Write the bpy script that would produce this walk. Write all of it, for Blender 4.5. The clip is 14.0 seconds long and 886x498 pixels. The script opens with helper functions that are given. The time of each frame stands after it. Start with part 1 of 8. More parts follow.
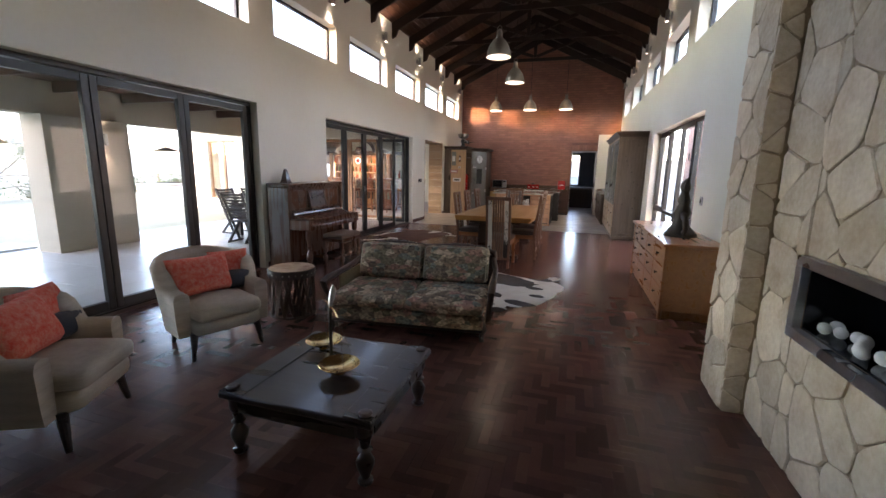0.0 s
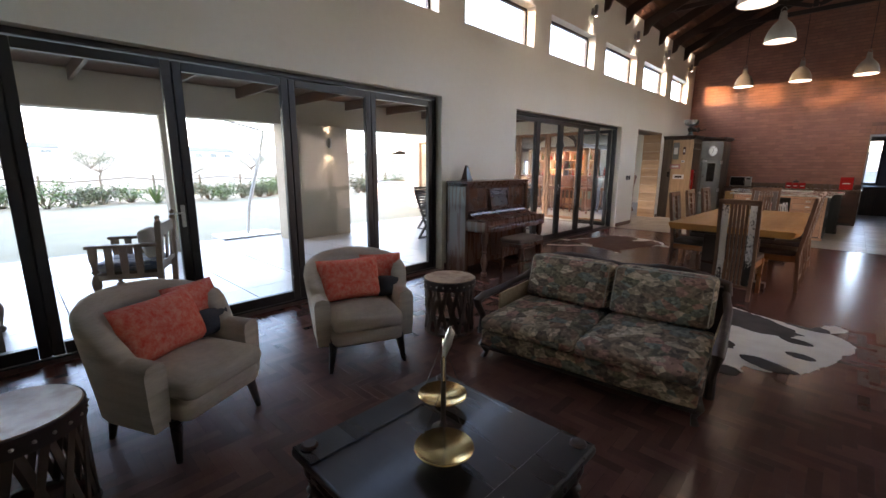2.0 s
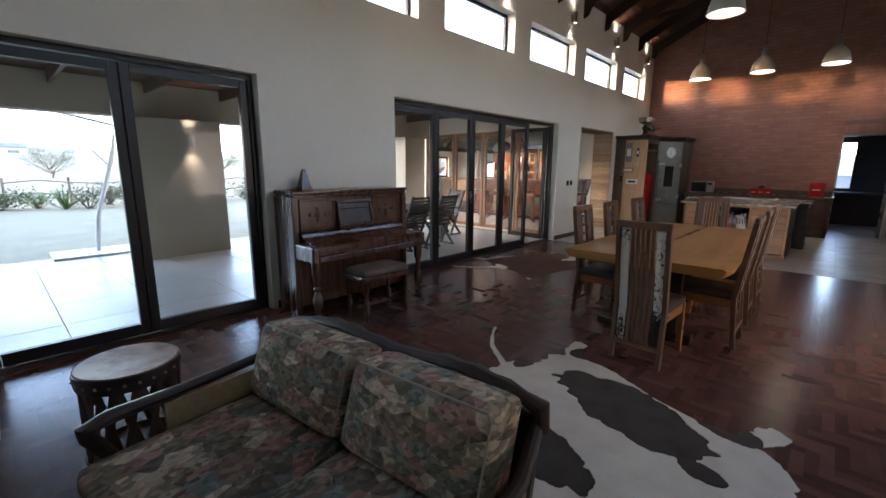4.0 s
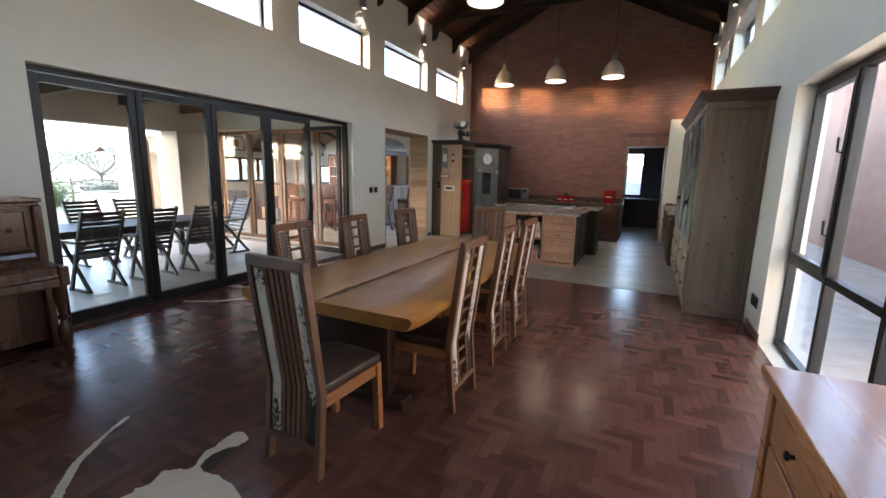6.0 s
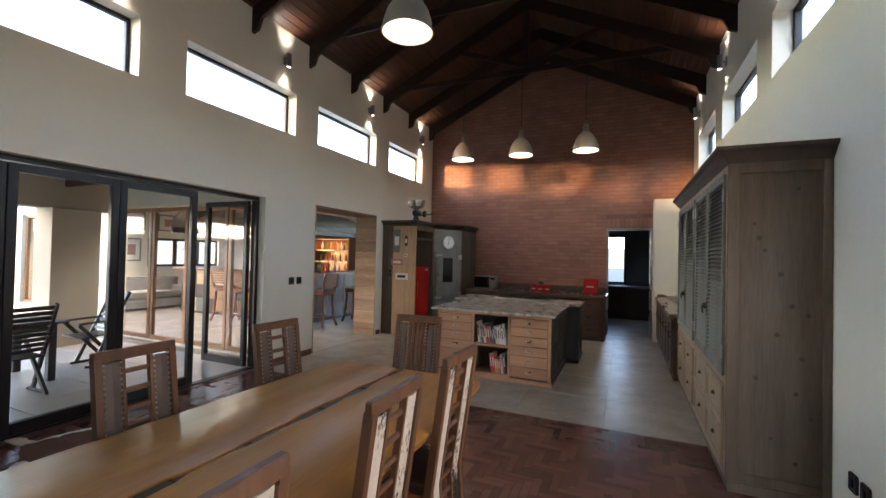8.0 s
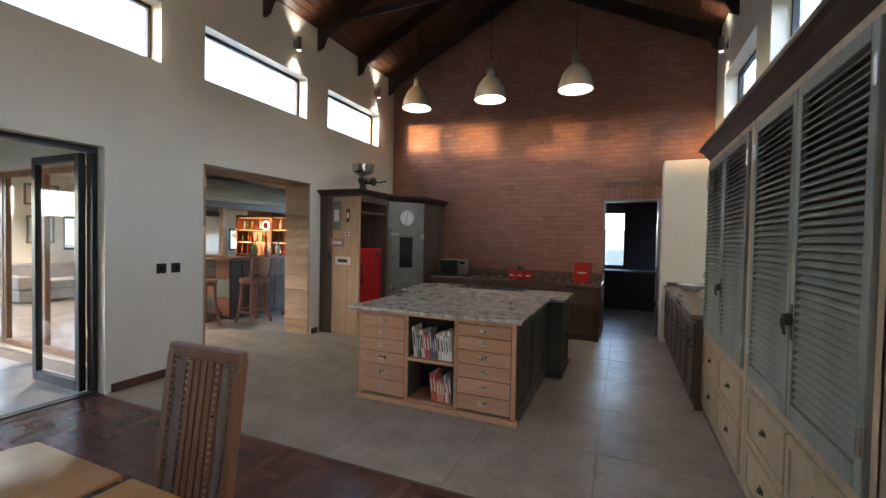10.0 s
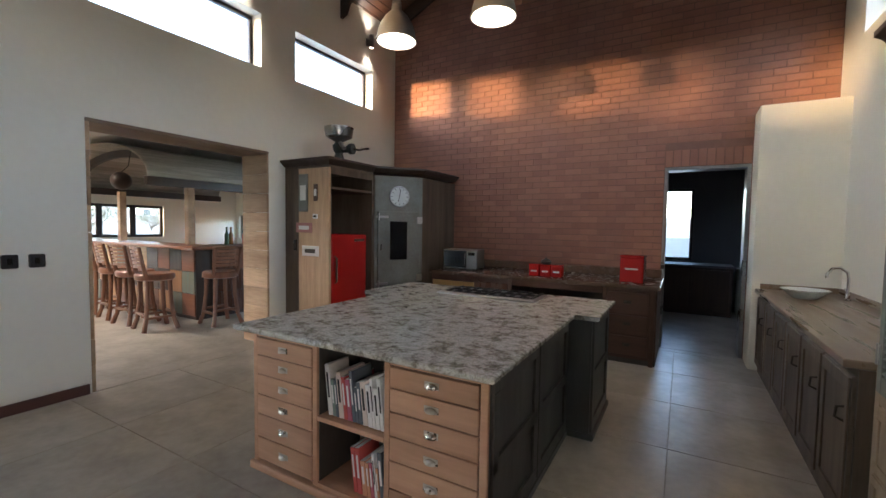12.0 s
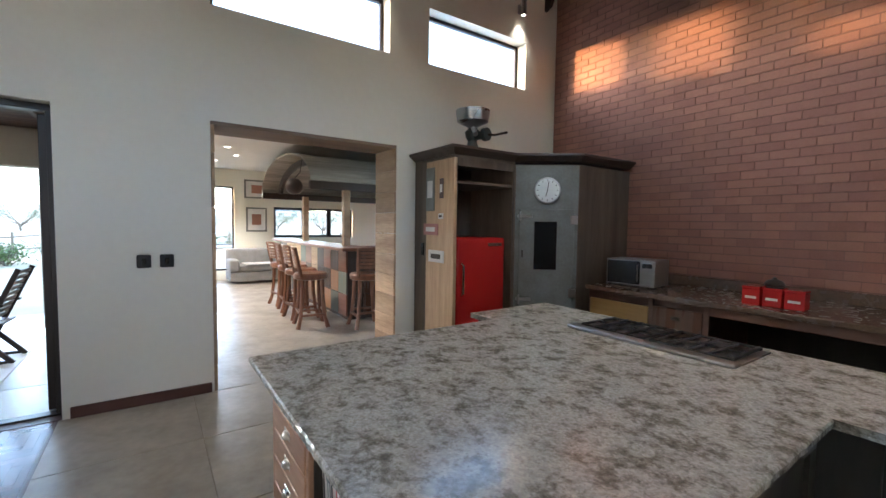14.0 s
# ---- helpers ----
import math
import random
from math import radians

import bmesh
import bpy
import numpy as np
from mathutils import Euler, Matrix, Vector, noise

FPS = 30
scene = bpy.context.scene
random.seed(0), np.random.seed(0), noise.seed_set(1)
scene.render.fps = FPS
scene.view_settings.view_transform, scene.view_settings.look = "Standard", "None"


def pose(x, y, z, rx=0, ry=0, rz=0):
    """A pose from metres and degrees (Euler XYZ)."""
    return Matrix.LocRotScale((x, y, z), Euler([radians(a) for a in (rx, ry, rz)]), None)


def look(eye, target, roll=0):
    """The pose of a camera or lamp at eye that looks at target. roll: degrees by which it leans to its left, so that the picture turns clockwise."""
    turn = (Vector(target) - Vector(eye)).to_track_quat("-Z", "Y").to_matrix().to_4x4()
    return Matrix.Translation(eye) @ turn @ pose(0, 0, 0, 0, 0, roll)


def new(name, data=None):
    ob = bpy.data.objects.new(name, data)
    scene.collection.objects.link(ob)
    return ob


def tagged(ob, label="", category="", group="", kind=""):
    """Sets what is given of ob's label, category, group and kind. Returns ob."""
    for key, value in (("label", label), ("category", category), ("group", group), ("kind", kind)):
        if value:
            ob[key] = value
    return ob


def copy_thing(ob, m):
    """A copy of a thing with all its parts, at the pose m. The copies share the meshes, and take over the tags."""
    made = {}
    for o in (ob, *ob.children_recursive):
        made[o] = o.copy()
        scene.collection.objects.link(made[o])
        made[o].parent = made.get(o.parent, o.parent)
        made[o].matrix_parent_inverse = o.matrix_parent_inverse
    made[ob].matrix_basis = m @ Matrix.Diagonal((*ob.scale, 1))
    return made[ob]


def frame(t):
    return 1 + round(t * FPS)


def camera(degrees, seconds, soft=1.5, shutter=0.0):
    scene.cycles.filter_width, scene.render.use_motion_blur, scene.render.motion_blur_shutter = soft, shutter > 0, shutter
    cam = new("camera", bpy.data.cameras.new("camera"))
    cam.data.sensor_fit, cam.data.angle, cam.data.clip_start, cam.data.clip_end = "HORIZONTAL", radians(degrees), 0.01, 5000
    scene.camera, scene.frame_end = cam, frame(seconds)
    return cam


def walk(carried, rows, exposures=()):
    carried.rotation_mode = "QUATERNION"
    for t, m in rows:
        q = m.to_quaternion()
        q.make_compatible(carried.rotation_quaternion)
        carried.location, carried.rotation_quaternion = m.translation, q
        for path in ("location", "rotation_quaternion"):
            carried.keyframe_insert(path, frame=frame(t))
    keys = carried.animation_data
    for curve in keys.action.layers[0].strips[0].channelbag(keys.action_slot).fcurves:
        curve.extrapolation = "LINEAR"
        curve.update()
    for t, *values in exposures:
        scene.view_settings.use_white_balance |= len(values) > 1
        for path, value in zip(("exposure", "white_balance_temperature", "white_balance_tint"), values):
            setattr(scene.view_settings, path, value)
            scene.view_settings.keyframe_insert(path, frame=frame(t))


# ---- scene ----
cam = camera(93.3, 14.0)
PATH = [
    (0, (0.074, -2.179, 1.527), (-0.489, -0.296, 1.157), 1.2),
    (0.5, (-0.037, -2.169, 1.526), (-0.955, -0.431, 1.158), 0.8),
    (1, (-0.121, -2.053, 1.5), (-1.338, -0.511, 1.125), 0.4),
    (1.5, (-0.088, -1.688, 1.504), (-1.436, -0.263, 1.119), 0.2),
    (2, (-0.122, -1.253, 1.492), (-1.488, 0.155, 1.102), 0.2),
    (4.5, (0.127, 1.594, 1.531), (-1.167, 3.072, 1.158), 0.5),
    (5, (0.365, 2.056, 1.534), (-0.682, 3.721, 1.171), 0.7),
    (5.5, (0.545, 2.495, 1.536), (-0.344, 4.252, 1.182), 0.9),
    (6, (0.564, 2.935, 1.542), (-0.286, 4.71, 1.19), 1.2),
    (6.5, (0.56, 3.415, 1.568), (-0.267, 5.204, 1.229), 1.2),
    (7, (0.49, 3.865, 1.605), (-0.332, 5.683, 1.461), 1.4),
    (7.5, (0.381, 4.321, 1.642), (-0.427, 6.15, 1.677), 1.4),
    (8, (0.38, 4.794, 1.641), (-0.416, 6.628, 1.675), 1.3),
    (8.5, (0.378, 5.294, 1.612), (-0.416, 7.129, 1.646), 1.3),
    (11, (0.264, 7.717, 1.58), (-0.532, 9.548, 1.467), 1.1),
    (11.5, (0.221, 8.181, 1.558), (-0.693, 9.957, 1.449), 1.1),
    (12, (0.242, 8.609, 1.535), (-0.748, 10.343, 1.429), 0.9),
    (12.5, (0.197, 9.009, 1.513), (-0.92, 10.665, 1.403), 1.1),
    (13, (0.173, 9.377, 1.511), (-1.116, 10.903, 1.402), 1.0),
    (13.5, (0.122, 9.623, 1.479), (-1.356, 10.968, 1.385), 0.6),
    (14, (-0.035, 9.818, 1.543), (-1.676, 10.956, 1.43), 0.8),
]
walk(cam, [(t, look(eye, target, roll)) for t, eye, target, roll in PATH], exposures=[(0.0, 5.05, 7800, 25), (1.5, 5.0, 7900, 25), (2.2, 4.88, 7800, 25), (4.5, 4.5, 7050, 18), (5.5, 4.8, 7200, 17), (6.5, 4.85, 7400, 17), (7.5, 4.75, 7450, 17), (8.5, 4.65, 7400, 17), (11.0, 4.75, 7150, 15), (12.5, 4.78, 6900, 14), (14.0, 4.95, 6650, 13)])


# ---- light ----
SUN_EL, SUN_AZ = 2.0, (0.5, 0.866)          # elevation in degrees, heading of the light on the plan
world = bpy.data.worlds.new("world")
scene.world = world
world.use_nodes = True
wn = world.node_tree
sky = wn.nodes.new("ShaderNodeTexSky")
sky.sky_type, sky.sun_disc = 'NISHITA', False
sky.sun_elevation, sky.sun_rotation = radians(SUN_EL + 5), math.atan2(-SUN_AZ[0], -SUN_AZ[1])
sky.air_density, sky.dust_density = 0.6, 0.3
wn.links.new(sky.outputs[0], wn.nodes["Background"].inputs[0])
wn.nodes["Background"].inputs[1].default_value = 0.15
sun_data = bpy.data.lights.new("sun", 'SUN')
sun_data.energy, sun_data.angle, sun_data.color = 1.0, radians(5.0), (1.0, 0.62, 0.30)
sun = new("sun", sun_data)
sun.matrix_world = look((-30, -40, 6), (-30 + SUN_AZ[0], -40 + SUN_AZ[1], 6 - math.tan(radians(SUN_EL))))

# added area lamp outside the tall east window, standing in for courtyard skylight
east = bpy.data.lights.new("east_window_light", 'AREA')
east.shape, east.size, east.size_y, east.energy, east.color = 'RECTANGLE', 3.3, 2.2, 3.6, (1.0, 0.94, 0.86)
new("east_window_light", east).matrix_world = look((2.85, 5.95, 1.25), (0.0, 5.95, 1.25))

# ---- helpers ----
V = Vector


def mat(name, c1, c2=None, rough=0.6, metal=0.0, scale=3.0, fine=40.0, stretch=(1, 1, 1), bump=0.15, vary=0.0, coat=0.0, spec=0.5, contrast=0.25, dist=0.01, rough_var=0.12):
    """Two colours mixed by noise at two scales, with fine relief."""
    m = bpy.data.materials.new(name)
    m.use_nodes = True
    t = m.node_tree
    p = t.nodes["Principled BSDF"]
    c2 = c2 or tuple(v * 0.78 for v in c1)
    co = t.nodes.new("ShaderNodeTexCoord")
    mp = t.nodes.new("ShaderNodeMapping")
    mp.inputs["Scale"].default_value = stretch
    t.links.new(co.outputs["Object"], mp.inputs[0])
    info = t.nodes.new("ShaderNodeObjectInfo")
    if vary:
        off = t.nodes.new("ShaderNodeVectorMath")
        off.operation = 'SCALE'
        off.inputs[0].default_value = (31.0, 17.0, 23.0)
        t.links.new(info.outputs["Random"], off.inputs["Scale"])
        t.links.new(off.outputs[0], mp.inputs["Location"])
    a = t.nodes.new("ShaderNodeTexNoise")
    a.inputs["Scale"].default_value, a.inputs["Detail"].default_value = scale, 4
    b = t.nodes.new("ShaderNodeTexNoise")
    b.inputs["Scale"].default_value, b.inputs["Detail"].default_value = fine, 3
    for n in (a, b):
        t.links.new(mp.outputs[0], n.inputs["Vector"])
    add = t.nodes.new("ShaderNodeMath")
    add.operation = 'ADD'
    half = t.nodes.new("ShaderNodeMath")
    half.operation = 'MULTIPLY'
    half.inputs[1].default_value = 0.5
    t.links.new(b.outputs[0], half.inputs[0])
    t.links.new(a.outputs[0], add.inputs[0])
    t.links.new(half.outputs[0], add.inputs[1])
    r = t.nodes.new("ShaderNodeMapRange")
    r.inputs["From Min"].default_value, r.inputs["From Max"].default_value = 0.75 - contrast, 0.75 + contrast
    t.links.new(add.outputs[0], r.inputs[0])
    mix = t.nodes.new("ShaderNodeMix")
    mix.data_type = 'RGBA'
    mix.inputs["A"].default_value, mix.inputs["B"].default_value = (*c1, 1), (*c2, 1)
    t.links.new(r.outputs[0], mix.inputs["Factor"])
    out = mix.outputs["Result"]
    if vary:
        hsv = t.nodes.new("ShaderNodeHueSaturation")
        k = t.nodes.new("ShaderNodeMapRange")
        k.inputs["To Min"].default_value, k.inputs["To Max"].default_value = 1 - vary, 1 + vary
        isl = t.nodes.new("ShaderNodeNewGeometry")
        s = t.nodes.new("ShaderNodeMath")
        s.operation = 'ADD'
        fr = t.nodes.new("ShaderNodeMath")
        fr.operation = 'FRACT'
        t.links.new(info.outputs["Random"], s.inputs[0])
        t.links.new(isl.outputs["Random Per Island"], s.inputs[1])
        t.links.new(s.outputs[0], fr.inputs[0])
        t.links.new(fr.outputs[0], k.inputs[0])
        t.links.new(k.outputs[0], hsv.inputs["Value"])
        t.links.new(out, hsv.inputs["Color"])
        out = hsv.outputs[0]
    t.links.new(out, p.inputs["Base Color"])
    rr = t.nodes.new("ShaderNodeMapRange")
    rr.inputs["To Min"].default_value, rr.inputs["To Max"].default_value = max(0.03, rough - rough_var), min(1, rough + rough_var)
    t.links.new(a.outputs[0], rr.inputs[0])
    t.links.new(rr.outputs[0], p.inputs["Roughness"])
    p.inputs["Metallic"].default_value = metal
    p.inputs["Specular IOR Level"].default_value = spec
    p.inputs["Coat Weight"].default_value = coat
    p.inputs["Coat Roughness"].default_value = 0.12
    if bump:
        bp = t.nodes.new("ShaderNodeBump")
        bp.inputs["Strength"].default_value, bp.inputs["Distance"].default_value = bump, dist
        t.links.new(add.outputs[0], bp.inputs["Height"])
        t.links.new(bp.outputs[0], p.inputs["Normal"])
    return m


def wood(name, c1, c2, rough=0.45, axis=0, vary=0.12, coat=0.0, bump=0.12, scale=5.0):
    st = [1.0, 1.0, 1.0]
    st[axis] = 0.09
    return mat(name, c1, c2, rough, 0.0, scale * 3, 70, tuple(st), bump, vary, coat, contrast=0.3, dist=0.004)


def glow(name, colour, strength):
    m = bpy.data.materials.new(name)
    m.use_nodes = True
    p = m.node_tree.nodes["Principled BSDF"]
    p.inputs["Base Color"].default_value = (*colour, 1)
    p.inputs["Emission Color"].default_value = (*colour, 1)
    p.inputs["Emission Strength"].default_value = strength
    return m


def glass_mat(name, tint=(1, 1, 1)):
    m = bpy.data.materials.new(name)
    m.use_nodes = True
    t = m.node_tree
    t.nodes.remove(t.nodes["Principled BSDF"])
    tr, gl, fr, mx = (t.nodes.new(k) for k in ("ShaderNodeBsdfTransparent", "ShaderNodeBsdfGlossy", "ShaderNodeLayerWeight", "ShaderNodeMixShader"))
    pw, sc = t.nodes.new("ShaderNodeMath"), t.nodes.new("ShaderNodeMath")
    pw.operation, sc.operation = 'POWER', 'MULTIPLY_ADD'
    pw.inputs[1].default_value, sc.inputs[1].default_value, sc.inputs[2].default_value = 5.0, 0.45, 0.022
    tr.inputs[0].default_value = (*tint, 1)
    gl.inputs["Roughness"].default_value = 0.02
    fr.inputs["Blend"].default_value = 0.5
    t.links.new(fr.outputs["Facing"], pw.inputs[0])
    t.links.new(pw.outputs[0], sc.inputs[0])
    t.links.new(sc.outputs[0], mx.inputs[0])
    t.links.new(tr.outputs[0], mx.inputs[1])
    t.links.new(gl.outputs[0], mx.inputs[2])
    t.links.new(mx.outputs[0], t.nodes["Material Output"].inputs[0])
    return m


def B():
    return bmesh.new()


def box(bm, x0, x1, y0, y1, z0, z1, bevel=0.0, seg=2, m=None):
    """An axis-parallel block, its edges rounded by bevel, moved by m."""
    vs = bmesh.ops.create_cube(bm, size=1.0)["verts"]
    bmesh.ops.scale(bm, vec=(x1 - x0, y1 - y0, z1 - z0), verts=vs)
    bmesh.ops.translate(bm, vec=((x0 + x1) / 2, (y0 + y1) / 2, (z0 + z1) / 2), verts=vs)
    if bevel:
        es = list({e for v in vs for e in v.link_edges})
        r = bmesh.ops.bevel(bm, geom=es, offset=bevel, segments=seg, profile=0.5, affect='EDGES')
        vs = list({v for f in r["faces"] for v in f.verts} | {v for v in vs if v.is_valid})
    if m is not None:
        bmesh.ops.transform(bm, matrix=m, verts=vs)
    return vs


def ring_loft(bm, rings, cap=True, closed=True):
    rows = [[bm.verts.new(p) for p in r] for r in rings]
    n = len(rows[0])
    for a, b in zip(rows, rows[1:]):
        for i in range(n if closed else n - 1):
            j = (i + 1) % n
            bm.faces.new((a[i], a[j], b[j], b[i]))
    if cap and closed:
        bm.faces.new(list(reversed(rows[0])))
        bm.faces.new(rows[-1])
    return [v for r in rows for v in r]


def lathe(bm, prof, at=(0, 0, 0), n=20, cap=True):
    """A turned shape: prof is (radius, height) from bottom to top."""
    return ring_loft(bm, [[(at[0] + r * math.cos(2 * math.pi * i / n), at[1] + r * math.sin(2 * math.pi * i / n), at[2] + z) for i in range(n)] for r, z in prof], cap)


def tube(bm, pts, r, n=8):
    """A round bar along points; r is one radius or one for each point."""
    pts = [V(p) for p in pts]
    rs = [r] * len(pts) if not hasattr(r, "__len__") else r
    rings, up = [], None
    for i, p in enumerate(pts):
        d = (pts[min(i + 1, len(pts) - 1)] - pts[max(i - 1, 0)]).normalized()
        if up is None:
            up = d.orthogonal().normalized()
        u = (up - d * up.dot(d)).normalized()
        up, w = u, d.cross(u)
        rings.append([p + (u * math.cos(2 * math.pi * k / n) + w * math.sin(2 * math.pi * k / n)) * rs[i] for k in range(n)])
    return ring_loft(bm, rings)


def bar(bm, p0, p1, w, h, up=(0, 0, 1), bevel=0.0):
    """A square bar from p0 to p1, w wide and h high."""
    p0, p1 = V(p0), V(p1)
    d = p1 - p0
    z = d.normalized()
    x = V(up).cross(z).normalized()
    y = z.cross(x)
    m = Matrix((x, y, z)).transposed().to_4x4()
    m.translation = (p0 + p1) / 2
    return box(bm, -w / 2, w / 2, -h / 2, h / 2, -d.length / 2, d.length / 2, bevel, 1, m)


def prism(bm, outline, z0, z1):
    """An upright prism on an outline of (x, y)."""
    return ring_loft(bm, [[(x, y, z0) for x, y in outline], [(x, y, z1) for x, y in outline]])


def part(name, bm, material, parent=None, label="", smooth=False, angle=35):
    bmesh.ops.recalc_face_normals(bm, faces=bm.faces)
    me = bpy.data.meshes.new(name)
    bm.to_mesh(me)
    bm.free()
    me.materials.append(material)
    if smooth:
        me.shade_smooth()
        me.set_sharp_from_angle(angle=radians(angle))
    ob = new(name, me)
    if parent is not None:
        ob.parent = parent
    if label:
        ob["label"] = label
    return ob


def thing(name, label, category, at=(0, 0, 0), rz=0, group="", kind=""):
    ob = new(name)
    ob.empty_display_size = 0.1
    ob.matrix_basis = pose(*at, 0, 0, rz)
    return tagged(ob, label, category, group, kind)


def piece(name, mesh, parent, m):
    ob = new(name, mesh)
    ob.parent = parent
    ob.matrix_basis = m
    return ob


def sheet_with_holes(bm, a0, a1, z0, z1, b0, b1, holes, along='y'):
    """A wall from b0 to b1 thick, a0 to a1 long, with openings (a0, a1, z0, z1) right through it."""
    A = sorted({a0, a1, *[h[0] for h in holes], *[h[1] for h in holes]})
    Z = sorted({z0, z1, *[h[2] for h in holes], *[h[3] for h in holes]})
    A, Z = [a for a in A if a0 <= a <= a1], [z for z in Z if z0 <= z <= z1]
    solid = {}
    for i in range(len(A) - 1):
        for j in range(len(Z) - 1):
            ca, cz = (A[i] + A[i + 1]) / 2, (Z[j] + Z[j + 1]) / 2
            solid[i, j] = not any(h[0] < ca < h[1] and h[2] < cz < h[3] for h in holes)
    cache = {}

    def vert(b, a, z):
        k = (round(b, 5), round(a, 5), round(z, 5))
        if k not in cache:
            cache[k] = bm.verts.new((b, a, z) if along == 'y' else (a, b, z))
        return cache[k]

    for (i, j), s in solid.items():
        if not s:
            continue
        p, q, r, t = A[i], A[i + 1], Z[j], Z[j + 1]
        for b in (b0, b1):
            bm.faces.new([vert(b, p, r), vert(b, q, r), vert(b, q, t), vert(b, p, t)])
        for di, dj, e in ((-1, 0, ((p, r), (p, t))), (1, 0, ((q, r), (q, t))), (0, -1, ((p, r), (q, r))), (0, 1, ((p, t), (q, t)))):
            if not solid.get((i + di, j + dj), False):
                (u, w), (u2, w2) = e
                bm.faces.new([vert(b0, u, w), vert(b0, u2, w2), vert(b1, u2, w2), vert(b1, u, w)])


# ---- materials ----
M_plaster = mat("warm_white_plaster", (0.80, 0.785, 0.685), (0.73, 0.71, 0.61), 0.7, scale=0.9, fine=18, bump=0.05, contrast=0.4)
M_cream = mat("cream_plaster", (0.76, 0.70, 0.57), (0.68, 0.62, 0.49), 0.75, scale=1.2, fine=25, bump=0.08, contrast=0.4)
M_sand = mat("sand_brown_plaster", (0.47, 0.41, 0.32), (0.40, 0.345, 0.265), 0.8, scale=1.5, fine=25, bump=0.08, contrast=0.4)
M_white = mat("white_plaster_board", (0.78, 0.77, 0.74), None, 0.7, scale=1.0, fine=20, bump=0.03, contrast=0.6)
M_mortar = mat("red_brown_mortar", (0.23, 0.115, 0.085), (0.16, 0.085, 0.065), 0.9, scale=6, fine=80, bump=0.3)
M_brick = mat("red_clay_brick", (0.34, 0.155, 0.107), (0.245, 0.111, 0.078), 0.72, scale=3, fine=60, bump=0.25, vary=0.13, contrast=0.35)
M_stone = mat("pale_sandstone", (0.76, 0.645, 0.49), (0.47, 0.34, 0.215), 0.85, scale=5, fine=35, bump=0.5, vary=0.18, contrast=0.35, dist=0.02)
M_grout = mat("brown_stone_mortar", (0.44, 0.33, 0.22), (0.31, 0.22, 0.145), 0.9, scale=9, fine=60, bump=0.4)
M_alu = mat("dark_bronze_aluminium", (0.022, 0.020, 0.020), (0.03, 0.028, 0.027), 0.38, 0.35, scale=2, fine=90, bump=0.02)
M_seal = mat("black_rubber", (0.015, 0.015, 0.015), None, 0.6, bump=0.05)
M_steel = mat("brushed_steel", (0.45, 0.45, 0.45), (0.36, 0.36, 0.36), 0.3, 1.0, scale=3, fine=60, stretch=(0.1, 1, 1), bump=0.04)
M_chrome = mat("chrome", (0.75, 0.75, 0.76), None, 0.12, 1.0, bump=0.0, rough_var=0.05)
M_oldbrass = mat("aged_brass", (0.42, 0.31, 0.17), (0.30, 0.21, 0.12), 0.35, 1.0, scale=9, bump=0.05)
M_brass = mat("brass", (0.78, 0.58, 0.27), (0.62, 0.43, 0.18), 0.24, 1.0, scale=9, bump=0.05, rough_var=0.08)
M_nickel = mat("worn_nickel", (0.62, 0.57, 0.50), (0.45, 0.39, 0.32), 0.3, 1.0, scale=14, bump=0.05)
M_black = mat("black_metal", (0.02, 0.02, 0.02), None, 0.45, 0.3, bump=0.05)
M_iron = mat("dark_iron", (0.05, 0.045, 0.04), (0.08, 0.065, 0.05), 0.5, 0.7, scale=12, bump=0.2)
M_parquet = mat("dark_red_parquet", (0.094, 0.040, 0.032), (0.146, 0.068, 0.054), 0.22, scale=7, fine=60, stretch=(1, 1, 1), bump=0.02, vary=0.32, spec=0.45, contrast=0.5, dist=0.003, rough_var=0.04)
M_parq_joint = mat("parquet_joint", (0.045, 0.020, 0.016), None, 0.5, scale=4, bump=0.05)
M_tile = mat("grey_beige_stone_tile", (0.45, 0.405, 0.34), (0.29, 0.255, 0.205), 0.36, scale=3.2, fine=16, bump=0.04, vary=0.06, contrast=0.27)
M_tile_joint = mat("tile_grout", (0.36, 0.32, 0.265), None, 0.8, scale=8, bump=0.1)
M_pave = mat("pale_patio_tile", (0.56, 0.54, 0.50), (0.47, 0.45, 0.42), 0.35, scale=1.3, fine=25, bump=0.04, vary=0.04, contrast=0.4)
M_rafter = wood("dark_stained_rafter", (0.036, 0.018, 0.012), (0.021, 0.011, 0.008), 0.5, 0, 0.15)
M_board = wood("red_brown_ceiling_board", (0.080, 0.032, 0.016), (0.044, 0.018, 0.010), 0.45, 1, 0.2)
M_skirt = wood("dark_red_skirting", (0.10, 0.04, 0.03), (0.07, 0.03, 0.022), 0.4, 1, 0.1)
M_glass = glass_mat("clear_glass")
M_bulb = glow("lamp_glow", (1.0, 0.93, 0.82), 0.6)
M_lawn = mat("dry_lawn", (0.24, 0.215, 0.13), (0.34, 0.295, 0.19), 0.95, scale=1.5, fine=30, bump=0.5, contrast=0.35)
M_dryground = mat("pale_veld", (0.34, 0.29, 0.21), (0.20, 0.18, 0.12), 0.95, scale=0.08, fine=3, bump=0.3, contrast=0.35)

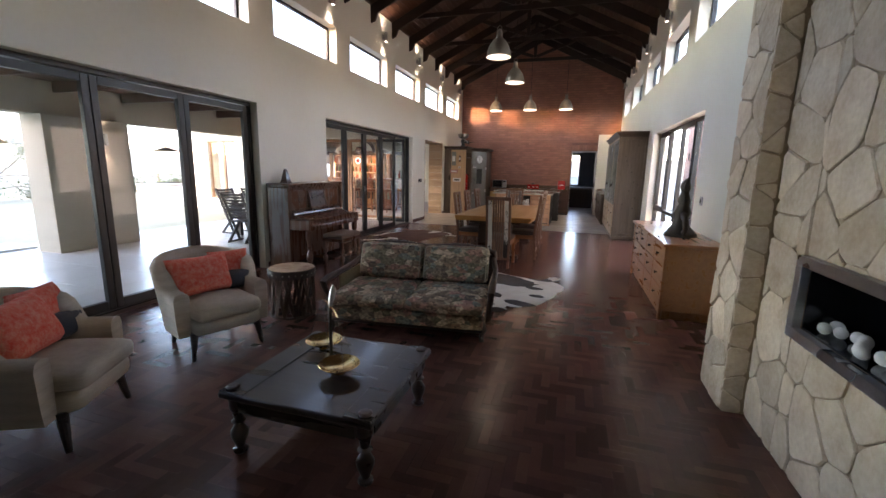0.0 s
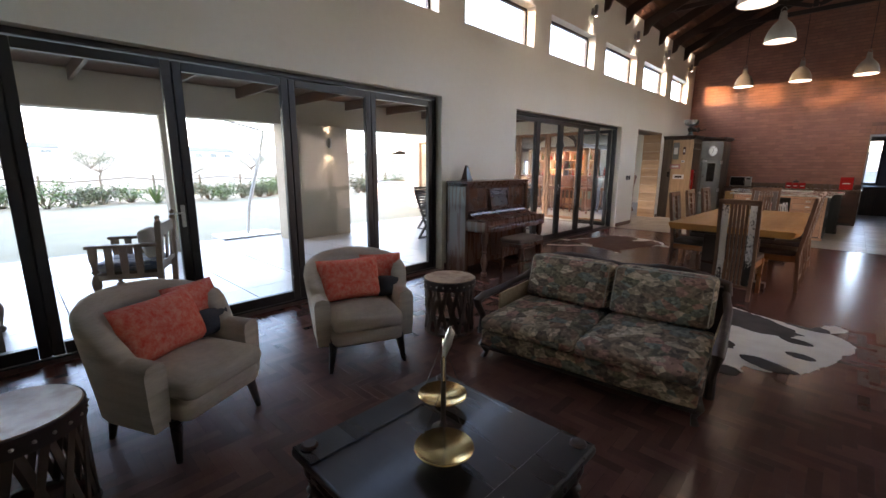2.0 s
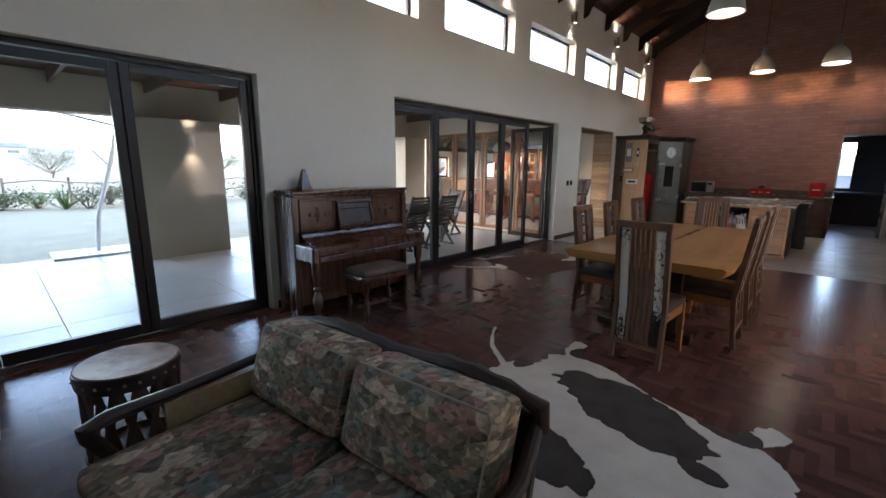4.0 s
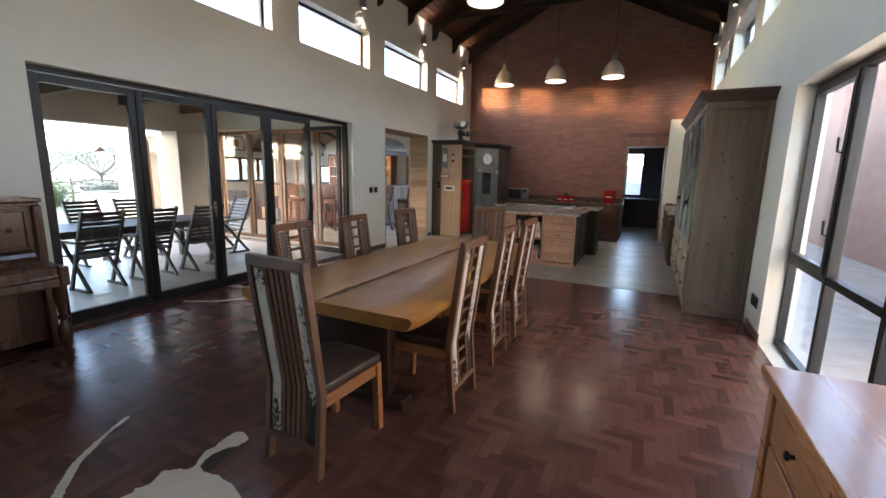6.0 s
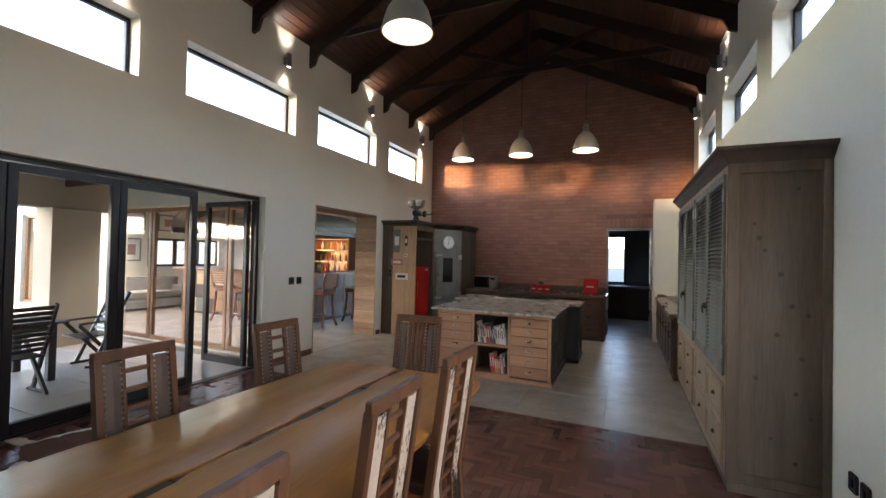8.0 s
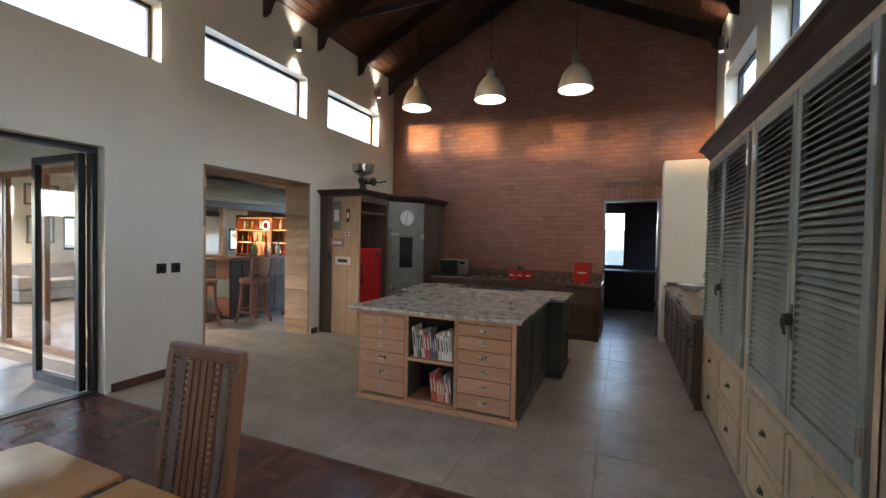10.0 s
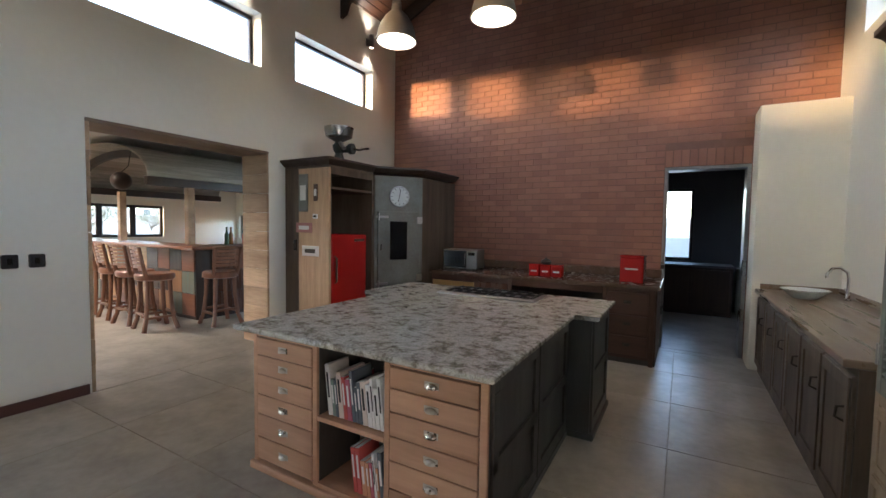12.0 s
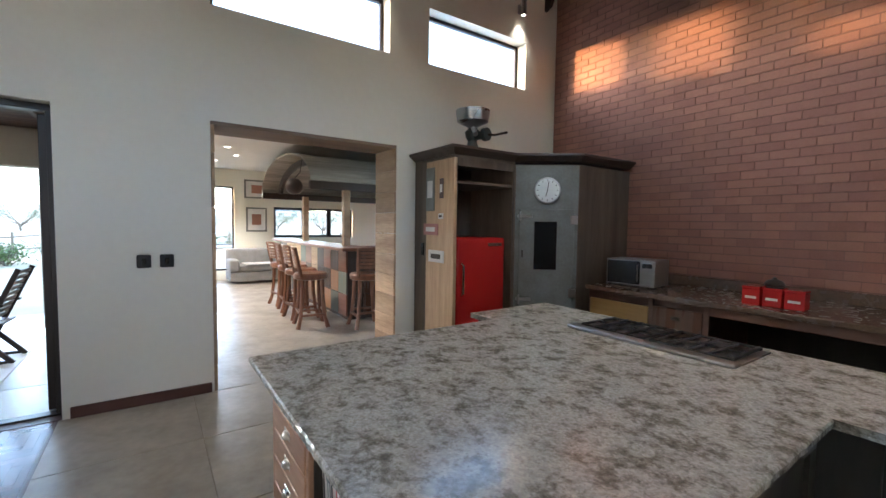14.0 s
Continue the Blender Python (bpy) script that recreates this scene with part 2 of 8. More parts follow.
# ---- structure ----
XL, XR, YB, YS = -4.29, 1.67, 14.74, -6.0      # inner faces of the long hall
WALL_TOP, RIDGE_X, SLOPE = 4.95, -1.31, 0.49
WINS = [(12.53 - 2.265 * k, (14.12 if k == 0 else 12.53 - 2.265 * k + 1.75)) for k in range(8)]
WZ = (3.44, 4.08)
BIF1, BIF2, BAR = (-3.312, 3.01, 0.0, 2.42), (4.78, 9.21, 0.0, 2.42), (10.25, 12.11, 0.0, 2.44)
PATIO_WIN = (4.20, 7.76, 0.0, 2.37)

bm = B()
sheet_with_holes(bm, YS, YB + 0.25, -0.1, WALL_TOP, XL - 0.25, XL, [BIF1, BIF2, BAR] + [(a, b, *WZ) for a, b in WINS])
wall_left = tagged(part("wall_west", bm, M_plaster), "warm white plastered wall with folding doors and high windows", "wall", kind="structure")
bm = B()
sheet_with_holes(bm, YS, YB + 0.25, -0.1, WALL_TOP, XR, XR + 0.25, [PATIO_WIN] + [(a, b, *WZ) for a, b in WINS])
wall_right = tagged(part("wall_east", bm, M_plaster), "warm white plastered wall with high windows", "wall", kind="structure")
bm = B()
prism(bm, [(XL - 0.25, YS - 0.25), (XR + 0.25, YS - 0.25), (XR + 0.25, YS), (XL - 0.25, YS)], -0.1, 6.5)
tagged(part("wall_south", bm, M_plaster), "plain warm white plastered end wall", "wall", kind="structure")

# brick gable wall: backing with the doorway, faced with bricks at the end of the file
DOOR = (0.015, 0.925, 0.0, 2.34)
bm = B()
sheet_with_holes(bm, XL, XR, -0.1, 6.5, YB - 0.002, YB + 0.25, [DOOR], along='x')
wall_brick = tagged(part("wall_north", bm, M_mortar), "red face-brick gable wall with a doorway", "wall", kind="structure")

# low beige nib wall beside the doorway
bm = B()
box(bm, 0.93, XR, 14.30, YB - 0.02, 0, 2.90, 0.004, 1)
tagged(part("wall_nib", bm, M_plaster), "short beige plastered nib wall beside the doorway", "wall", kind="structure")

# floors
bm = B()
box(bm, XL, XR, YS, 9.18, -0.1, -0.006)
floor_wood = tagged(part("floor", bm, M_parq_joint), "glossy dark red parquet floor of small wooden blocks", "floor", kind="structure")
bm = B()
box(bm, XL - 0.25, XR, 9.18, YB + 0.25, -0.1, -0.006)
floor_tile = tagged(part("floor_tiled", bm, M_tile_joint), "large grey-beige stone tiles on the kitchen floor", "floor", kind="structure")

# skirtings
for a0, a1 in ((3.06, 4.74), (9.26, 10.23), (12.16, 12.30)):
    bm = B()
    box(bm, XL, XL + 0.018, a0, a1, 0, 0.09, 0.004, 1)
    tagged(part("skirting", bm, M_skirt), "dark red-brown wooden skirting board", "skirting", kind="structure")
for a0, a1 in ((7.71, 8.25), (1.25, 4.18)):
    bm = B()
    box(bm, XR - 0.018, XR, a0, a1, 0, 0.09, 0.004, 1)
    tagged(part("skirting", bm, M_skirt), "dark red-brown wooden skirting board", "skirting", kind="structure")

# roof: boarded ceiling in two slopes, one mesh
bm = B()
run = math.hypot(RIDGE_X - XL + 0.3, (RIDGE_X - XL + 0.3) * SLOPE)
ang = math.atan(SLOPE)
nb = 30
ridge_top = WALL_TOP + (RIDGE_X - XL) * SLOPE
for side in (-1, 1):
    for i in range(nb):
        w = run / nb
        m = Matrix.Translation((RIDGE_X, 0, WALL_TOP + (RIDGE_X - XL) * SLOPE)) @ Matrix.Rotation(side * ang, 4, 'Y')
        lo, hi = i * w + 0.004, (i + 1) * w - 0.004
        box(bm, min(side * lo, side * hi), max(side * lo, side * hi), YS - 0.2, YB + 0.25, 0, 0.02, 0, 1, m)
    box(bm, min(0, side * run), max(0, side * run), YS - 0.2, YB + 0.25, 0.021, 0.08, 0, 1, m)
box(bm, RIDGE_X - 0.06, RIDGE_X + 0.06, YS - 0.2, YB + 0.25, ridge_top - 0.05, ridge_top + 0.12)
ceiling = tagged(part("ceiling", bm, M_board), "red-brown timber boarded pitched ceiling", "ceiling", kind="structure")

# rafters and trusses
TRUSS_Y = [13.39 - 1.12 * k for k in range(17)] + [14.5]
ridge_z = WALL_TOP + (RIDGE_X - XL) * SLOPE
for i, y in enumerate(TRUSS_Y):
    tr = thing("roof_truss", "dark stained timber roof truss under the boarded ceiling", "truss", (RIDGE_X, y, WALL_TOP), group="roof trusses", kind="structure")
    for s in (-1, 1):
        bm = B()
        half = RIDGE_X - XL
        pts = [(0, half * SLOPE), (s * half, 0.0), (s * half, -0.34), (s * (half - 0.10), -0.30), (s * (half - 0.16), -0.16), (0, half * SLOPE - 0.24)]
        ring_loft(bm, [[(x, -0.025, z - 0.004) for x, z in pts], [(x, 0.025, z - 0.004) for x, z in pts]])
        part("rafter", bm, M_rafter, tr)
    if i % 2 == 1 and y < 14:
        bm = B()
        box(bm, -2.75, 2.75, 0.026, 0.062, 0.06, 0.16, 0.003, 1)
        part("tie_beam", bm, M_rafter, tr)
        bm = B()
        box(bm, -0.05, 0.05, -0.022, 0.022, 0.165, half * SLOPE - 0.25, 0.003, 1)
        part("king_post", bm, M_rafter, tr)
        for s in (-1, 1):
            bm = B()
            bar(bm, (s * 0.06, 0, 0.2), (s * 1.25, 0, 0.62), 0.036, 0.09)
            part("strut", bm, M_rafter, tr)

# clerestory windows
def high_window(a, b, x, s):
    win = thing("window", "dark-framed high window below the roof", "window", (x, (a + b) / 2, WZ[0]), group="high windows", kind="structure")
    h, w, f = WZ[1] - WZ[0], b - a, 0.045
    for nm, (y0, y1, z0, z1) in (("frame_sill", (-w / 2, w / 2, 0, f)), ("frame_head", (-w / 2, w / 2, h - f, h)), ("frame_side", (-w / 2, -w / 2 + f, f, h - f)), ("frame_side", (w / 2 - f, w / 2, f, h - f))):
        bm = B()
        box(bm, -0.03, 0.03, y0 + 0.002, y1 - 0.002, z0 + 0.002, z1 - 0.002, 0.004, 1)
        part(nm, bm, M_alu, win)
    bm = B()
    box(bm, -0.003, 0.003, -w / 2 + f, w / 2 - f, f, h - f)
    g = part("pane", bm, M_glass, win)
    g.visible_shadow = False


for a, b in WINS:
    high_window(a, b, XL - 0.19, -1)
    high_window(a, b, XR + 0.19, 1)


# folding door leaf: frame of four bars and a pane, hinged at its y=0 edge
def door_leaf(parent, w, h, m, handle=False):
    leaf = new("door_leaf")
    leaf.parent, leaf.matrix_basis = parent, m
    f = 0.074
    for nm, (y0, y1, z0, z1) in (("rail", (f, w - f, 0.0, 0.10)), ("rail", (f, w - f, h - f, h)), ("stile", (0, f, 0, h)), ("stile", (w - f, w, 0, h))):
        bm = B()
        box(bm, -0.030, 0.030, y0 + 0.001, y1 - 0.001, z0, z1, 0.005, 1)
        part(nm, bm, M_alu, leaf)
    bm = B()
    box(bm, -0.004, 0.004, f - 0.005, w - f + 0.005, 0.095, h - f + 0.005)
    part("pane", bm, M_glass, leaf).visible_shadow = False
    bm = B()
    box(bm, -0.008, 0.008, w - 0.003, w + 0.0055, 0.0, h)
    part("seal", bm, M_seal, leaf, "black rubber seal")
    if handle:
        bm = B()
        box(bm, 0.030, 0.040, w - 0.05, w - 0.015, 0.92, 1.12, 0.004, 1)
        tube(bm, [(0.036, w - 0.032, 1.05), (0.07, w - 0.032, 1.05), (0.075, w - 0.15, 1.05)], 0.009)
        part("lever_handle", bm, M_steel, leaf, "steel lever handle", True)
    return leaf


def folding_doors(name, y0, y1, top, n, open_last):
    dr = thing(name, "dark aluminium glazed folding doors" + (", the last leaf open" if open_last else ", closed"), "door", (XL - 0.16, y0, 0), kind="structure")
    L, f = y1 - y0, 0.05
    for nm, (a, b, z0, z1) in (("frame_head", (0, L, top - f, top)), ("frame_side", (0, f, 0.02, top - f)), ("frame_side", (L - f, L, 0.02, top - f)), ("threshold", (0, L, -0.004, 0.018))):
        bm = B()
        box(bm, -0.05, 0.05, a + 0.002, b - 0.002, z0, z1 - 0.002, 0.004, 1)
        part(nm, bm, M_alu, dr)
    w = (L - 2 * f) / n
    for i in range(n):
        if open_last and i == n - 1:
            m = pose(-0.06, L - f - 0.03, 0.02, 0, 0, 90)
        else:
            m = pose(0, f + i * w, 0.02)
        door_leaf(dr, w - 0.004, top - f - 0.03, m, handle=(i == (n // 2 - 1)))


folding_doors("door_1", BIF1[0], BIF1[1], 2.42, 6, False)
folding_doors("door_2", BIF2[0], BIF2[1], 2.42, 5, True)


for y0, y1 in (BIF1[:2], BIF2[:2]):
    bm = B()
    box(bm, XL - 0.108, XL, y0 + 0.002, y1 - 0.002, -0.006, 0.004)
    tagged(part("door_sill", bm, M_skirt), "dark red-brown wooden sill inside the folding doors", "sill", kind="structure")


# ---- right-hand glazing, from floor to lintel ----
def side_glazing():
    y0, y1, top = PATIO_WIN[0], PATIO_WIN[1], PATIO_WIN[3]
    win = thing("window_2", "floor-to-lintel dark aluminium window with casements", "window", (XR + 0.17, y0, 0), kind="structure")
    L, n = y1 - y0, 4
    for nm, a, b, z0, z1 in [("frame_head", 0, L, top - 0.05, top), ("frame_sill", 0, L, 0.0, 0.05)] + [("mullion", max(0, L * i / n - 0.03), min(L, L * i / n + 0.03), 0.05, top - 0.05) for i in range(n + 1)]:
        bm = B()
        box(bm, -0.035, 0.035, a + 0.002, b - 0.002, z0, z1 - 0.002, 0.004, 1)
        part(nm, bm, M_alu, win)
    for i in range(n):
        a, b = L * i / n + 0.03, L * (i + 1) / n - 0.03
        bm = B()
        box(bm, -0.034, 0.034, a, b, 0.80, 0.86, 0.004, 1)
        part("transom", bm, M_alu, win)
        bm = B()
        box(bm, -0.004, 0.004, a, b, 0.05, 0.80)
        part("pane", bm, M_glass, win).visible_shadow = False
        if i % 2:
            for c, d, z0, z1 in ((a, b, 0.86, 0.91), (a, b, top - 0.10, top - 0.05), (a, a + 0.05, 0.91, top - 0.10), (b - 0.05, b, 0.91, top - 0.10)):
                bm = B()
                box(bm, -0.045, 0.02, c + 0.001, d - 0.001, z0, z1, 0.004, 1)
                part("casement_rail", bm, M_alu, win)
            for z in (1.15, 1.75):
                bm = B()
                tube(bm, [(-0.045, a + 0.03, z), (-0.075, a + 0.03, z + 0.01), (-0.08, a + 0.03, z + 0.11)], 0.008)
                part("window_handle", bm, M_black, win, "black lever handle", True)
        bm = B()
        box(bm, -0.004, 0.004, a, b, 0.86, top - 0.05)
        part("pane", bm, M_glass, win).visible_shadow = False


side_glazing()

# ---- outdoors ----
bm = B()
bmesh.ops.create_grid(bm, x_segments=60, y_segments=60, size=600)
for v in bm.verts:
    d = max(0.0, math.hypot(v.co.x + 1, v.co.y - 4) - 45)
    v.co.z = -0.16 + min(12.0, d * 0.034) * (1 + 0.25 * math.sin(v.co.x * 0.03) * math.cos(v.co.y * 0.021))
tagged(part("ground", bm, M_dryground), "pale dry veld reaching to low hills", "ground", kind="structure")
bm = B()
prism(bm, [(-26, -30), (-9.7, -30), (-9.7, 9.5), (-14, 12), (-26, 16)], -0.157, -0.09)
tagged(part("lawn", bm, M_lawn), "dry winter lawn beside the veranda", "lawn", kind="structure")
bm = B()
box(bm, XL - 0.25, -9.6, -6.6, 9.62, -0.155, -0.026)
veranda_floor = tagged(part("veranda_floor", bm, M_tile_joint), "pale tiled veranda floor", "floor", kind="structure")
me = bpy.data.meshes.new("veranda_tile")
bm = B()
box(bm, -0.396, 0.396, -0.396, 0.396, -0.02, 0.0, 0.003, 1)
bm.to_mesh(me)
bm.free()
me.materials.append(M_pave)
for i in range(6):
    for j in range(20):
        piece("tile", me, veranda_floor, pose(XL - 0.25 - 0.41 - 0.8 * i, -6.2 + 0.8 * j, -0.01))

# veranda roof: boarded soffit, rafters, outer lintel and piers
bm = B()
for i in range(30):
    box(bm, -8.62 + 0.135 * i, -8.62 + 0.135 * i + 0.128, -6.6, 9.62, 2.86, 2.885)
box(bm, -9.3, -4.55, -6.6, 9.62, 2.89, 2.98)
tagged(part("veranda_ceiling", bm, M_board), "brown timber boarded veranda ceiling", "ceiling", kind="structure")
for k in range(14):
    bm = B()
    box(bm, -8.40, -4.56, -6.2 + 1.15 * k, -6.15 + 1.15 * k, 2.68, 2.855, 0.004, 1)
    tagged(part("veranda_rafter", bm, M_board), "brown timber veranda rafter", "rafter", group="veranda rafters", kind="structure")
bm = B()
box(bm, -8.75, -8.42, -6.6, 9.62, 2.30, 2.855, 0.01, 1)
tagged(part("veranda_lintel", bm, M_sand), "sand-brown plastered lintel along the veranda edge", "lintel", kind="structure")
for y0, y1 in ((2.65, 4.05), (8.5, 9.2)):
    bm = B()
    box(bm, -8.72, -8.18, y0, y1, -0.02, 2.298, 0.012, 2)
    tagged(part("veranda_pier", bm, M_sand), "sand-brown plastered veranda pier", "pier", kind="structure")
bm = B()
box(bm, -8.68, -8.49, 0.635, 0.825, -0.02, 2.298, 0.012, 2)
tagged(part("veranda_pier", bm, M_sand), "slim sand-brown plastered veranda pier", "pier", kind="structure")
# unseen stepped wall, added to cut the low sun from some windows
bm = B()
box(bm, -22, XL - 0.26, -7.0, -6.62, -0.15, 3.9)
box(bm, -10.4, XL - 0.26, -7.0, -6.62, 3.9, 5.2)
tagged(part("wall_wing", bm, M_cream), "unseen plain cream wall added to block the low sun", "wall", kind="structure")


def wall_light(at, rz, lit=True, label="", cat="wall light", group="", mat_body=None, up=True):
    t = thing("wall_light", label, cat, at, rz, group)
    bm = B()
    box(bm, 0, 0.02, -0.035, 0.035, -0.06, 0.06, 0.004, 1)
    part("back_plate", bm, mat_body or M_steel, t)
    bm = B()
    tube(bm, [(0.018, 0, 0), (0.05, 0, 0)], 0.014)
    part("arm", bm, mat_body or M_steel, t, "", True)
    bm = B()
    lathe(bm, [(0.030, -0.10), (0.036, -0.10), (0.036, 0.10), (0.030, 0.10), (0.030, 0.085), (0.030, -0.085)], (0.085, 0, 0), 16, cap=False)
    part("cylinder_body", bm, mat_body or M_steel, t, "", True)
    for z, nm in ((0.088, "upper_lamp"), (-0.088, "lower_lamp")):
        bm = B()
        lathe(bm, [(0.0295, z - 0.003), (0.0295, z + 0.003)], (0.085, 0, 0), 16)
        part(nm, bm, M_bulb if lit else M_white, t)
    return t


def spot_pair(at, watts=14):
    """The two beams of an up-and-down wall light."""
    for s in (-1, 1):
        d = bpy.data.lights.new("wall_light_beam", 'SPOT')
        d.energy, d.spot_size, d.spot_blend, d.color, d.shadow_soft_size = watts, radians(85), 1.0, (1.0, 0.95, 0.87), 0.03
        ob = new("wall_light_beam", d)
        ob.matrix_world = look((at[0], at[1], at[2] + s * 0.105), (at[0], at[1], at[2] + s * 1.0))


wl = wall_light((-8.18, 3.55, 1.95), 0, True, "small steel wall light, lit, on the veranda pier", group="veranda wall lights")

spot_pair((-8.095, 3.55, 1.95), 0.7)
wall_light((-9.1, 9.62, 2.21), -90, False, "dark unlit up-and-down wall light on the cream wall", mat_body=M_black)

# garden: fence, trees, shrubs, far houses
M_leaf = mat("grey_green_leaves", (0.07, 0.09, 0.04), (0.12, 0.12, 0.06), 0.7, scale=5, fine=30, vary=0.35)
M_leaf2 = mat("fresh_green_leaves", (0.07, 0.13, 0.035), (0.12, 0.17, 0.05), 0.6, scale=5, fine=30, vary=0.35)
M_bark = mat("brown_bark", (0.12, 0.09, 0.06), (0.08, 0.06, 0.04), 0.9, scale=9, fine=60, bump=0.5)
M_pole = wood("weathered_pole", (0.20, 0.15, 0.10), (0.13, 0.10, 0.07), 0.8, 2)


def tree(at, h, spread, leaf, seed, label, sparse=1.0, name="tree"):
    rnd = random.Random(seed)
    t = thing(name, label, "tree", at)
    bm = B()
    th = h * 0.24
    tube(bm, [(0, 0, -0.1), (rnd.uniform(-.1, .1), rnd.uniform(-.1, .1), th * 0.5), (rnd.uniform(-.2, .2), rnd.uniform(-.2, .2), th)], [h * 0.035, h * 0.028, h * 0.02], 8)
    tips = []
    for i in range(9):
        a, e = i * 2.4 + rnd.random(), rnd.uniform(0.25, 1.0)
        mid = V((math.cos(a) * spread * 0.35, math.sin(a) * spread * 0.35, th + (h - th) * 0.35 * e))
        tip = V((math.cos(a) * spread * rnd.uniform(0.6, 0.9), math.sin(a) * spread * rnd.uniform(0.6, 0.9), th + (h - th) * rnd.uniform(0.4, 0.95)))
        tube(bm, [(0, 0, th * rnd.uniform(0.7, 1.0)), mid, tip], [h * 0.014, h * 0.009, h * 0.003], 5)
        tips += [mid.lerp(tip, k) for k in (0.3, 0.6, 0.9, 1.0)]
    part("trunk", bm, M_bark, t, "", True)
    bm = B()
    for tip in tips:
        for _ in range(int(60 * sparse)):
            c = tip + V((rnd.gauss(0, 1), rnd.gauss(0, 1), rnd.gauss(0, 0.7))) * spread * 0.16
            q = Euler((rnd.uniform(-1, 1), rnd.uniform(-1, 1), rnd.uniform(0, 6))).to_matrix()
            s = rnd.uniform(0.05, 0.11) * (h / 4)
            bm.faces.new([bm.verts.new(c + q @ V(p)) for p in ((-s, 0, 0), (0, -s * 0.5, 0), (s, 0, 0), (0, s * 0.5, s * 0.2))])
    part("crown", bm, leaf, t)
    return t


def shrub(at, h, w, leaf, seed, label):
    rnd = random.Random(seed)
    t = thing("shrub", label, "shrub", at, group="garden shrubs")
    bm, stems = B(), B()
    for i in range(14):
        a, r = rnd.uniform(0, 6.28), rnd.uniform(0.2, 1) * w * 0.5
        tip = V((math.cos(a) * r, math.sin(a) * r, h * rnd.uniform(0.5, 1)))
        tube(stems, [(0, 0, -0.05), tip * 0.6 + V((0, 0, 0.05)), tip], [0.02, 0.012, 0.004], 4)
        for _ in range(45):
            c = tip * rnd.uniform(0.5, 1.05) + V((rnd.gauss(0, .1), rnd.gauss(0, .1), rnd.gauss(0, .08))) * w
            q = Euler((rnd.uniform(-1, 1), rnd.uniform(-1, 1), rnd.uniform(0, 6))).to_matrix()
            s = rnd.uniform(0.04, 0.09)
            bm.faces.new([bm.verts.new(c + q @ V(p)) for p in ((-s, 0, 0), (0, -s * 0.35, 0), (s, 0, 0), (0, s * 0.35, 0.01))])
    part("stems", stems, M_bark, t)
    part("foliage", bm, leaf, t)
    return t


def agave(at, r, seed):
    rnd = random.Random(seed)
    t = thing("agave", "spiky grey-green agave in the garden bed", "plant", at, group="garden agaves")
    for i in range(22):
        bm = B()
        a, e = i * 2.4, rnd.uniform(0.35, 1.35)
        d = V((math.cos(a) * math.cos(e), math.sin(a) * math.cos(e), math.sin(e)))
        side = V((-math.sin(a), math.cos(a), 0)) * 0.05
        pts = [d * 0.02, d * r * 0.4 + V((0, 0, -0.01)), d * r]
        ring_loft(bm, [[pts[0] - side * .6, pts[0] + V((0, 0, .02)), pts[0] + side * .6], [pts[1] - side, pts[1] + V((0, 0, .02)), pts[1] + side], [pts[2] - side * .1, pts[2] + V((0, 0, .005)), pts[2] + side * .1]])
        part("leaf", bm, M_leaf2, t)


tree((-46, 11, -0.1), 2.2, 1.9, M_leaf, 1, "small thin-leaved thorn tree on the dry lawn", 0.45)
tree((-42, 19, -0.1), 2.6, 2.2, M_leaf, 2, "spreading thorn tree beyond the fence", 0.5)
tree((-48, 26, -0.1), 4.0, 3.2, M_leaf, 3, "broad grey-green tree beyond the fence", 0.8)
tree((-30, 33, -0.1), 5.5, 3.0, M_leaf, 4, "grey-green tree behind the house", 0.8)
tree((-60, 6, 0.1), 3.0, 2.6, M_leaf, 5, "distant grey-green tree on the plain", 0.6)
# two unseen trees, added to keep low sun off the high west windows
tree((-15.0, -8.6, -0.15), 6.4, 2.0, M_leaf, 6, "unseen leafy tree added to shade the high windows", 1.6)
tree((-12.4, -8.9, -0.15), 6.6, 2.2, M_leaf, 16, "unseen leafy tree added to shade the high windows", 1.7)
agave((-21, 3.0, -0.1), 0.9, 1)
agave((-20.5, 11.2, -0.1), 1.0, 2)
for i, (x, y, h, w) in enumerate([(-21.5, 5.2, 0.8, 1.6), (-22, 8.2, 1.0, 1.8), (-20, 9.8, 1.3, 1.9), (-22.3, 0.9, 0.7, 1.5), (-21, 13.5, 1.1, 1.9), (-22, -1.5, 0.8, 1.6), (-18.2, 13.6, 1.1, 1.5)]):
    shrub((x, y, -0.1), h, w, (M_leaf, M_leaf2)[i % 2], i, "low bushy shrub in the garden bed")
rnd = random.Random(55)
for i in range(26):
    y = -9 + 1.05 * i + rnd.uniform(-.3, .3)
    shrub((-20.6 - rnd.uniform(0, 2.2), y, -0.12), rnd.uniform(0.5, 1.0), rnd.uniform(1.2, 2.0), (M_leaf, M_leaf, M_leaf2)[i % 3], 100 + i, "bushy shrub along the garden fence")
for i in range(9):
    tree((-58 - rnd.uniform(0, 26), -2 + 9.5 * i + rnd.uniform(-2, 2), 0.2), rnd.uniform(2.2, 4), rnd.uniform(2.4, 4.2), M_leaf, 200 + i, "distant grey-green bushveld tree", 0.7)
M_rock = mat("red_brown_rock", (0.30, 0.19, 0.13), (0.22, 0.14, 0.10), 0.9, scale=4, bump=0.5, vary=0.2)
fence = thing("fence", "rustic pole and wire garden fence", "fence", (-23, 4, -0.1))
for k in range(16):
    bm = B()
    tube(bm, [(0, -12 + 1.9 * k, -0.05), (0.03, -12 + 1.9 * k, 0.6), (0, -12 + 1.9 * k, 1.15)], [0.055, 0.05, 0.045], 7)
    part("post", bm, M_pole, fence)
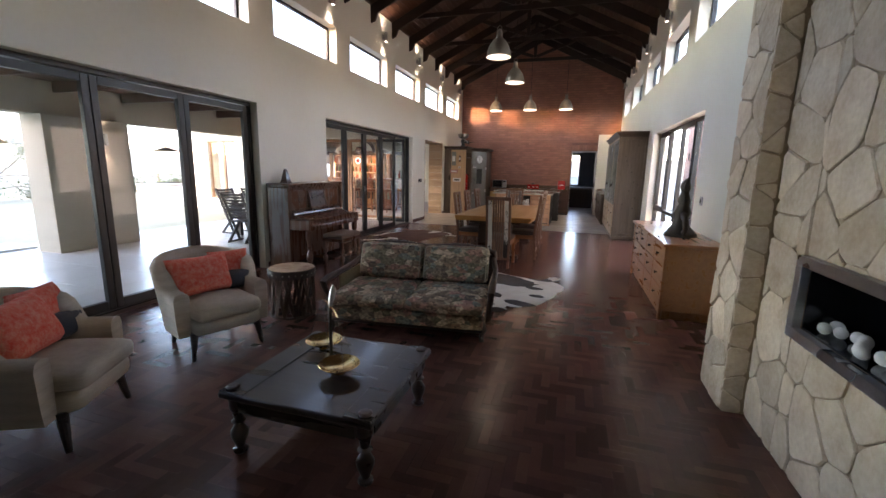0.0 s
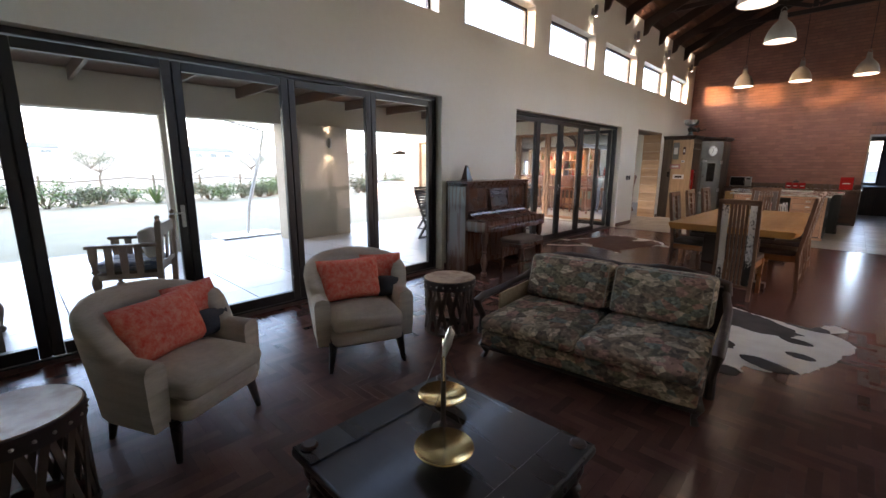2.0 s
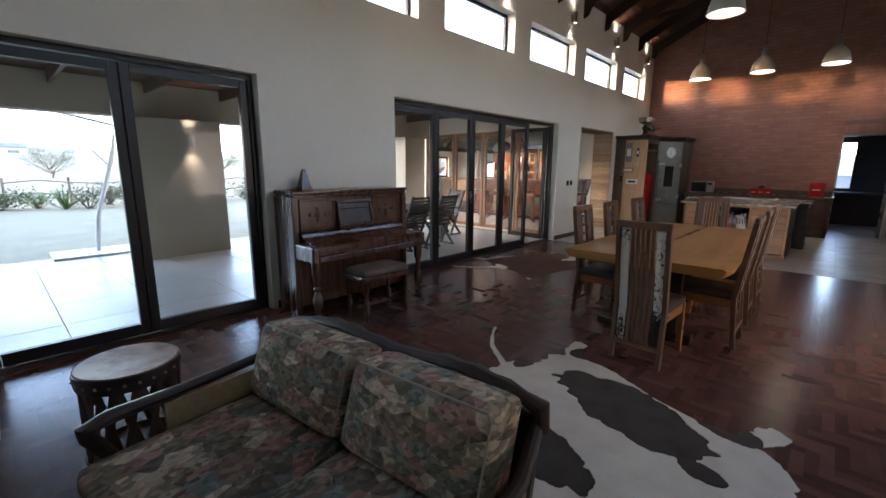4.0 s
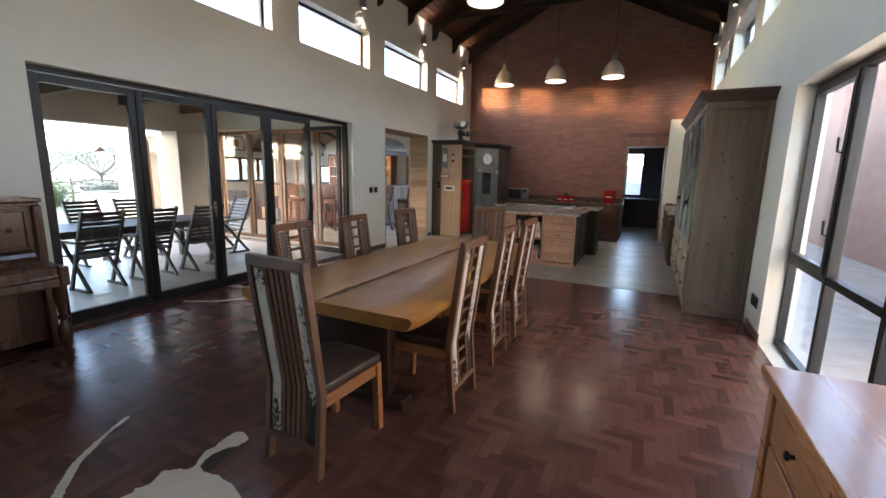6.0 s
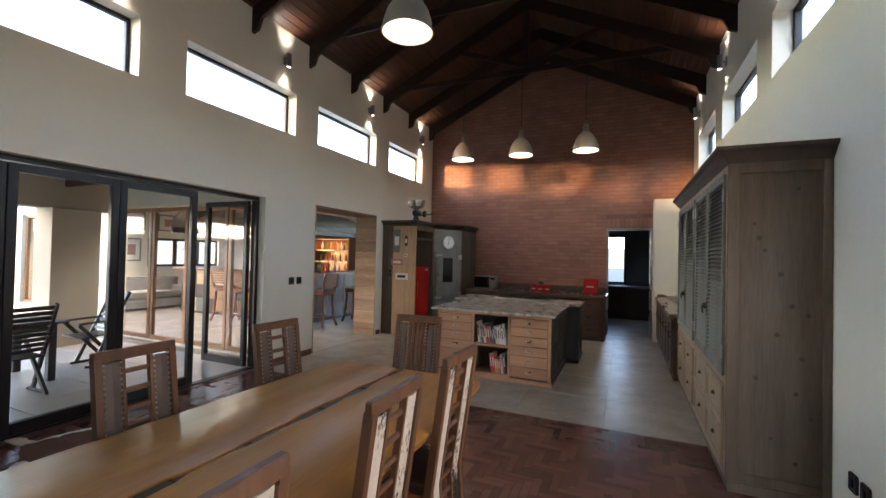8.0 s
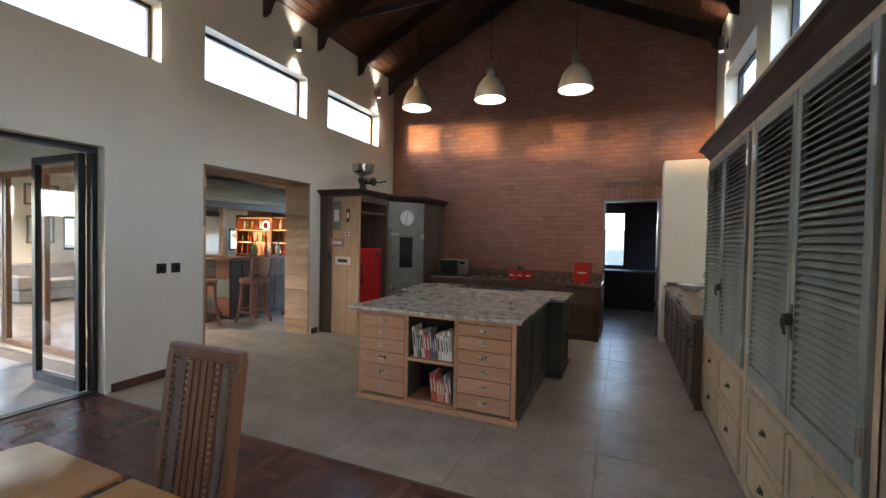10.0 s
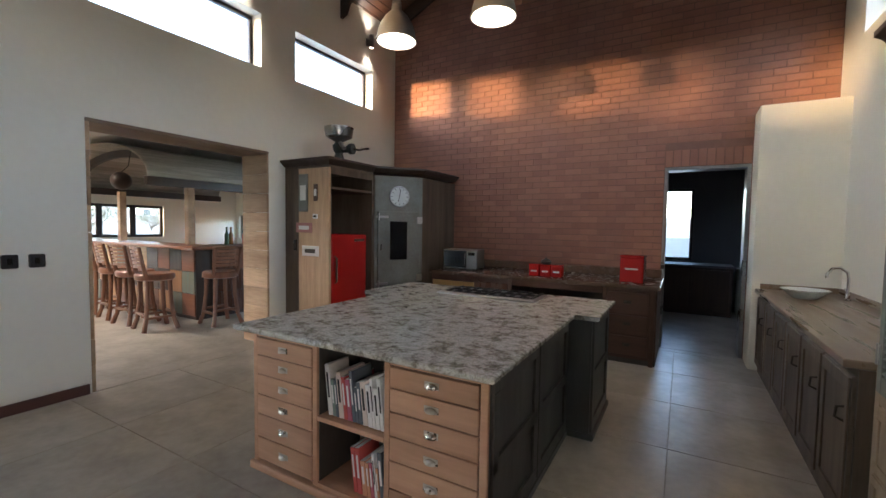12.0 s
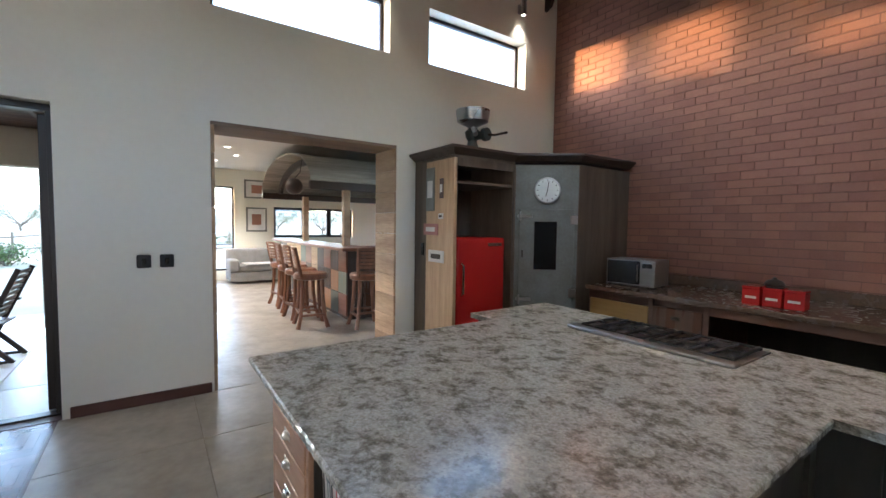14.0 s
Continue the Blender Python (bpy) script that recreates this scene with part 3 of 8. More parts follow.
for k in range(15):
    for z in (0.45, 0.95):
        bm = B()
        tube(bm, [(0.06, -12 + 1.9 * k, z), (0.06, -11.05 + 1.9 * k, z + (0.10 if k % 2 else -0.06)), (0.06, -10.1 + 1.9 * k, z)], 0.025, 6)
        part("rail", bm, M_pole, fence)
M_housewall = mat("pale_house_wall", (0.62, 0.56, 0.47), None, 0.8, scale=0.8)
M_roof = mat("grey_roof_sheet", (0.22, 0.21, 0.2), None, 0.6, scale=0.8)
M_pane_dark = mat("dark_window_glass", (0.12, 0.13, 0.14), None, 0.1, bump=0)


def far_house(at, w, d, h, rz):
    t = thing("house", "distant pale single-storey house with a grey roof", "house", at, rz, group="distant houses")
    bm = B()
    box(bm, -w / 2, w / 2, -d / 2, d / 2, -0.5, h)
    part("wall", bm, M_housewall, t)
    bm = B()
    pts = [(-w / 2 - .5, h), (0, h + w * 0.16), (w / 2 + .5, h), (w / 2 + .5, h + .15), (0, h + w * .16 + .2), (-w / 2 - .5, h + .15)]
    ring_loft(bm, [[(x, -d / 2 - .5, z) for x, z in pts], [(x, d / 2 + .5, z) for x, z in pts]])
    part("roof", bm, M_roof, t)
    for k in range(4):
        bm = B()
        box(bm, w / 2, w / 2 + .06, -d / 2 + d * (k + .3) / 4, -d / 2 + d * (k + .75) / 4, h * .35, h * .8)
        part("window", bm, M_pane_dark, t)


far_house((-150, 42, 2.4), 9, 18, 3.2, 10)
far_house((-140, 78, 2.4), 9, 14, 3.5, -8)
far_house((-120, 105, 2.2), 8, 16, 3.2, 20)
far_house((-170, 0, 2.8), 9, 20, 3.4, 0)

# courtyard to the east
bm = B()
box(bm, XR + 0.26, 4.6, -2, 18, -0.155, -0.04)
tagged(part("courtyard_paving", bm, M_tile), "pale courtyard paving outside the tall window", "pavement", kind="structure")
M_brick_far = mat("pink_red_brick_wall", (0.50, 0.27, 0.20), (0.40, 0.20, 0.15), 0.8, scale=5, fine=60, bump=0.3)
bm = B()
sheet_with_holes(bm, -2, 18, -0.15, 4.3, 4.6, 4.9, [(9.4, 10.6, 0.95, 2.2)])
tagged(part("courtyard_wall", bm, M_brick_far), "pink-red brick wall across the courtyard", "wall", kind="structure")
cw = thing("courtyard_window", "dark-framed window in the courtyard wall", "window", (4.7, 10.0, 0.95), kind="structure")
for a, b, z0, z1 in ((-0.6, 0.6, 0, 0.06), (-0.6, 0.6, 1.19, 1.25), (-0.6, -0.54, 0.06, 1.19), (0.54, 0.6, 0.06, 1.19), (-0.03, 0.03, 0.06, 1.19)):
    bm = B()
    box(bm, -0.03, 0.03, a, b, z0, z1)
    part("frame", bm, M_alu, cw)
bm = B()
box(bm, 0.0, 0.01, -0.54, 0.54, 0.06, 1.19)
part("pane", bm, M_pane_dark, cw)
bm = B()
box(bm, 4.48, 4.9, 9.2, 10.8, 0.86, 0.94)
tagged(part("courtyard_sill", bm, M_brick_far), "brick window sill across the courtyard", "sill", kind="structure")

# ---- scullery behind the brick wall ----
bm = B()
box(bm, -1.6, 2.4, YB + 0.25, 18.4, -0.1, 0.0)
tagged(part("floor_scullery", bm, M_tile), "grey tiled scullery floor", "floor", kind="structure")
M_slate = mat("dark_grey_paint", (0.10, 0.10, 0.10), (0.08, 0.08, 0.08), 0.7, scale=1.5, bump=0.05)
bm = B()
sheet_with_holes(bm, -1.6, 2.4, 0, 2.9, 18.2, 18.4, [(-0.12, 0.42, 0.95, 2.36)], along='x')
tagged(part("wall_scullery_north", bm, M_slate), "dark grey scullery wall with a window", "wall", kind="structure")
for x0, x1 in ((-1.7, -1.6), (2.4, 2.5)):
    bm = B()
    box(bm, x0, x1, YB + 0.25, 18.4, 0, 2.9)
    tagged(part("wall_scullery_side", bm, M_slate), "dark grey scullery side wall", "wall", kind="structure")
bm = B()
box(bm, -1.7, 2.5, YB + 0.25, 18.4, 2.9, 3.0)
tagged(part("ceiling_scullery", bm, M_slate), "scullery ceiling", "ceiling", kind="structure")
sw = thing("window_3", "dark-framed scullery window, bright outside", "window", (0.15, 18.3, 0.95), kind="structure")
for a, b, z0, z1 in ((-0.27, 0.27, 0, 0.05), (-0.27, 0.27, 1.36, 1.41), (-0.27, -0.22, 0.05, 1.36), (0.22, 0.27, 0.05, 1.36)):
    bm = B()
    box(bm, a, b, -0.03, 0.03, z0, z1)
    part("window_frame", bm, M_alu, sw)
bm = B()
box(bm, -0.22, 0.22, -0.004, 0.004, 0.05, 1.36)
part("pane", bm, M_glass, sw).visible_shadow = False
bm = B()
box(bm, -3, 5, 20.6, 20.8, -0.15, 1.35)
tagged(part("yard_wall", bm, M_white), "low pale yard wall outside the scullery", "wall", kind="structure")
M_darkwood = wood("dark_brown_wood", (0.055, 0.030, 0.020), (0.032, 0.018, 0.013), 0.45, 2)
sc = thing("scullery_cabinet", "dark wooden scullery cabinet under the window", "cabinet", (-0.2, 17.85, 0))
bm = B()
box(bm, -1.3, 1.25, -0.33, 0.33, 0, 0.87)
part("body", bm, M_darkwood, sc)
bm = B()
box(bm, -1.32, 1.27, -0.36, 0.34, 0.875, 0.91, 0.006)
part("worktop", bm, M_slate, sc)
for k in range(4):
    bm = B()
    box(bm, -1.27 + 0.63 * k, -0.68 + 0.63 * k, -0.352, -0.332, 0.08, 0.83, 0.006, 1)
    part("door", bm, M_darkwood, sc)
wm = thing("washing_machine", "white front-loading washing machine in the scullery", "washing machine", (1.45, 17.85, 0))
bm = B()
box(bm, -0.3, 0.3, -0.3, 0.3, 0.02, 0.85, 0.02)
part("body", bm, M_white, wm)
bm = B()
lathe(bm, [(0.13, 0), (0.19, 0), (0.20, 0.03), (0.15, 0.045), (0.12, 0.02)], n=24)
bmesh.ops.transform(bm, matrix=pose(0, -0.3, 0.45, 90), verts=bm.verts)
part("door_ring", bm, M_steel, wm, "", True)
bm = B()
box(bm, -0.29, 0.29, -0.31, -0.30, 0.74, 0.83)
part("control_panel", bm, M_slate, wm)

# door lining in the brick wall
for nm, a in (("left", (0.0155, 0.055)), ("right", (0.885, 0.9245))):
    bm = B()
    box(bm, a[0], a[1], YB + 0.0, YB + 0.25, 0, 2.30, 0.003, 1)
    tagged(part("door_lining", bm, M_steel), "grey steel door frame in the brick wall", "door frame", kind="structure")
bm = B()
box(bm, 0.0155, 0.9245, YB + 0.0, YB + 0.25, 2.30, 2.338, 0.003, 1)
tagged(part("door_lining", bm, M_steel), "grey steel door frame in the brick wall", "door frame", kind="structure")

bm = B()
box(bm, 0.0555, 0.8845, YB - 0.01, YB + 0.30, -0.02, 0.003)
tagged(part("threshold", bm, M_tile), "grey tile strip under the scullery doorway", "floor", kind="structure")

# ---- bar room ----
bm = B()
box(bm, -12.5, XL - 0.25, 9.62, 17.2, -0.1, -0.002)
tagged(part("floor_bar", bm, M_tile), "grey-beige tiled bar room floor", "floor", kind="structure")
bm = B()
box(bm, -12.7, XL - 0.25, 9.62, 17.4, 2.96, 3.1)
tagged(part("ceiling_bar", bm, M_white), "white bar room ceiling with downlights", "ceiling", kind="structure")
bm = B()
sheet_with_holes(bm, 9.62, 17.4, 0, 2.96, -12.7, -12.5, [(10.6, 11.62, 0.25, 2.5), (12.63, 14.98, 1.13, 1.99)])
tagged(part("wall_bar_west", bm, M_plaster), "beige bar room wall with windows and pictures", "wall", kind="structure")
bm = B()
sheet_with_holes(bm, -12.5, XL - 0.25, 0, 2.96, 17.2, 17.4, [(-12.35, -11.50, 1.05, 1.80)], along='x')
tagged(part("wall_bar_north", bm, M_plaster), "beige bar room back wall", "wall", kind="structure")
bm = B()
sheet_with_holes(bm, -12.5, XL - 0.25, 0, 2.96, 9.62, 9.85, [(-8.55, -4.62, 0.02, 2.42), (-12.0, -10.8, 0.4, 2.35)], along='x')
tagged(part("wall_bar_south", bm, M_cream), "cream outer wall with timber folding doors", "wall", kind="structure")
M_framewood = wood("orange_brown_timber", (0.34, 0.17, 0.08), (0.25, 0.12, 0.055), 0.45, 2)


def framed_pane(parent, x0, x1, z0, z1, f, material, y=0.0, d=0.03):
    for a, b, c, e in ((x0, x1, z0, z0 + f), (x0, x1, z1 - f, z1), (x0, x0 + f, z0 + f, z1 - f), (x1 - f, x1, z0 + f, z1 - f)):
        bm = B()
        box(bm, a + .001, b - .001, y - d, y + d, c, e, 0.004, 1)
        part("frame", bm, material, parent)
    bm = B()
    box(bm, x0 + f, x1 - f, y - 0.004, y + 0.004, z0 + f, z1 - f)
    part("pane", bm, M_glass, parent).visible_shadow = False


bd = thing("door_3", "timber-framed glazed folding doors of the bar room", "door", (-8.55, 9.72, 0.02), kind="structure")
for k in range(4):
    framed_pane(bd, 0.02 + 0.98 * k, 0.98 + 0.98 * k, 0.0, 2.38, 0.075, M_framewood)
bw = thing("window_4", "tall timber-framed bar room window", "window", (-12.0, 9.72, 0.4), kind="structure")
for k in range(2):
    framed_pane(bw, 0.0 + 0.6 * k, 0.6 + 0.6 * k, 0.0, 1.95, 0.06, M_framewood)
wz = thing("window_5", "black-framed window band in the bar room", "window", (-12.6, 12.63, 1.13), 90, kind="structure")
for a, b in ((0, 0.86), (0.86, 1.61), (1.61, 2.35)):
    framed_pane(wz, a, b, 0.0, 0.86, 0.07, M_alu)
wz = thing("window_6", "tall bright bar room window", "window", (-12.6, 10.6, 0.25), 90, kind="structure")
framed_pane(wz, 0, 1.02, 0.0, 2.25, 0.05, M_alu)
# added opening that stands in for an unidentified bright panel behind the bar
wz = thing("window_7", "small back window added in place of an unidentified bright panel", "window", (-12.35, 17.3, 1.05), 0, kind="structure")
framed_pane(wz, 0, 0.85, 0.0, 0.75, 0.06, M_alu)

# timber lining of the opening to the bar
# plank colour is lightened to carry the sunlight on the jambs
M_lining = wood("weathered_sunlit_plank", (0.60, 0.42, 0.26), (0.25, 0.14, 0.075), 0.55, 0, 0.38, scale=1.6)
M_lining_head = wood("weathered_brown_plank", (0.24, 0.165, 0.11), (0.13, 0.085, 0.055), 0.6, 1, 0.2, scale=1.6)
lining = thing("opening_lining", "weathered timber planks lining the opening to the bar", "lining", (XL - 0.125, 0, 0), kind="structure")
for y0, y1, nm in ((BAR[0] + 0.002, BAR[0] + 0.03, "jamb"), (BAR[1] - 0.03, BAR[1] - 0.002, "jamb")):
    for k in range(10):
        bm = B()
        z0 = 0.002 + k * 0.24
        box(bm, -0.36, 0.128, y0 + 0.001 * (k % 3), y1 + (0.002 * (k % 2) if y0 < 11 else -0.002 * (k % 2)), z0, 2.405 if k == 9 else z0 + 0.236, 0.003, 1)
        part("plank", bm, M_lining, lining)
bm = B()
box(bm, -0.36, 0.130, BAR[0] + 0.002, BAR[1] - 0.002, 2.4055, 2.438, 0.003, 1)
part("head_board", bm, M_lining_head, lining, "dark weathered head board")

# ---- stone chimney breast: backing, stones at the end of the file ----
FIRE = (-1.25, 0.37, 0.71, 1.14)
bm = B()
sheet_with_holes(bm, -4.2, 0.776, 0, 6.2, 1.262, XR, [(FIRE[0] + 0.05, FIRE[1] - 0.05, FIRE[2] + 0.05, FIRE[3] - 0.05)])
chimney = tagged(part("chimney_breast", bm, M_grout), "pale flagstone-clad chimney breast", "chimney", kind="structure")
bm = B()
box(bm, 1.132, XR, 0.778, 1.22, 0, 6.0)
pillar = tagged(part("stone_pillar", bm, M_grout), "pale flagstone-clad pillar beside the fireplace", "pillar", kind="structure")


# ---- furniture materials ----
def cells(name, colours, scale, rough=0.85, bump=0.3, stretch=(1, 1, 1), noise_mix=0.35, warp=0.09, square=False, fleck=0.0):
    """Irregular patches of several colours, as in a woven tapestry or a marbled stone."""
    m = mat(name, colours[0], colours[1], rough, scale=scale * 2, fine=90, bump=bump, dist=0.004)
    t = m.node_tree
    p = t.nodes["Principled BSDF"]
    co = t.nodes.new("ShaderNodeTexCoord")
    mp = t.nodes.new("ShaderNodeMapping")
    mp.inputs["Scale"].default_value = stretch
    n = t.nodes.new("ShaderNodeTexNoise")
    n.inputs["Scale"].default_value, n.inputs["Detail"].default_value = scale * 1.4, 6
    mv = t.nodes.new("ShaderNodeMix")
    mv.data_type = 'VECTOR'
    mv.inputs["Factor"].default_value = warp
    vo = t.nodes.new("ShaderNodeTexVoronoi")
    vo.inputs["Scale"].default_value = scale
    if square:
        vo.distance = 'CHEBYCHEV'
    sep = t.nodes.new("ShaderNodeSeparateColor")
    ramp = t.nodes.new("ShaderNodeValToRGB")
    ramp.color_ramp.interpolation = 'CONSTANT'
    el = ramp.color_ramp.elements
    while len(el) < len(colours):
        el.new(0.5)
    for i, c in enumerate(colours):
        el[i].position, el[i].color = i / len(colours), (*c, 1)
    t.links.new(co.outputs["Object"], mp.inputs[0])
    t.links.new(mp.outputs[0], n.inputs["Vector"])
    t.links.new(mp.outputs[0], mv.inputs["A"])
    t.links.new(n.outputs["Color"], mv.inputs["B"])
    t.links.new(mv.outputs["Result"], vo.inputs["Vector"])
    t.links.new(vo.outputs["Color"], sep.inputs[0])
    t.links.new(sep.outputs[0], ramp.inputs[0])
    old = p.inputs["Base Color"].links[0].from_socket
    mx = t.nodes.new("ShaderNodeMix")
    mx.data_type, mx.blend_type = 'RGBA', 'MIX'
    mx.inputs["Factor"].default_value = noise_mix
    t.links.new(ramp.outputs[0], mx.inputs["A"])
    t.links.new(old, mx.inputs["B"])
    out = mx.outputs["Result"]
    if fleck:
        v2 = t.nodes.new("ShaderNodeTexVoronoi")
        v2.inputs["Scale"].default_value = scale * 3.3
        s2 = t.nodes.new("ShaderNodeSeparateColor")
        r2 = t.nodes.new("ShaderNodeMapRange")
        r2.inputs["To Min"].default_value, r2.inputs["To Max"].default_value = 1 - fleck, 1 + fleck
        hs = t.nodes.new("ShaderNodeHueSaturation")
        t.links.new(mv.outputs["Result"], v2.inputs["Vector"])
        t.links.new(v2.outputs["Color"], s2.inputs[0])
        t.links.new(s2.outputs[1], r2.inputs[0])
        t.links.new(r2.outputs[0], hs.inputs["Value"])
        t.links.new(out, hs.inputs["Color"])
        out = hs.outputs[0]
    t.links.new(out, p.inputs["Base Color"])
    return m


def granite(name, stops, scale, speck):
    """Clouded stone: drifting pale and brown-grey patches with a fine crystal speckle."""
    m = mat(name, stops[0][1], stops[-1][1], 0.17, scale=6, fine=90, bump=0.0)
    t = m.node_tree
    p = t.nodes["Principled BSDF"]
    co = t.nodes.new("ShaderNodeTexCoord")
    n = t.nodes.new("ShaderNodeTexNoise")
    n.inputs["Scale"].default_value, n.inputs["Detail"].default_value, n.inputs["Roughness"].default_value = scale, 8, 0.72
    n.inputs["Distortion"].default_value = 0.1
    ramp = t.nodes.new("ShaderNodeValToRGB")
    el = ramp.color_ramp.elements
    while len(el) < len(stops):
        el.new(0.5)
    for e, (pos, c) in zip(el, stops):
        e.position, e.color = pos, (*c, 1)
    v2 = t.nodes.new("ShaderNodeTexVoronoi")
    v2.inputs["Scale"].default_value = speck
    s2 = t.nodes.new("ShaderNodeSeparateColor")
    r2 = t.nodes.new("ShaderNodeMapRange")
    r2.inputs["To Min"].default_value, r2.inputs["To Max"].default_value = 0.78, 1.16
    hs = t.nodes.new("ShaderNodeHueSaturation")
    for q in (n, v2):
        t.links.new(co.outputs["Object"], q.inputs["Vector"])
    t.links.new(n.outputs[0], ramp.inputs[0])
    t.links.new(v2.outputs["Color"], s2.inputs[0])
    t.links.new(s2.outputs[0], r2.inputs[0])
    t.links.new(r2.outputs[0], hs.inputs["Value"])
    t.links.new(ramp.outputs[0], hs.inputs["Color"])
    t.links.new(hs.outputs[0], p.inputs["Base Color"])
    return m


M_tapestry = cells("dark_tapestry", [(0.20, 0.145, 0.10), (0.50, 0.38, 0.26), (0.09, 0.068, 0.055), (0.40, 0.20, 0.16), (0.58, 0.48, 0.35), (0.14, 0.185, 0.165), (0.24, 0.145, 0.10), (0.36, 0.30, 0.21), (0.12, 0.12, 0.075)], 11.5, noise_mix=0.25, warp=0.006, stretch=(1, 1, 1.4), fleck=0.5)
M_piping = mat("pale_cord_piping", (0.46, 0.41, 0.34), None, 0.85, scale=40, bump=0.2)
M_tweed = mat("oatmeal_tweed", (0.60, 0.535, 0.45), (0.42, 0.365, 0.30), 0.95, scale=14, fine=120, stretch=(0.25, 0.25, 1.6), bump=0.4, contrast=0.3, dist=0.005)
M_red_cloth = mat("coral_red_print", (0.78, 0.085, 0.045), (0.80, 0.30, 0.22), 0.85, scale=30, fine=90, bump=0.4, contrast=0.22)
M_navy = mat("dark_blue_grey_cloth", (0.045, 0.055, 0.07), (0.09, 0.09, 0.10), 0.9, scale=15, fine=90, bump=0.3)
M_mahog = wood("dark_mahogany", (0.050, 0.022, 0.015), (0.028, 0.013, 0.010), 0.3, 0, 0.08, 0.3)
M_piano = wood("red_brown_walnut", (0.115, 0.050, 0.030), (0.065, 0.028, 0.018), 0.28, 2, 0.08, 0.35)
M_burl = mat("figured_walnut", (0.15, 0.070, 0.040), (0.075, 0.034, 0.021), 0.26, scale=9, fine=40, stretch=(1, 1, 0.45), bump=0.02, coat=0.35, contrast=0.22)
M_blackwood = wood("blackened_wood", (0.022, 0.016, 0.014), (0.014, 0.011, 0.010), 0.3, 0, 0.1, 0.2)
M_oak = wood("warm_oak", (0.42, 0.185, 0.075), (0.30, 0.12, 0.046), 0.3, 1, 0.1, 0.25)
M_slab = wood("golden_live_edge_slab", (0.56, 0.275, 0.075), (0.37, 0.165, 0.042), 0.33, 1, 0.05, 0.05, scale=2.2)
M_chairwood = wood("reddish_chair_wood", (0.19, 0.098, 0.056), (0.115, 0.057, 0.033), 0.4, 2, 0.12)
M_leather = mat("dark_brown_leather", (0.048, 0.031, 0.027), (0.032, 0.022, 0.02), 0.42, scale=12, fine=90, bump=0.15)
M_strip = mat("taupe_leather", (0.15, 0.115, 0.10), (0.11, 0.085, 0.075), 0.5, scale=12, fine=90, bump=0.15)
M_hide = mat("black_white_cowhide", (0.62, 0.59, 0.54), (0.025, 0.022, 0.02), 0.9, scale=2.6, fine=60, stretch=(1, 1, 0.6), bump=0.3, contrast=0.045)
M_hide_white = mat("white_cowhide", (0.74, 0.69, 0.61), (0.63, 0.57, 0.49), 0.95, scale=6, fine=120, bump=0.35)
M_hide_dark = mat("dark_brown_cowhide", (0.07, 0.055, 0.045), (0.035, 0.028, 0.024), 0.9, scale=5, fine=120, bump=0.35)
M_hide_brown = mat("brown_cowhide", (0.16, 0.07, 0.04), (0.10, 0.045, 0.028), 0.9, scale=5, fine=120, bump=0.35)
M_rawhide = mat("stretched_rawhide", (0.52, 0.37, 0.25), (0.23, 0.095, 0.05), 0.45, scale=2.4, fine=14, bump=0.08, contrast=0.13)
M_slatwood = wood("split_cedar_slat", (0.13, 0.085, 0.06), (0.08, 0.05, 0.035), 0.7, 2, 0.2)
M_rattan = mat("pale_rattan_cane", (0.45, 0.34, 0.20), (0.35, 0.25, 0.14), 0.6, scale=30, fine=120, bump=0.4)
M_stud = mat("aged_silver_stud", (0.55, 0.53, 0.5), None, 0.3, 1.0, bump=0.0)
M_driftwood = wood("grey_brown_limed_wood", (0.155, 0.110, 0.074), (0.066, 0.046, 0.031), 0.55, 2, 0.08, scale=2.5)
M_pine = wood("honey_pine", (0.40, 0.26, 0.15), (0.31, 0.19, 0.105), 0.45, 1, 0.1)
M_cornice = wood("dark_brown_cornice", (0.065, 0.040, 0.028), (0.04, 0.025, 0.018), 0.4, 1, 0.1)
M_patina = mat("grey_green_patina_paint", (0.20, 0.215, 0.195), (0.14, 0.135, 0.11), 0.55, scale=4, fine=40, bump=0.12, contrast=0.25)
M_granite = granite("speckled_grey_granite", [(0.34, (0.15, 0.135, 0.105)), (0.43, (0.27, 0.25, 0.205)), (0.49, (0.42, 0.40, 0.345)), (0.57, (0.53, 0.51, 0.455)), (0.68, (0.38, 0.345, 0.285))], 15, 120)
M_red = mat("red_enamel", (0.46, 0.020, 0.018), (0.38, 0.016, 0.014), 0.22, scale=2, fine=60, bump=0.02, contrast=0.5)
M_screen = mat("black_glass", (0.012, 0.012, 0.014), None, 0.12, bump=0)
M_paper = mat("paper_white", (0.75, 0.73, 0.68), None, 0.8, bump=0.02)
M_cushwhite = mat("off_white_upholstery", (0.6, 0.56, 0.5), None, 0.9, scale=10, bump=0.2)


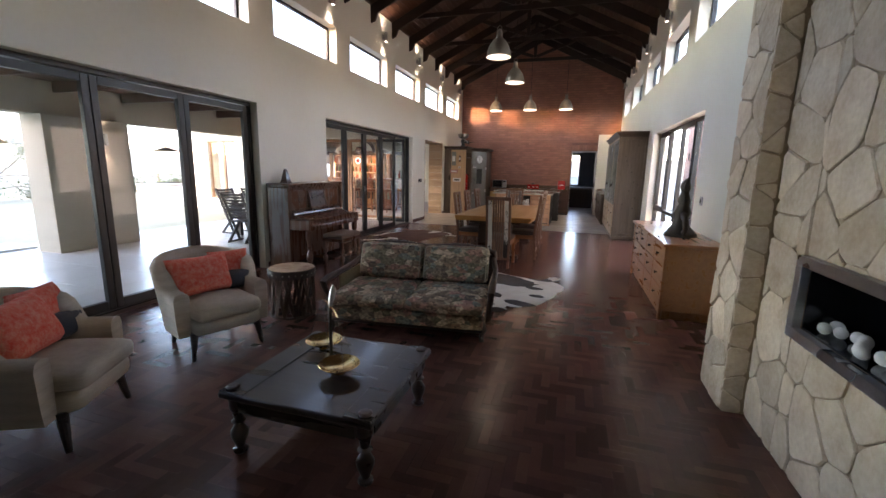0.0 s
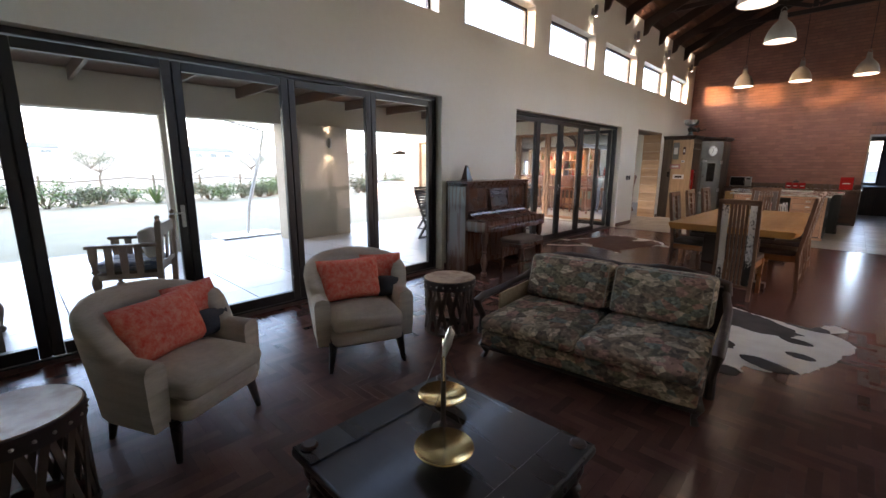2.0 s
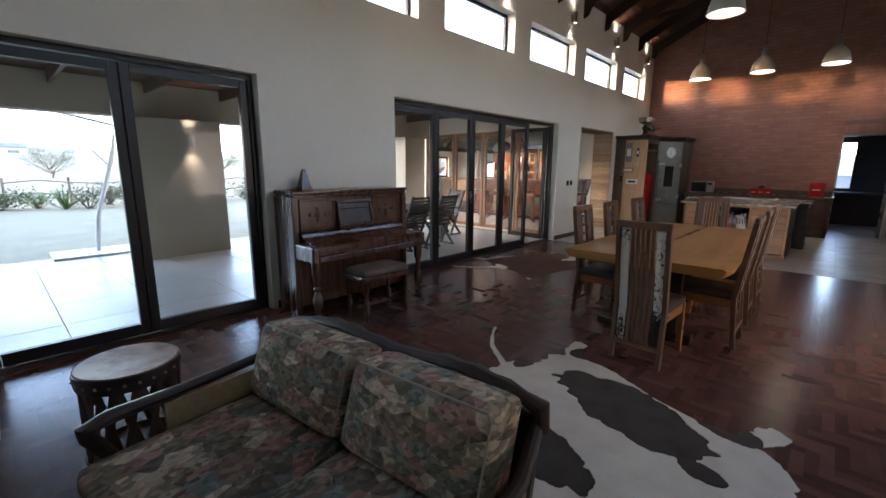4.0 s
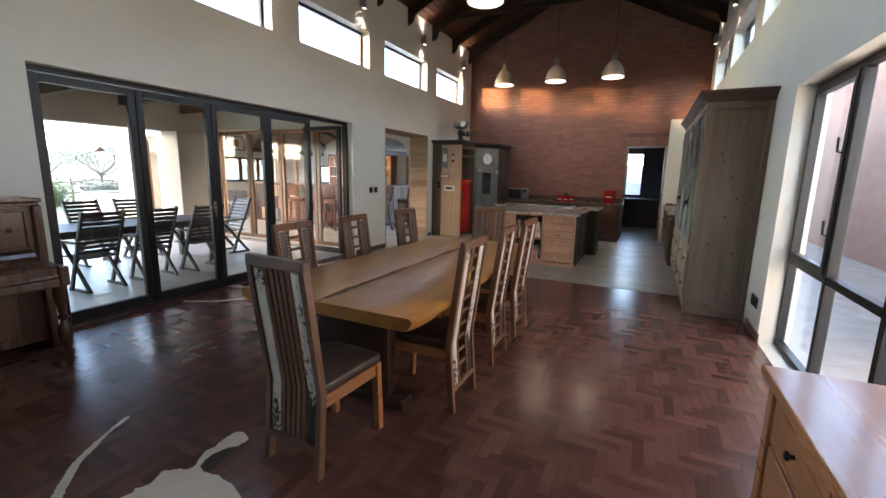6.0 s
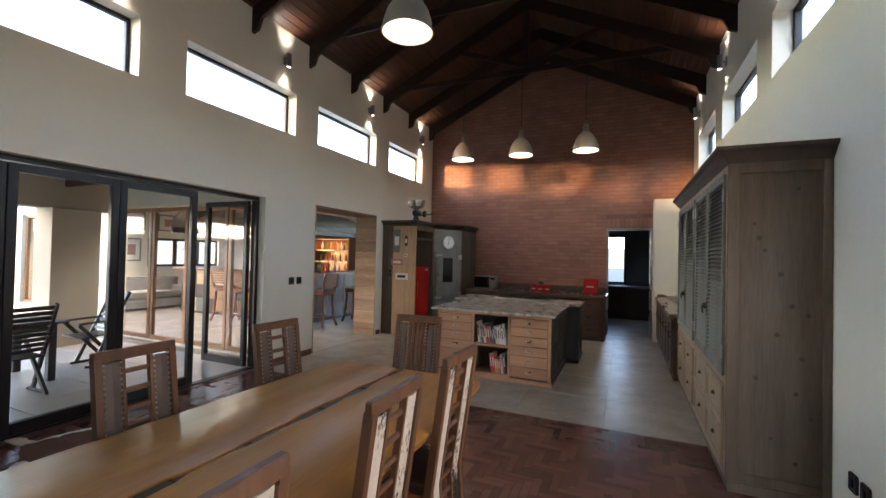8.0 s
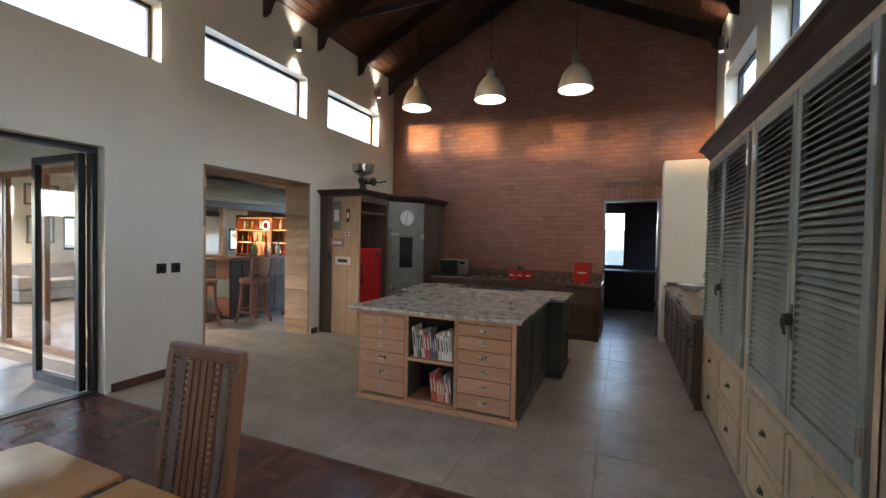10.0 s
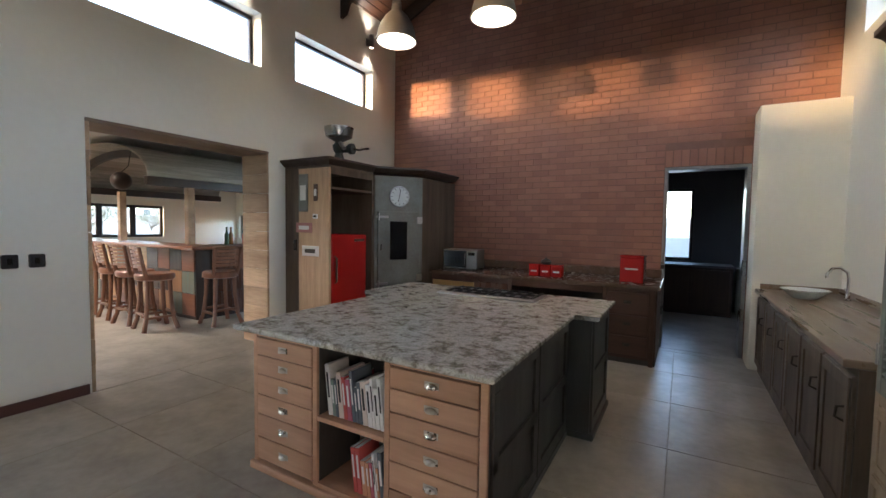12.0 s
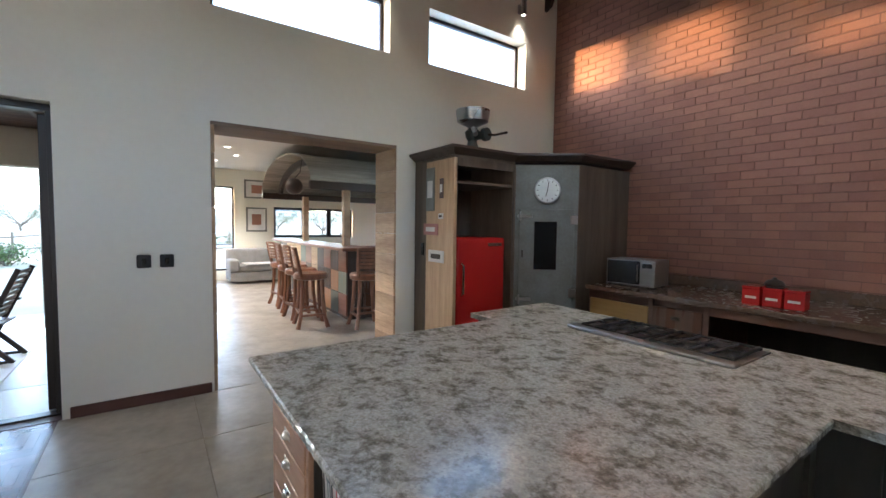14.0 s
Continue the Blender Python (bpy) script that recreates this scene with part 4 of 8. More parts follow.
def soft(bm, x0, x1, y0, y1, z0, z1, r, puff=0.0, m=None):
    """A cushion: a block with well-rounded edges whose faces swell by puff."""
    cx, cy, cz = (x0 + x1) / 2, (y0 + y1) / 2, (z0 + z1) / 2
    hx, hy, hz = (x1 - x0) / 2, (y1 - y0) / 2, (z1 - z0) / 2
    n = 10
    made, grid = {}, []

    def vert(u, v, w):
        k = (round(u, 4), round(v, 4), round(w, 4))
        if k not in made:
            p = V((u * hx, v * hy, w * hz))
            q = V((max(-hx + r, min(hx - r, p.x)), max(-hy + r, min(hy - r, p.y)), max(-hz + r, min(hz - r, p.z))))
            d = p - q
            if d.length > 1e-6:
                p = q + d.normalized() * min(r, d.length)
            s = puff * (1 - u * u) * (1 - v * v) if hz <= min(hx, hy) else (puff * (1 - u * u) * (1 - w * w) if hy <= hx else puff * (1 - v * v) * (1 - w * w))
            if hz <= min(hx, hy):
                p.z += s * w
            elif hy <= hx:
                p.y += s * v
            else:
                p.x += s * u
            p += V((cx, cy, cz))
            made[k] = bm.verts.new(m @ p if m is not None else p)
        return made[k]

    g = [-1 + 2 * i / n for i in range(n + 1)]
    for ax in range(3):
        for sgn in (-1, 1):
            for i in range(n):
                for j in range(n):
                    q = []
                    for a, b in ((g[i], g[j]), (g[i + 1], g[j]), (g[i + 1], g[j + 1]), (g[i], g[j + 1])):
                        c = [0, 0, 0]
                        c[ax], c[(ax + 1) % 3], c[(ax + 2) % 3] = sgn, a, b
                        q.append(vert(*c))
                    try:
                        bm.faces.new(q)
                    except ValueError:
                        pass


TURNED = [(0.7, 0.0), (1.0, 0.03), (1.0, 0.07), (0.55, 0.10), (0.75, 0.18), (1.15, 0.30), (1.2, 0.38), (0.7, 0.48), (0.5, 0.52), (1.0, 0.56), (0.6, 0.60), (0.8, 0.72), (1.1, 0.80), (1.1, 1.0)]


def turned_leg(bm, at, r, h, n=14):
    lathe(bm, [(r * a, h * b) for a, b in TURNED], at, n)


# ---- lounge ----
def armchair(at, rz, label):
    t = thing("armchair", label, "armchair", at, rz, "pair of armchairs")
    bm = B()
    rings, N = [], 26
    for i in range(N + 1):
        s = i / N
        if s < 0.3:
            k = s / 0.3
            p, nrm = V((0.27 - 0.29 * k, -0.31, 0)), V((0, -1, 0))
        elif s > 0.7:
            k = (s - 0.7) / 0.3
            p, nrm = V((-0.02 + 0.29 * k, 0.31, 0)), V((0, 1, 0))
        else:
            a = -math.pi / 2 - math.pi * (s - 0.3) / 0.4
            p, nrm = V((-0.02 + 0.28 * math.cos(a), 0.31 * math.sin(a), 0)), V((math.cos(a), math.sin(a), 0))
        b = max(0.0, math.sin(math.pi * min(1, max(0, (s - 0.20) / 0.60)))) ** 0.75
        h = 0.555 + 0.255 * b
        lean = 0.06 * b
        prof = [(0.045, 0.20), (0.055, 0.30), (0.06 + lean, h - 0.05), (0.045 + lean, h - 0.012), (0.0 + lean, h), (-0.045 + lean, h - 0.015), (-0.055 + lean * 0.6, h - 0.06), (-0.05, 0.34), (-0.04, 0.20)]
        rings.append([p + nrm * o + V((0, 0, z)) for o, z in prof])
    ring_loft(bm, rings)
    part("shell", bm, M_tweed, t, "", True, 60)
    bm = B()
    soft(bm, -0.22, 0.37, -0.262, 0.262, 0.20, 0.33, 0.05, 0.01)
    part("seat_base", bm, M_tweed, t, "", True, 60)
    bm = B()
    soft(bm, -0.21, 0.41, -0.258, 0.258, 0.32, 0.445, 0.055, 0.025)
    part("seat_cushion", bm, M_tweed, t, "", True, 60)
    for x, y in ((0.30, -0.27), (0.30, 0.27), (-0.22, -0.24), (-0.22, 0.24)):
        bm = B()
        tube(bm, [(x * 0.92, y * 0.92, 0.22), (x * 1.02, y * 1.03, 0.0)], [0.032, 0.016], 10)
        part("leg", bm, M_blackwood, t, "black tapered leg", True)
    return t


def cushion(at, rz, tilt, w, h, d, material, label):
    t = thing("cushion", label, "cushion", at, rz)
    bm = B()
    n = 12
    rows = []
    for sgn in (-1, 1):
        g = [[None] * (n + 1) for _ in range(n + 1)]
        for i in range(n + 1):
            for j in range(n + 1):
                u, v = -1 + 2 * i / n, -1 + 2 * j / n
                th = d / 2 * (max(0, 1 - u ** 4) * max(0, 1 - v ** 4)) ** 0.5
                pinch = 1 - 0.06 * (1 - abs(u)) * abs(v) ** 3 - 0.06 * (1 - abs(v)) * abs(u) ** 3
                g[i][j] = bm.verts.new((sgn * th, u * w / 2 * pinch, v * h / 2 * pinch))
        for i in range(n):
            for j in range(n):
                bm.faces.new((g[i][j], g[i + 1][j], g[i + 1][j + 1], g[i][j + 1]))
    bmesh.ops.remove_doubles(bm, verts=bm.verts, dist=0.0005)
    bmesh.ops.transform(bm, matrix=pose(0, 0, h / 2, 0, tilt, 0), verts=bm.verts)
    part("cover", bm, material, t, "", True, 80)
    return t


armchair((-2.79, -0.72, 0), 26, "oatmeal tweed tub armchair with black tapered legs")
armchair((-2.84, 0.58, 0), -23, "oatmeal tweed tub armchair with black tapered legs, beside the doors")
for (x, y), a in (((-2.84, -0.72), 26), ((-2.88, 0.60), -23)):
    ca, sa = math.cos(radians(a)), math.sin(radians(a))
    spot = lambda u, v: (x + u * ca - v * sa, y + u * sa + v * ca)
    cushion((*spot(0.03, -0.06), 0.45), a + 4, -24, 0.50, 0.33, 0.16, M_red_cloth, "coral red printed cushion on the armchair")
    cushion((*spot(-0.05, 0.21), 0.53), a - 4, -18, 0.34, 0.25, 0.13, M_red_cloth, "small coral red cushion on the armchair")
    cushion((*spot(0.06, 0.25), 0.45), a - 10, -20, 0.22, 0.17, 0.12, M_navy, "dark blue-grey cushion tucked on the armchair")



def drum_table(at, r, h, label):
    t = thing("drum_table", label, "side table", at, 0, "drum side tables")
    bm = B()
    lathe(bm, [(r * 0.96, h - 0.055), (r * 1.0, h - 0.05), (r * 1.01, h - 0.012), (r * 0.98, h), (r * 0.5, h - 0.006), (0.01, h - 0.008)], n=36)
    part("hide_top", bm, M_rawhide, t, "stretched rawhide top", True)
    bm = B()
    lathe(bm, [(r * 1.0, h - 0.085), (r * 1.02, h - 0.085), (r * 1.035, h - 0.05), (r * 1.035, h - 0.006), (r * 1.012, h - 0.002), (r * 1.0, h - 0.02)], n=36, cap=False)
    part("leather_band", bm, M_leather, t, "dark leather band", True)
    for k in range(24):
        a = 2 * math.pi * k / 24
        bm = B()
        bmesh.ops.create_icosphere(bm, subdivisions=1, radius=0.009, matrix=Matrix.Translation((r * 1.033 * math.cos(a), r * 1.033 * math.sin(a), h - 0.045)))
        part("stud", bm, M_stud, t)
    for k in range(14):
        for s in (-1, 1):
            a0, a1 = 2 * math.pi * k / 14, 2 * math.pi * k / 14 + s * 0.42
            rr = r * (0.98 if s > 0 else 0.93)
            mid = (a0 + a1) / 2
            bm = B()
            bar(bm, (rr * math.cos(a0), rr * math.sin(a0), 0.01), (rr * math.cos(a1), rr * math.sin(a1), h - 0.06), 0.03, 0.008, (math.cos(mid), math.sin(mid), 0))
            part("slat", bm, M_slatwood, t)
    bm = B()
    lathe(bm, [(r * 0.9, 0.0), (r * 1.02, 0.0), (r * 1.02, 0.022), (r * 0.9, 0.022)], n=30, cap=False)
    part("base_ring", bm, M_slatwood, t)


drum_table((-2.46, -1.38, 0), 0.235, 0.50, "rawhide-topped drum table with crossed cedar slats")
drum_table((-2.66, 1.45, 0), 0.23, 0.50, "rawhide-topped drum table beside the sofa")


def coffee_table():
    t = thing("coffee_table", "low square blackened wood coffee table with turned legs", "coffee table", (-1.165, -0.165, 0))
    bm = B()
    box(bm, -0.44, 0.44, -0.44, 0.44, 0.335, 0.372, 0.012, 3)
    part("tabletop", bm, M_blackwood, t)
    for s in (-1, 1):
        bm = B()
        box(bm, s * 0.36 - 0.075, s * 0.36 + 0.075, -0.435, 0.435, 0.3725, 0.380, 0.004, 1)
        part("end_board", bm, M_blackwood, t)
        for q in (-1, 1):
            bm = B()
            lathe(bm, [(0.033, 0.3802), (0.035, 0.388), (0.026, 0.396), (0.004, 0.398)], (s * 0.385, q * 0.385, 0), 18)
            part("boss", bm, M_mahog, t, "turned wooden boss", True)
            bm = B()
            turned_leg(bm, (s * 0.375, q * 0.375, 0), 0.038, 0.335)
            part("leg", bm, M_mahog, t, "", True)
    for q in (-1, 1):
        bm = B()
        box(bm, -0.34, 0.34, q * 0.40 - 0.012, q * 0.40 + 0.012, 0.255, 0.334)
        part("apron", bm, M_blackwood, t)
        bm = B()
        box(bm, q * 0.40 - 0.012, q * 0.40 + 0.012, -0.34, 0.34, 0.255, 0.334)
        part("apron", bm, M_blackwood, t)


coffee_table()


def balance_scale():
    t = thing("balance_scale", "old brass balance scale with two pans on the coffee table", "scale", (-1.245, -0.09, 0.380), 45)
    bm = B()
    lathe(bm, [(0.05, 0.0), (0.052, 0.008), (0.02, 0.02), (0.011, 0.04), (0.010, 0.30), (0.014, 0.31), (0.008, 0.33)], n=16)
    part("post", bm, M_iron, t, "dark slender post", True)
    bm = B()
    tube(bm, [(0, 0.19, 0.325), (0, 0.08, 0.345), (0, 0, 0.335), (0, -0.08, 0.345), (0, -0.19, 0.325)], 0.005)
    part("beam", bm, M_brass, t, "", True)
    bm = B()
    tube(bm, [(0, 0, 0.33), (0.015, 0.02, 0.38), (0.03, 0.03, 0.43), (0.028, 0.028, 0.46)], [0.008, 0.02, 0.018, 0.003], 10)
    part("finial", bm, M_stud, t, "pale silver finial", True)
    for s in (-1, 1):
        pan = B()
        lathe(pan, [(0.02, 0.028), (0.078, 0.034), (0.110, 0.055), (0.116, 0.058), (0.113, 0.062), (0.078, 0.043), (0.004, 0.036)], (0, s * 0.19, 0), 28)
        po = part("pan", pan, M_brass, t, "shallow brass pan", True)
        foot = B()
        lathe(foot, [(0.035, 0.0005), (0.035, 0.006), (0.015, 0.012), (0.018, 0.030)], (0, s * 0.19, 0), 16)
        part("pan_foot", foot, M_brass, t, "", True)
        for k in range(3):
            a = 2.1 * k + 0.5
            ch = B()
            tube(ch, [(0.1 * math.cos(a), s * 0.19 + 0.1 * math.sin(a), 0.06), (0, s * 0.19, 0.322)], 0.0016, 4)
            part("chain", ch, M_iron, t)


balance_scale()


def sofa():
    t = thing("sofa", "two-seat sofa in dark tapestry with a carved wooden frame", "sofa", (-1.37, 1.70, 0), 6)
    M_carved = wood("carved_dark_walnut", (0.050, 0.026, 0.018), (0.026, 0.015, 0.011), 0.48, 0, 0.08, bump=0.3)
    bm = B()
    soft(bm, -0.80, 0.80, -0.37, 0.38, 0.125, 0.30, 0.035, 0.0)
    part("seat_base", bm, M_tapestry, t, "", True, 60)
    for s in (-1, 1):
        bm = B()
        soft(bm, 0.005 if s > 0 else -0.79, 0.79 if s > 0 else -0.005, -0.40, 0.27, 0.295, 0.43, 0.05, 0.025)
        part("seat_cushion", bm, M_tapestry, t, "", True, 60)
        bm = B()
        m = pose(0, 0.30, 0.635, -12)
        soft(bm, 0.008 if s > 0 else -0.76, 0.76 if s > 0 else -0.008, -0.10, 0.10, -0.215, 0.235, 0.05, 0.025, m)
        cushion_back = part("back_cushion", bm, M_tapestry, t, "", True, 60)
        bm = B()
        a, b = (0.03, 0.738) if s > 0 else (-0.738, -0.03)
        tube(bm, [m @ V(q) for q in ((a, -0.085, -0.18), (a, -0.085, 0.19), (a + 0.02, -0.085, 0.217), (b - 0.02, -0.085, 0.217), (b, -0.085, 0.19), (b, -0.085, -0.18))], 0.006, 6)
        part("piping", bm, M_piping, cushion_back, "pale corded piping", True)
        bm = B()
        tube(bm, [(s * 0.80, 0.46, 0.70), (s * 0.845, 0.28, 0.60), (s * 0.855, -0.05, 0.575), (s * 0.86, -0.27, 0.57), (s * 0.86, -0.34, 0.545), (s * 0.855, -0.335, 0.50), (s * 0.84, -0.29, 0.38), (s * 0.84, -0.31, 0.22)], [0.026, 0.03, 0.032, 0.038, 0.036, 0.028, 0.026, 0.03], 10)
        part("arm", bm, M_carved, t, "carved scrolled arm", True)
        bm = B()
        soft(bm, s * 0.815 - 0.012, s * 0.815 + 0.012, -0.12, 0.36, 0.27, 0.55, 0.010)
        part("arm_panel", bm, M_rattan, t, "woven cane arm panel", True)
        for y in (-0.31, 0.38):
            bm = B()
            tube(bm, [(s * 0.77, y, 0.20), (s * 0.80, y * 1.07, 0.13), (s * 0.775, y * 1.02, 0.05), (s * 0.79, y * 1.08, 0.0)], [0.036, 0.032, 0.018, 0.026], 10)
            part("leg", bm, M_carved, t, "short cabriole leg", True)
    bm = B()
    pts = [(-0.82, 0.46, 0.67)] + [(-0.8 + 1.6 * k / 20, 0.475, 0.77 + 0.07 * abs(math.sin(math.pi * k / 10)) + 0.025 * (abs(k - 10) < 2)) for k in range(21)] + [(0.82, 0.46, 0.67)]
    tube(bm, pts, [0.028 + 0.011 * (k % 2) for k in range(len(pts))], 10)
    part("crest_rail", bm, M_carved, t, "carved wavy crest rail", True)
    bm = B()
    box(bm, -0.81, 0.81, -0.022, 0.022, -0.29, 0.24, 0.01, 1, pose(0, 0.435, 0.50, -8))
    part("back_panel", bm, M_carved, t)
    bm = B()
    box(bm, -0.80, 0.80, -0.366, -0.33, 0.105, 0.127, 0.006, 1)
    part("front_rail", bm, M_carved, t)
    t.scale = (0.93, 1.24, 0.83)


sofa()


def rattan_chair():
    t = thing("rattan_chair", "dark-framed armchair with cane sides and a patterned seat", "armchair", (-1.64, -1.99, 0), 90)
    for s in (-1, 1):
        bm = B()
        box(bm, -0.36, 0.36, s * 0.36 - 0.025, s * 0.36 + 0.025, 0.545, 0.585, 0.012)
        part("arm_rest", bm, M_mahog, t, "", True)
        bm = B()
        for k in range(42):
            x = -0.305 + 0.61 * k / 41
            bar(bm, (x, s * 0.36, 0.22), (x, s * 0.36, 0.545), 0.0085, 0.003)
        for k in range(22):
            z = 0.228 + 0.31 * k / 21
            bar(bm, (-0.31, s * 0.36 + 0.003, z), (0.31, s * 0.36 + 0.003, z), 0.003, 0.0085)
        tagged(part("cane_weave", bm, M_rattan, t, "woven cane panel"), kind="stuff")
        for x in (-0.33, 0.33):
            bm = B()
            box(bm, x - 0.025, x + 0.025, s * 0.36 - 0.025, s * 0.36 + 0.025, 0, 0.544, 0.006, 1)
            part("leg", bm, M_mahog, t)
    bm = B()
    soft(bm, -0.31, 0.34, -0.33, 0.33, 0.24, 0.41, 0.05, 0.02)
    part("seat_cushion", bm, M_tapestry, t, "dark tapestry seat cushion", True, 60)
    bm = B()
    soft(bm, -0.05, 0.05, -0.32, 0.32, 0, 0.42, 0.04, 0.02, pose(-0.30, 0, 0.40, 0, -12))
    part("back_cushion", bm, M_tapestry, t, "", True, 60)


rattan_chair()


def cowhide(at, rz, size, base, dark, seed, patches, label):
    """A flat hide: rounded body, four leg lobes and a tail, with dark oval patches."""
    t = thing("cowhide_rug", label, "rug", at, rz)
    bms = (B(), B())
    st = 0.0125
    legs = [((-0.60, s * 0.45), (-0.83, s * 0.84), 0.065) for s in (-1, 1)] + [((0.50, s * 0.45), (0.61, s * 0.90), 0.075) for s in (-1, 1)]
    tail = [(-0.80, 0.03), (-0.98, 0.09), (-1.20, 0.17), (-1.38, 0.30), (-1.53, 0.44)]
    strokes = legs + [(p, q, 0.030 - 0.004 * k) for k, (p, q) in enumerate(zip(tail, tail[1:]))]

    def inside(u, v):
        w = 0.05 * noise.noise(V((u * 5, v * 5, seed))) + 0.025 * noise.noise(V((u * 18, v * 18, seed)))
        d = abs((u - 0.03) / 0.90) ** 3.2 + abs(v / (0.69 + 0.05 * math.cos(u * 5 + 2.6))) ** 5 + 2.2 * w
        if d < 1 and u > -0.86 + 0.25 * max(0, 0.35 - abs(abs(v) - 0.40)) + w:
            return True
        for (ax, ay), (bx, by), r in strokes:
            dx, dy = bx - ax, by - ay
            k = min(1, max(0, ((u - ax) * dx + (v - ay) * dy) / (dx * dx + dy * dy)))
            if math.hypot(u - ax - k * dx, v - ay - k * dy) < r + w * (1 if r > 0.05 else 0.1):
                return True
        return False

    def is_dark(u, v):
        w = 0.30 * noise.noise(V((u * 3 + seed, v * 3, 0.3))) + 0.14 * noise.noise(V((u * 13, v * 13, seed)))
        return u > -0.86 and any(((u - a) / ra) ** 2 + ((v - b) / rb) ** 2 + 1.6 * w < 1 for a, b, ra, rb in patches)

    grids = ({}, {})
    for i in range(210):
        for j in range(164):
            u, v = -1.60 + i * st, -1.02 + j * st
            if not inside(u, v):
                continue
            d = int(is_dark(u, v))
            q = []
            for a, b in ((i, j), (i + 1, j), (i + 1, j + 1), (i, j + 1)):
                if (a, b) not in grids[d]:
                    uu, vv = -1.60 + a * st, -1.02 + b * st
                    jx = 0.005 * noise.noise(V((uu * 40, vv * 40, 1)))
                    grids[d][a, b] = bms[d].verts.new(((uu + jx) * size, (vv + jx) * size, 0.006 + 0.003 * noise.noise(V((uu * 6, vv * 6, 2)))))
                q.append(grids[d][a, b])
            bms[d].faces.new(q)
    for bm, m, nm in ((bms[0], base, "pale_hair"), (bms[1], dark, "dark_hair")):
        edge = [v for v in bm.verts if v.is_boundary]
        for _ in range(3):
            bmesh.ops.smooth_vert(bm, verts=edge, factor=0.5, use_axis_x=True, use_axis_y=True)
        r = bmesh.ops.extrude_face_region(bm, geom=list(bm.faces))
        for v in r["geom"]:
            if isinstance(v, bmesh.types.BMVert):
                v.co.z = 0.001
        part(nm, bm, m, t, "", True, 50)


cowhide((-0.93, 3.32, 0), -19, 1.0, M_hide_white, M_hide_dark, 3.0,
        [(-0.08, -0.40, 0.46, 0.21), (0.0, 0.37, 0.54, 0.25), (0.60, 0.22, 0.12, 0.07), (0.76, -0.10, 0.10, 0.06), (0.74, -0.50, 0.20, 0.09), (0.45, 0.72, 0.20, 0.12), (-0.70, 0.76, 0.10, 0.12), (-0.78, -0.72, 0.09, 0.07), (-0.80, 0.20, 0.06, 0.10), (-0.82, -0.25, 0.05, 0.12), (0.62, -0.92, 0.10, 0.12)],
        "white cowhide rug with dark brown patches beside the dining table")
cowhide((-3.38, 7.05, 0), 70, 0.90, M_hide_white, M_hide_brown, 8.0, [(0.0, 0.30, 0.95, 0.42), (0.0, -0.34, 0.90, 0.40), (0.6, 0.8, 0.3, 0.3), (-0.7, -0.7, 0.25, 0.3)],
        "brown and white cowhide rug by the folding doors")


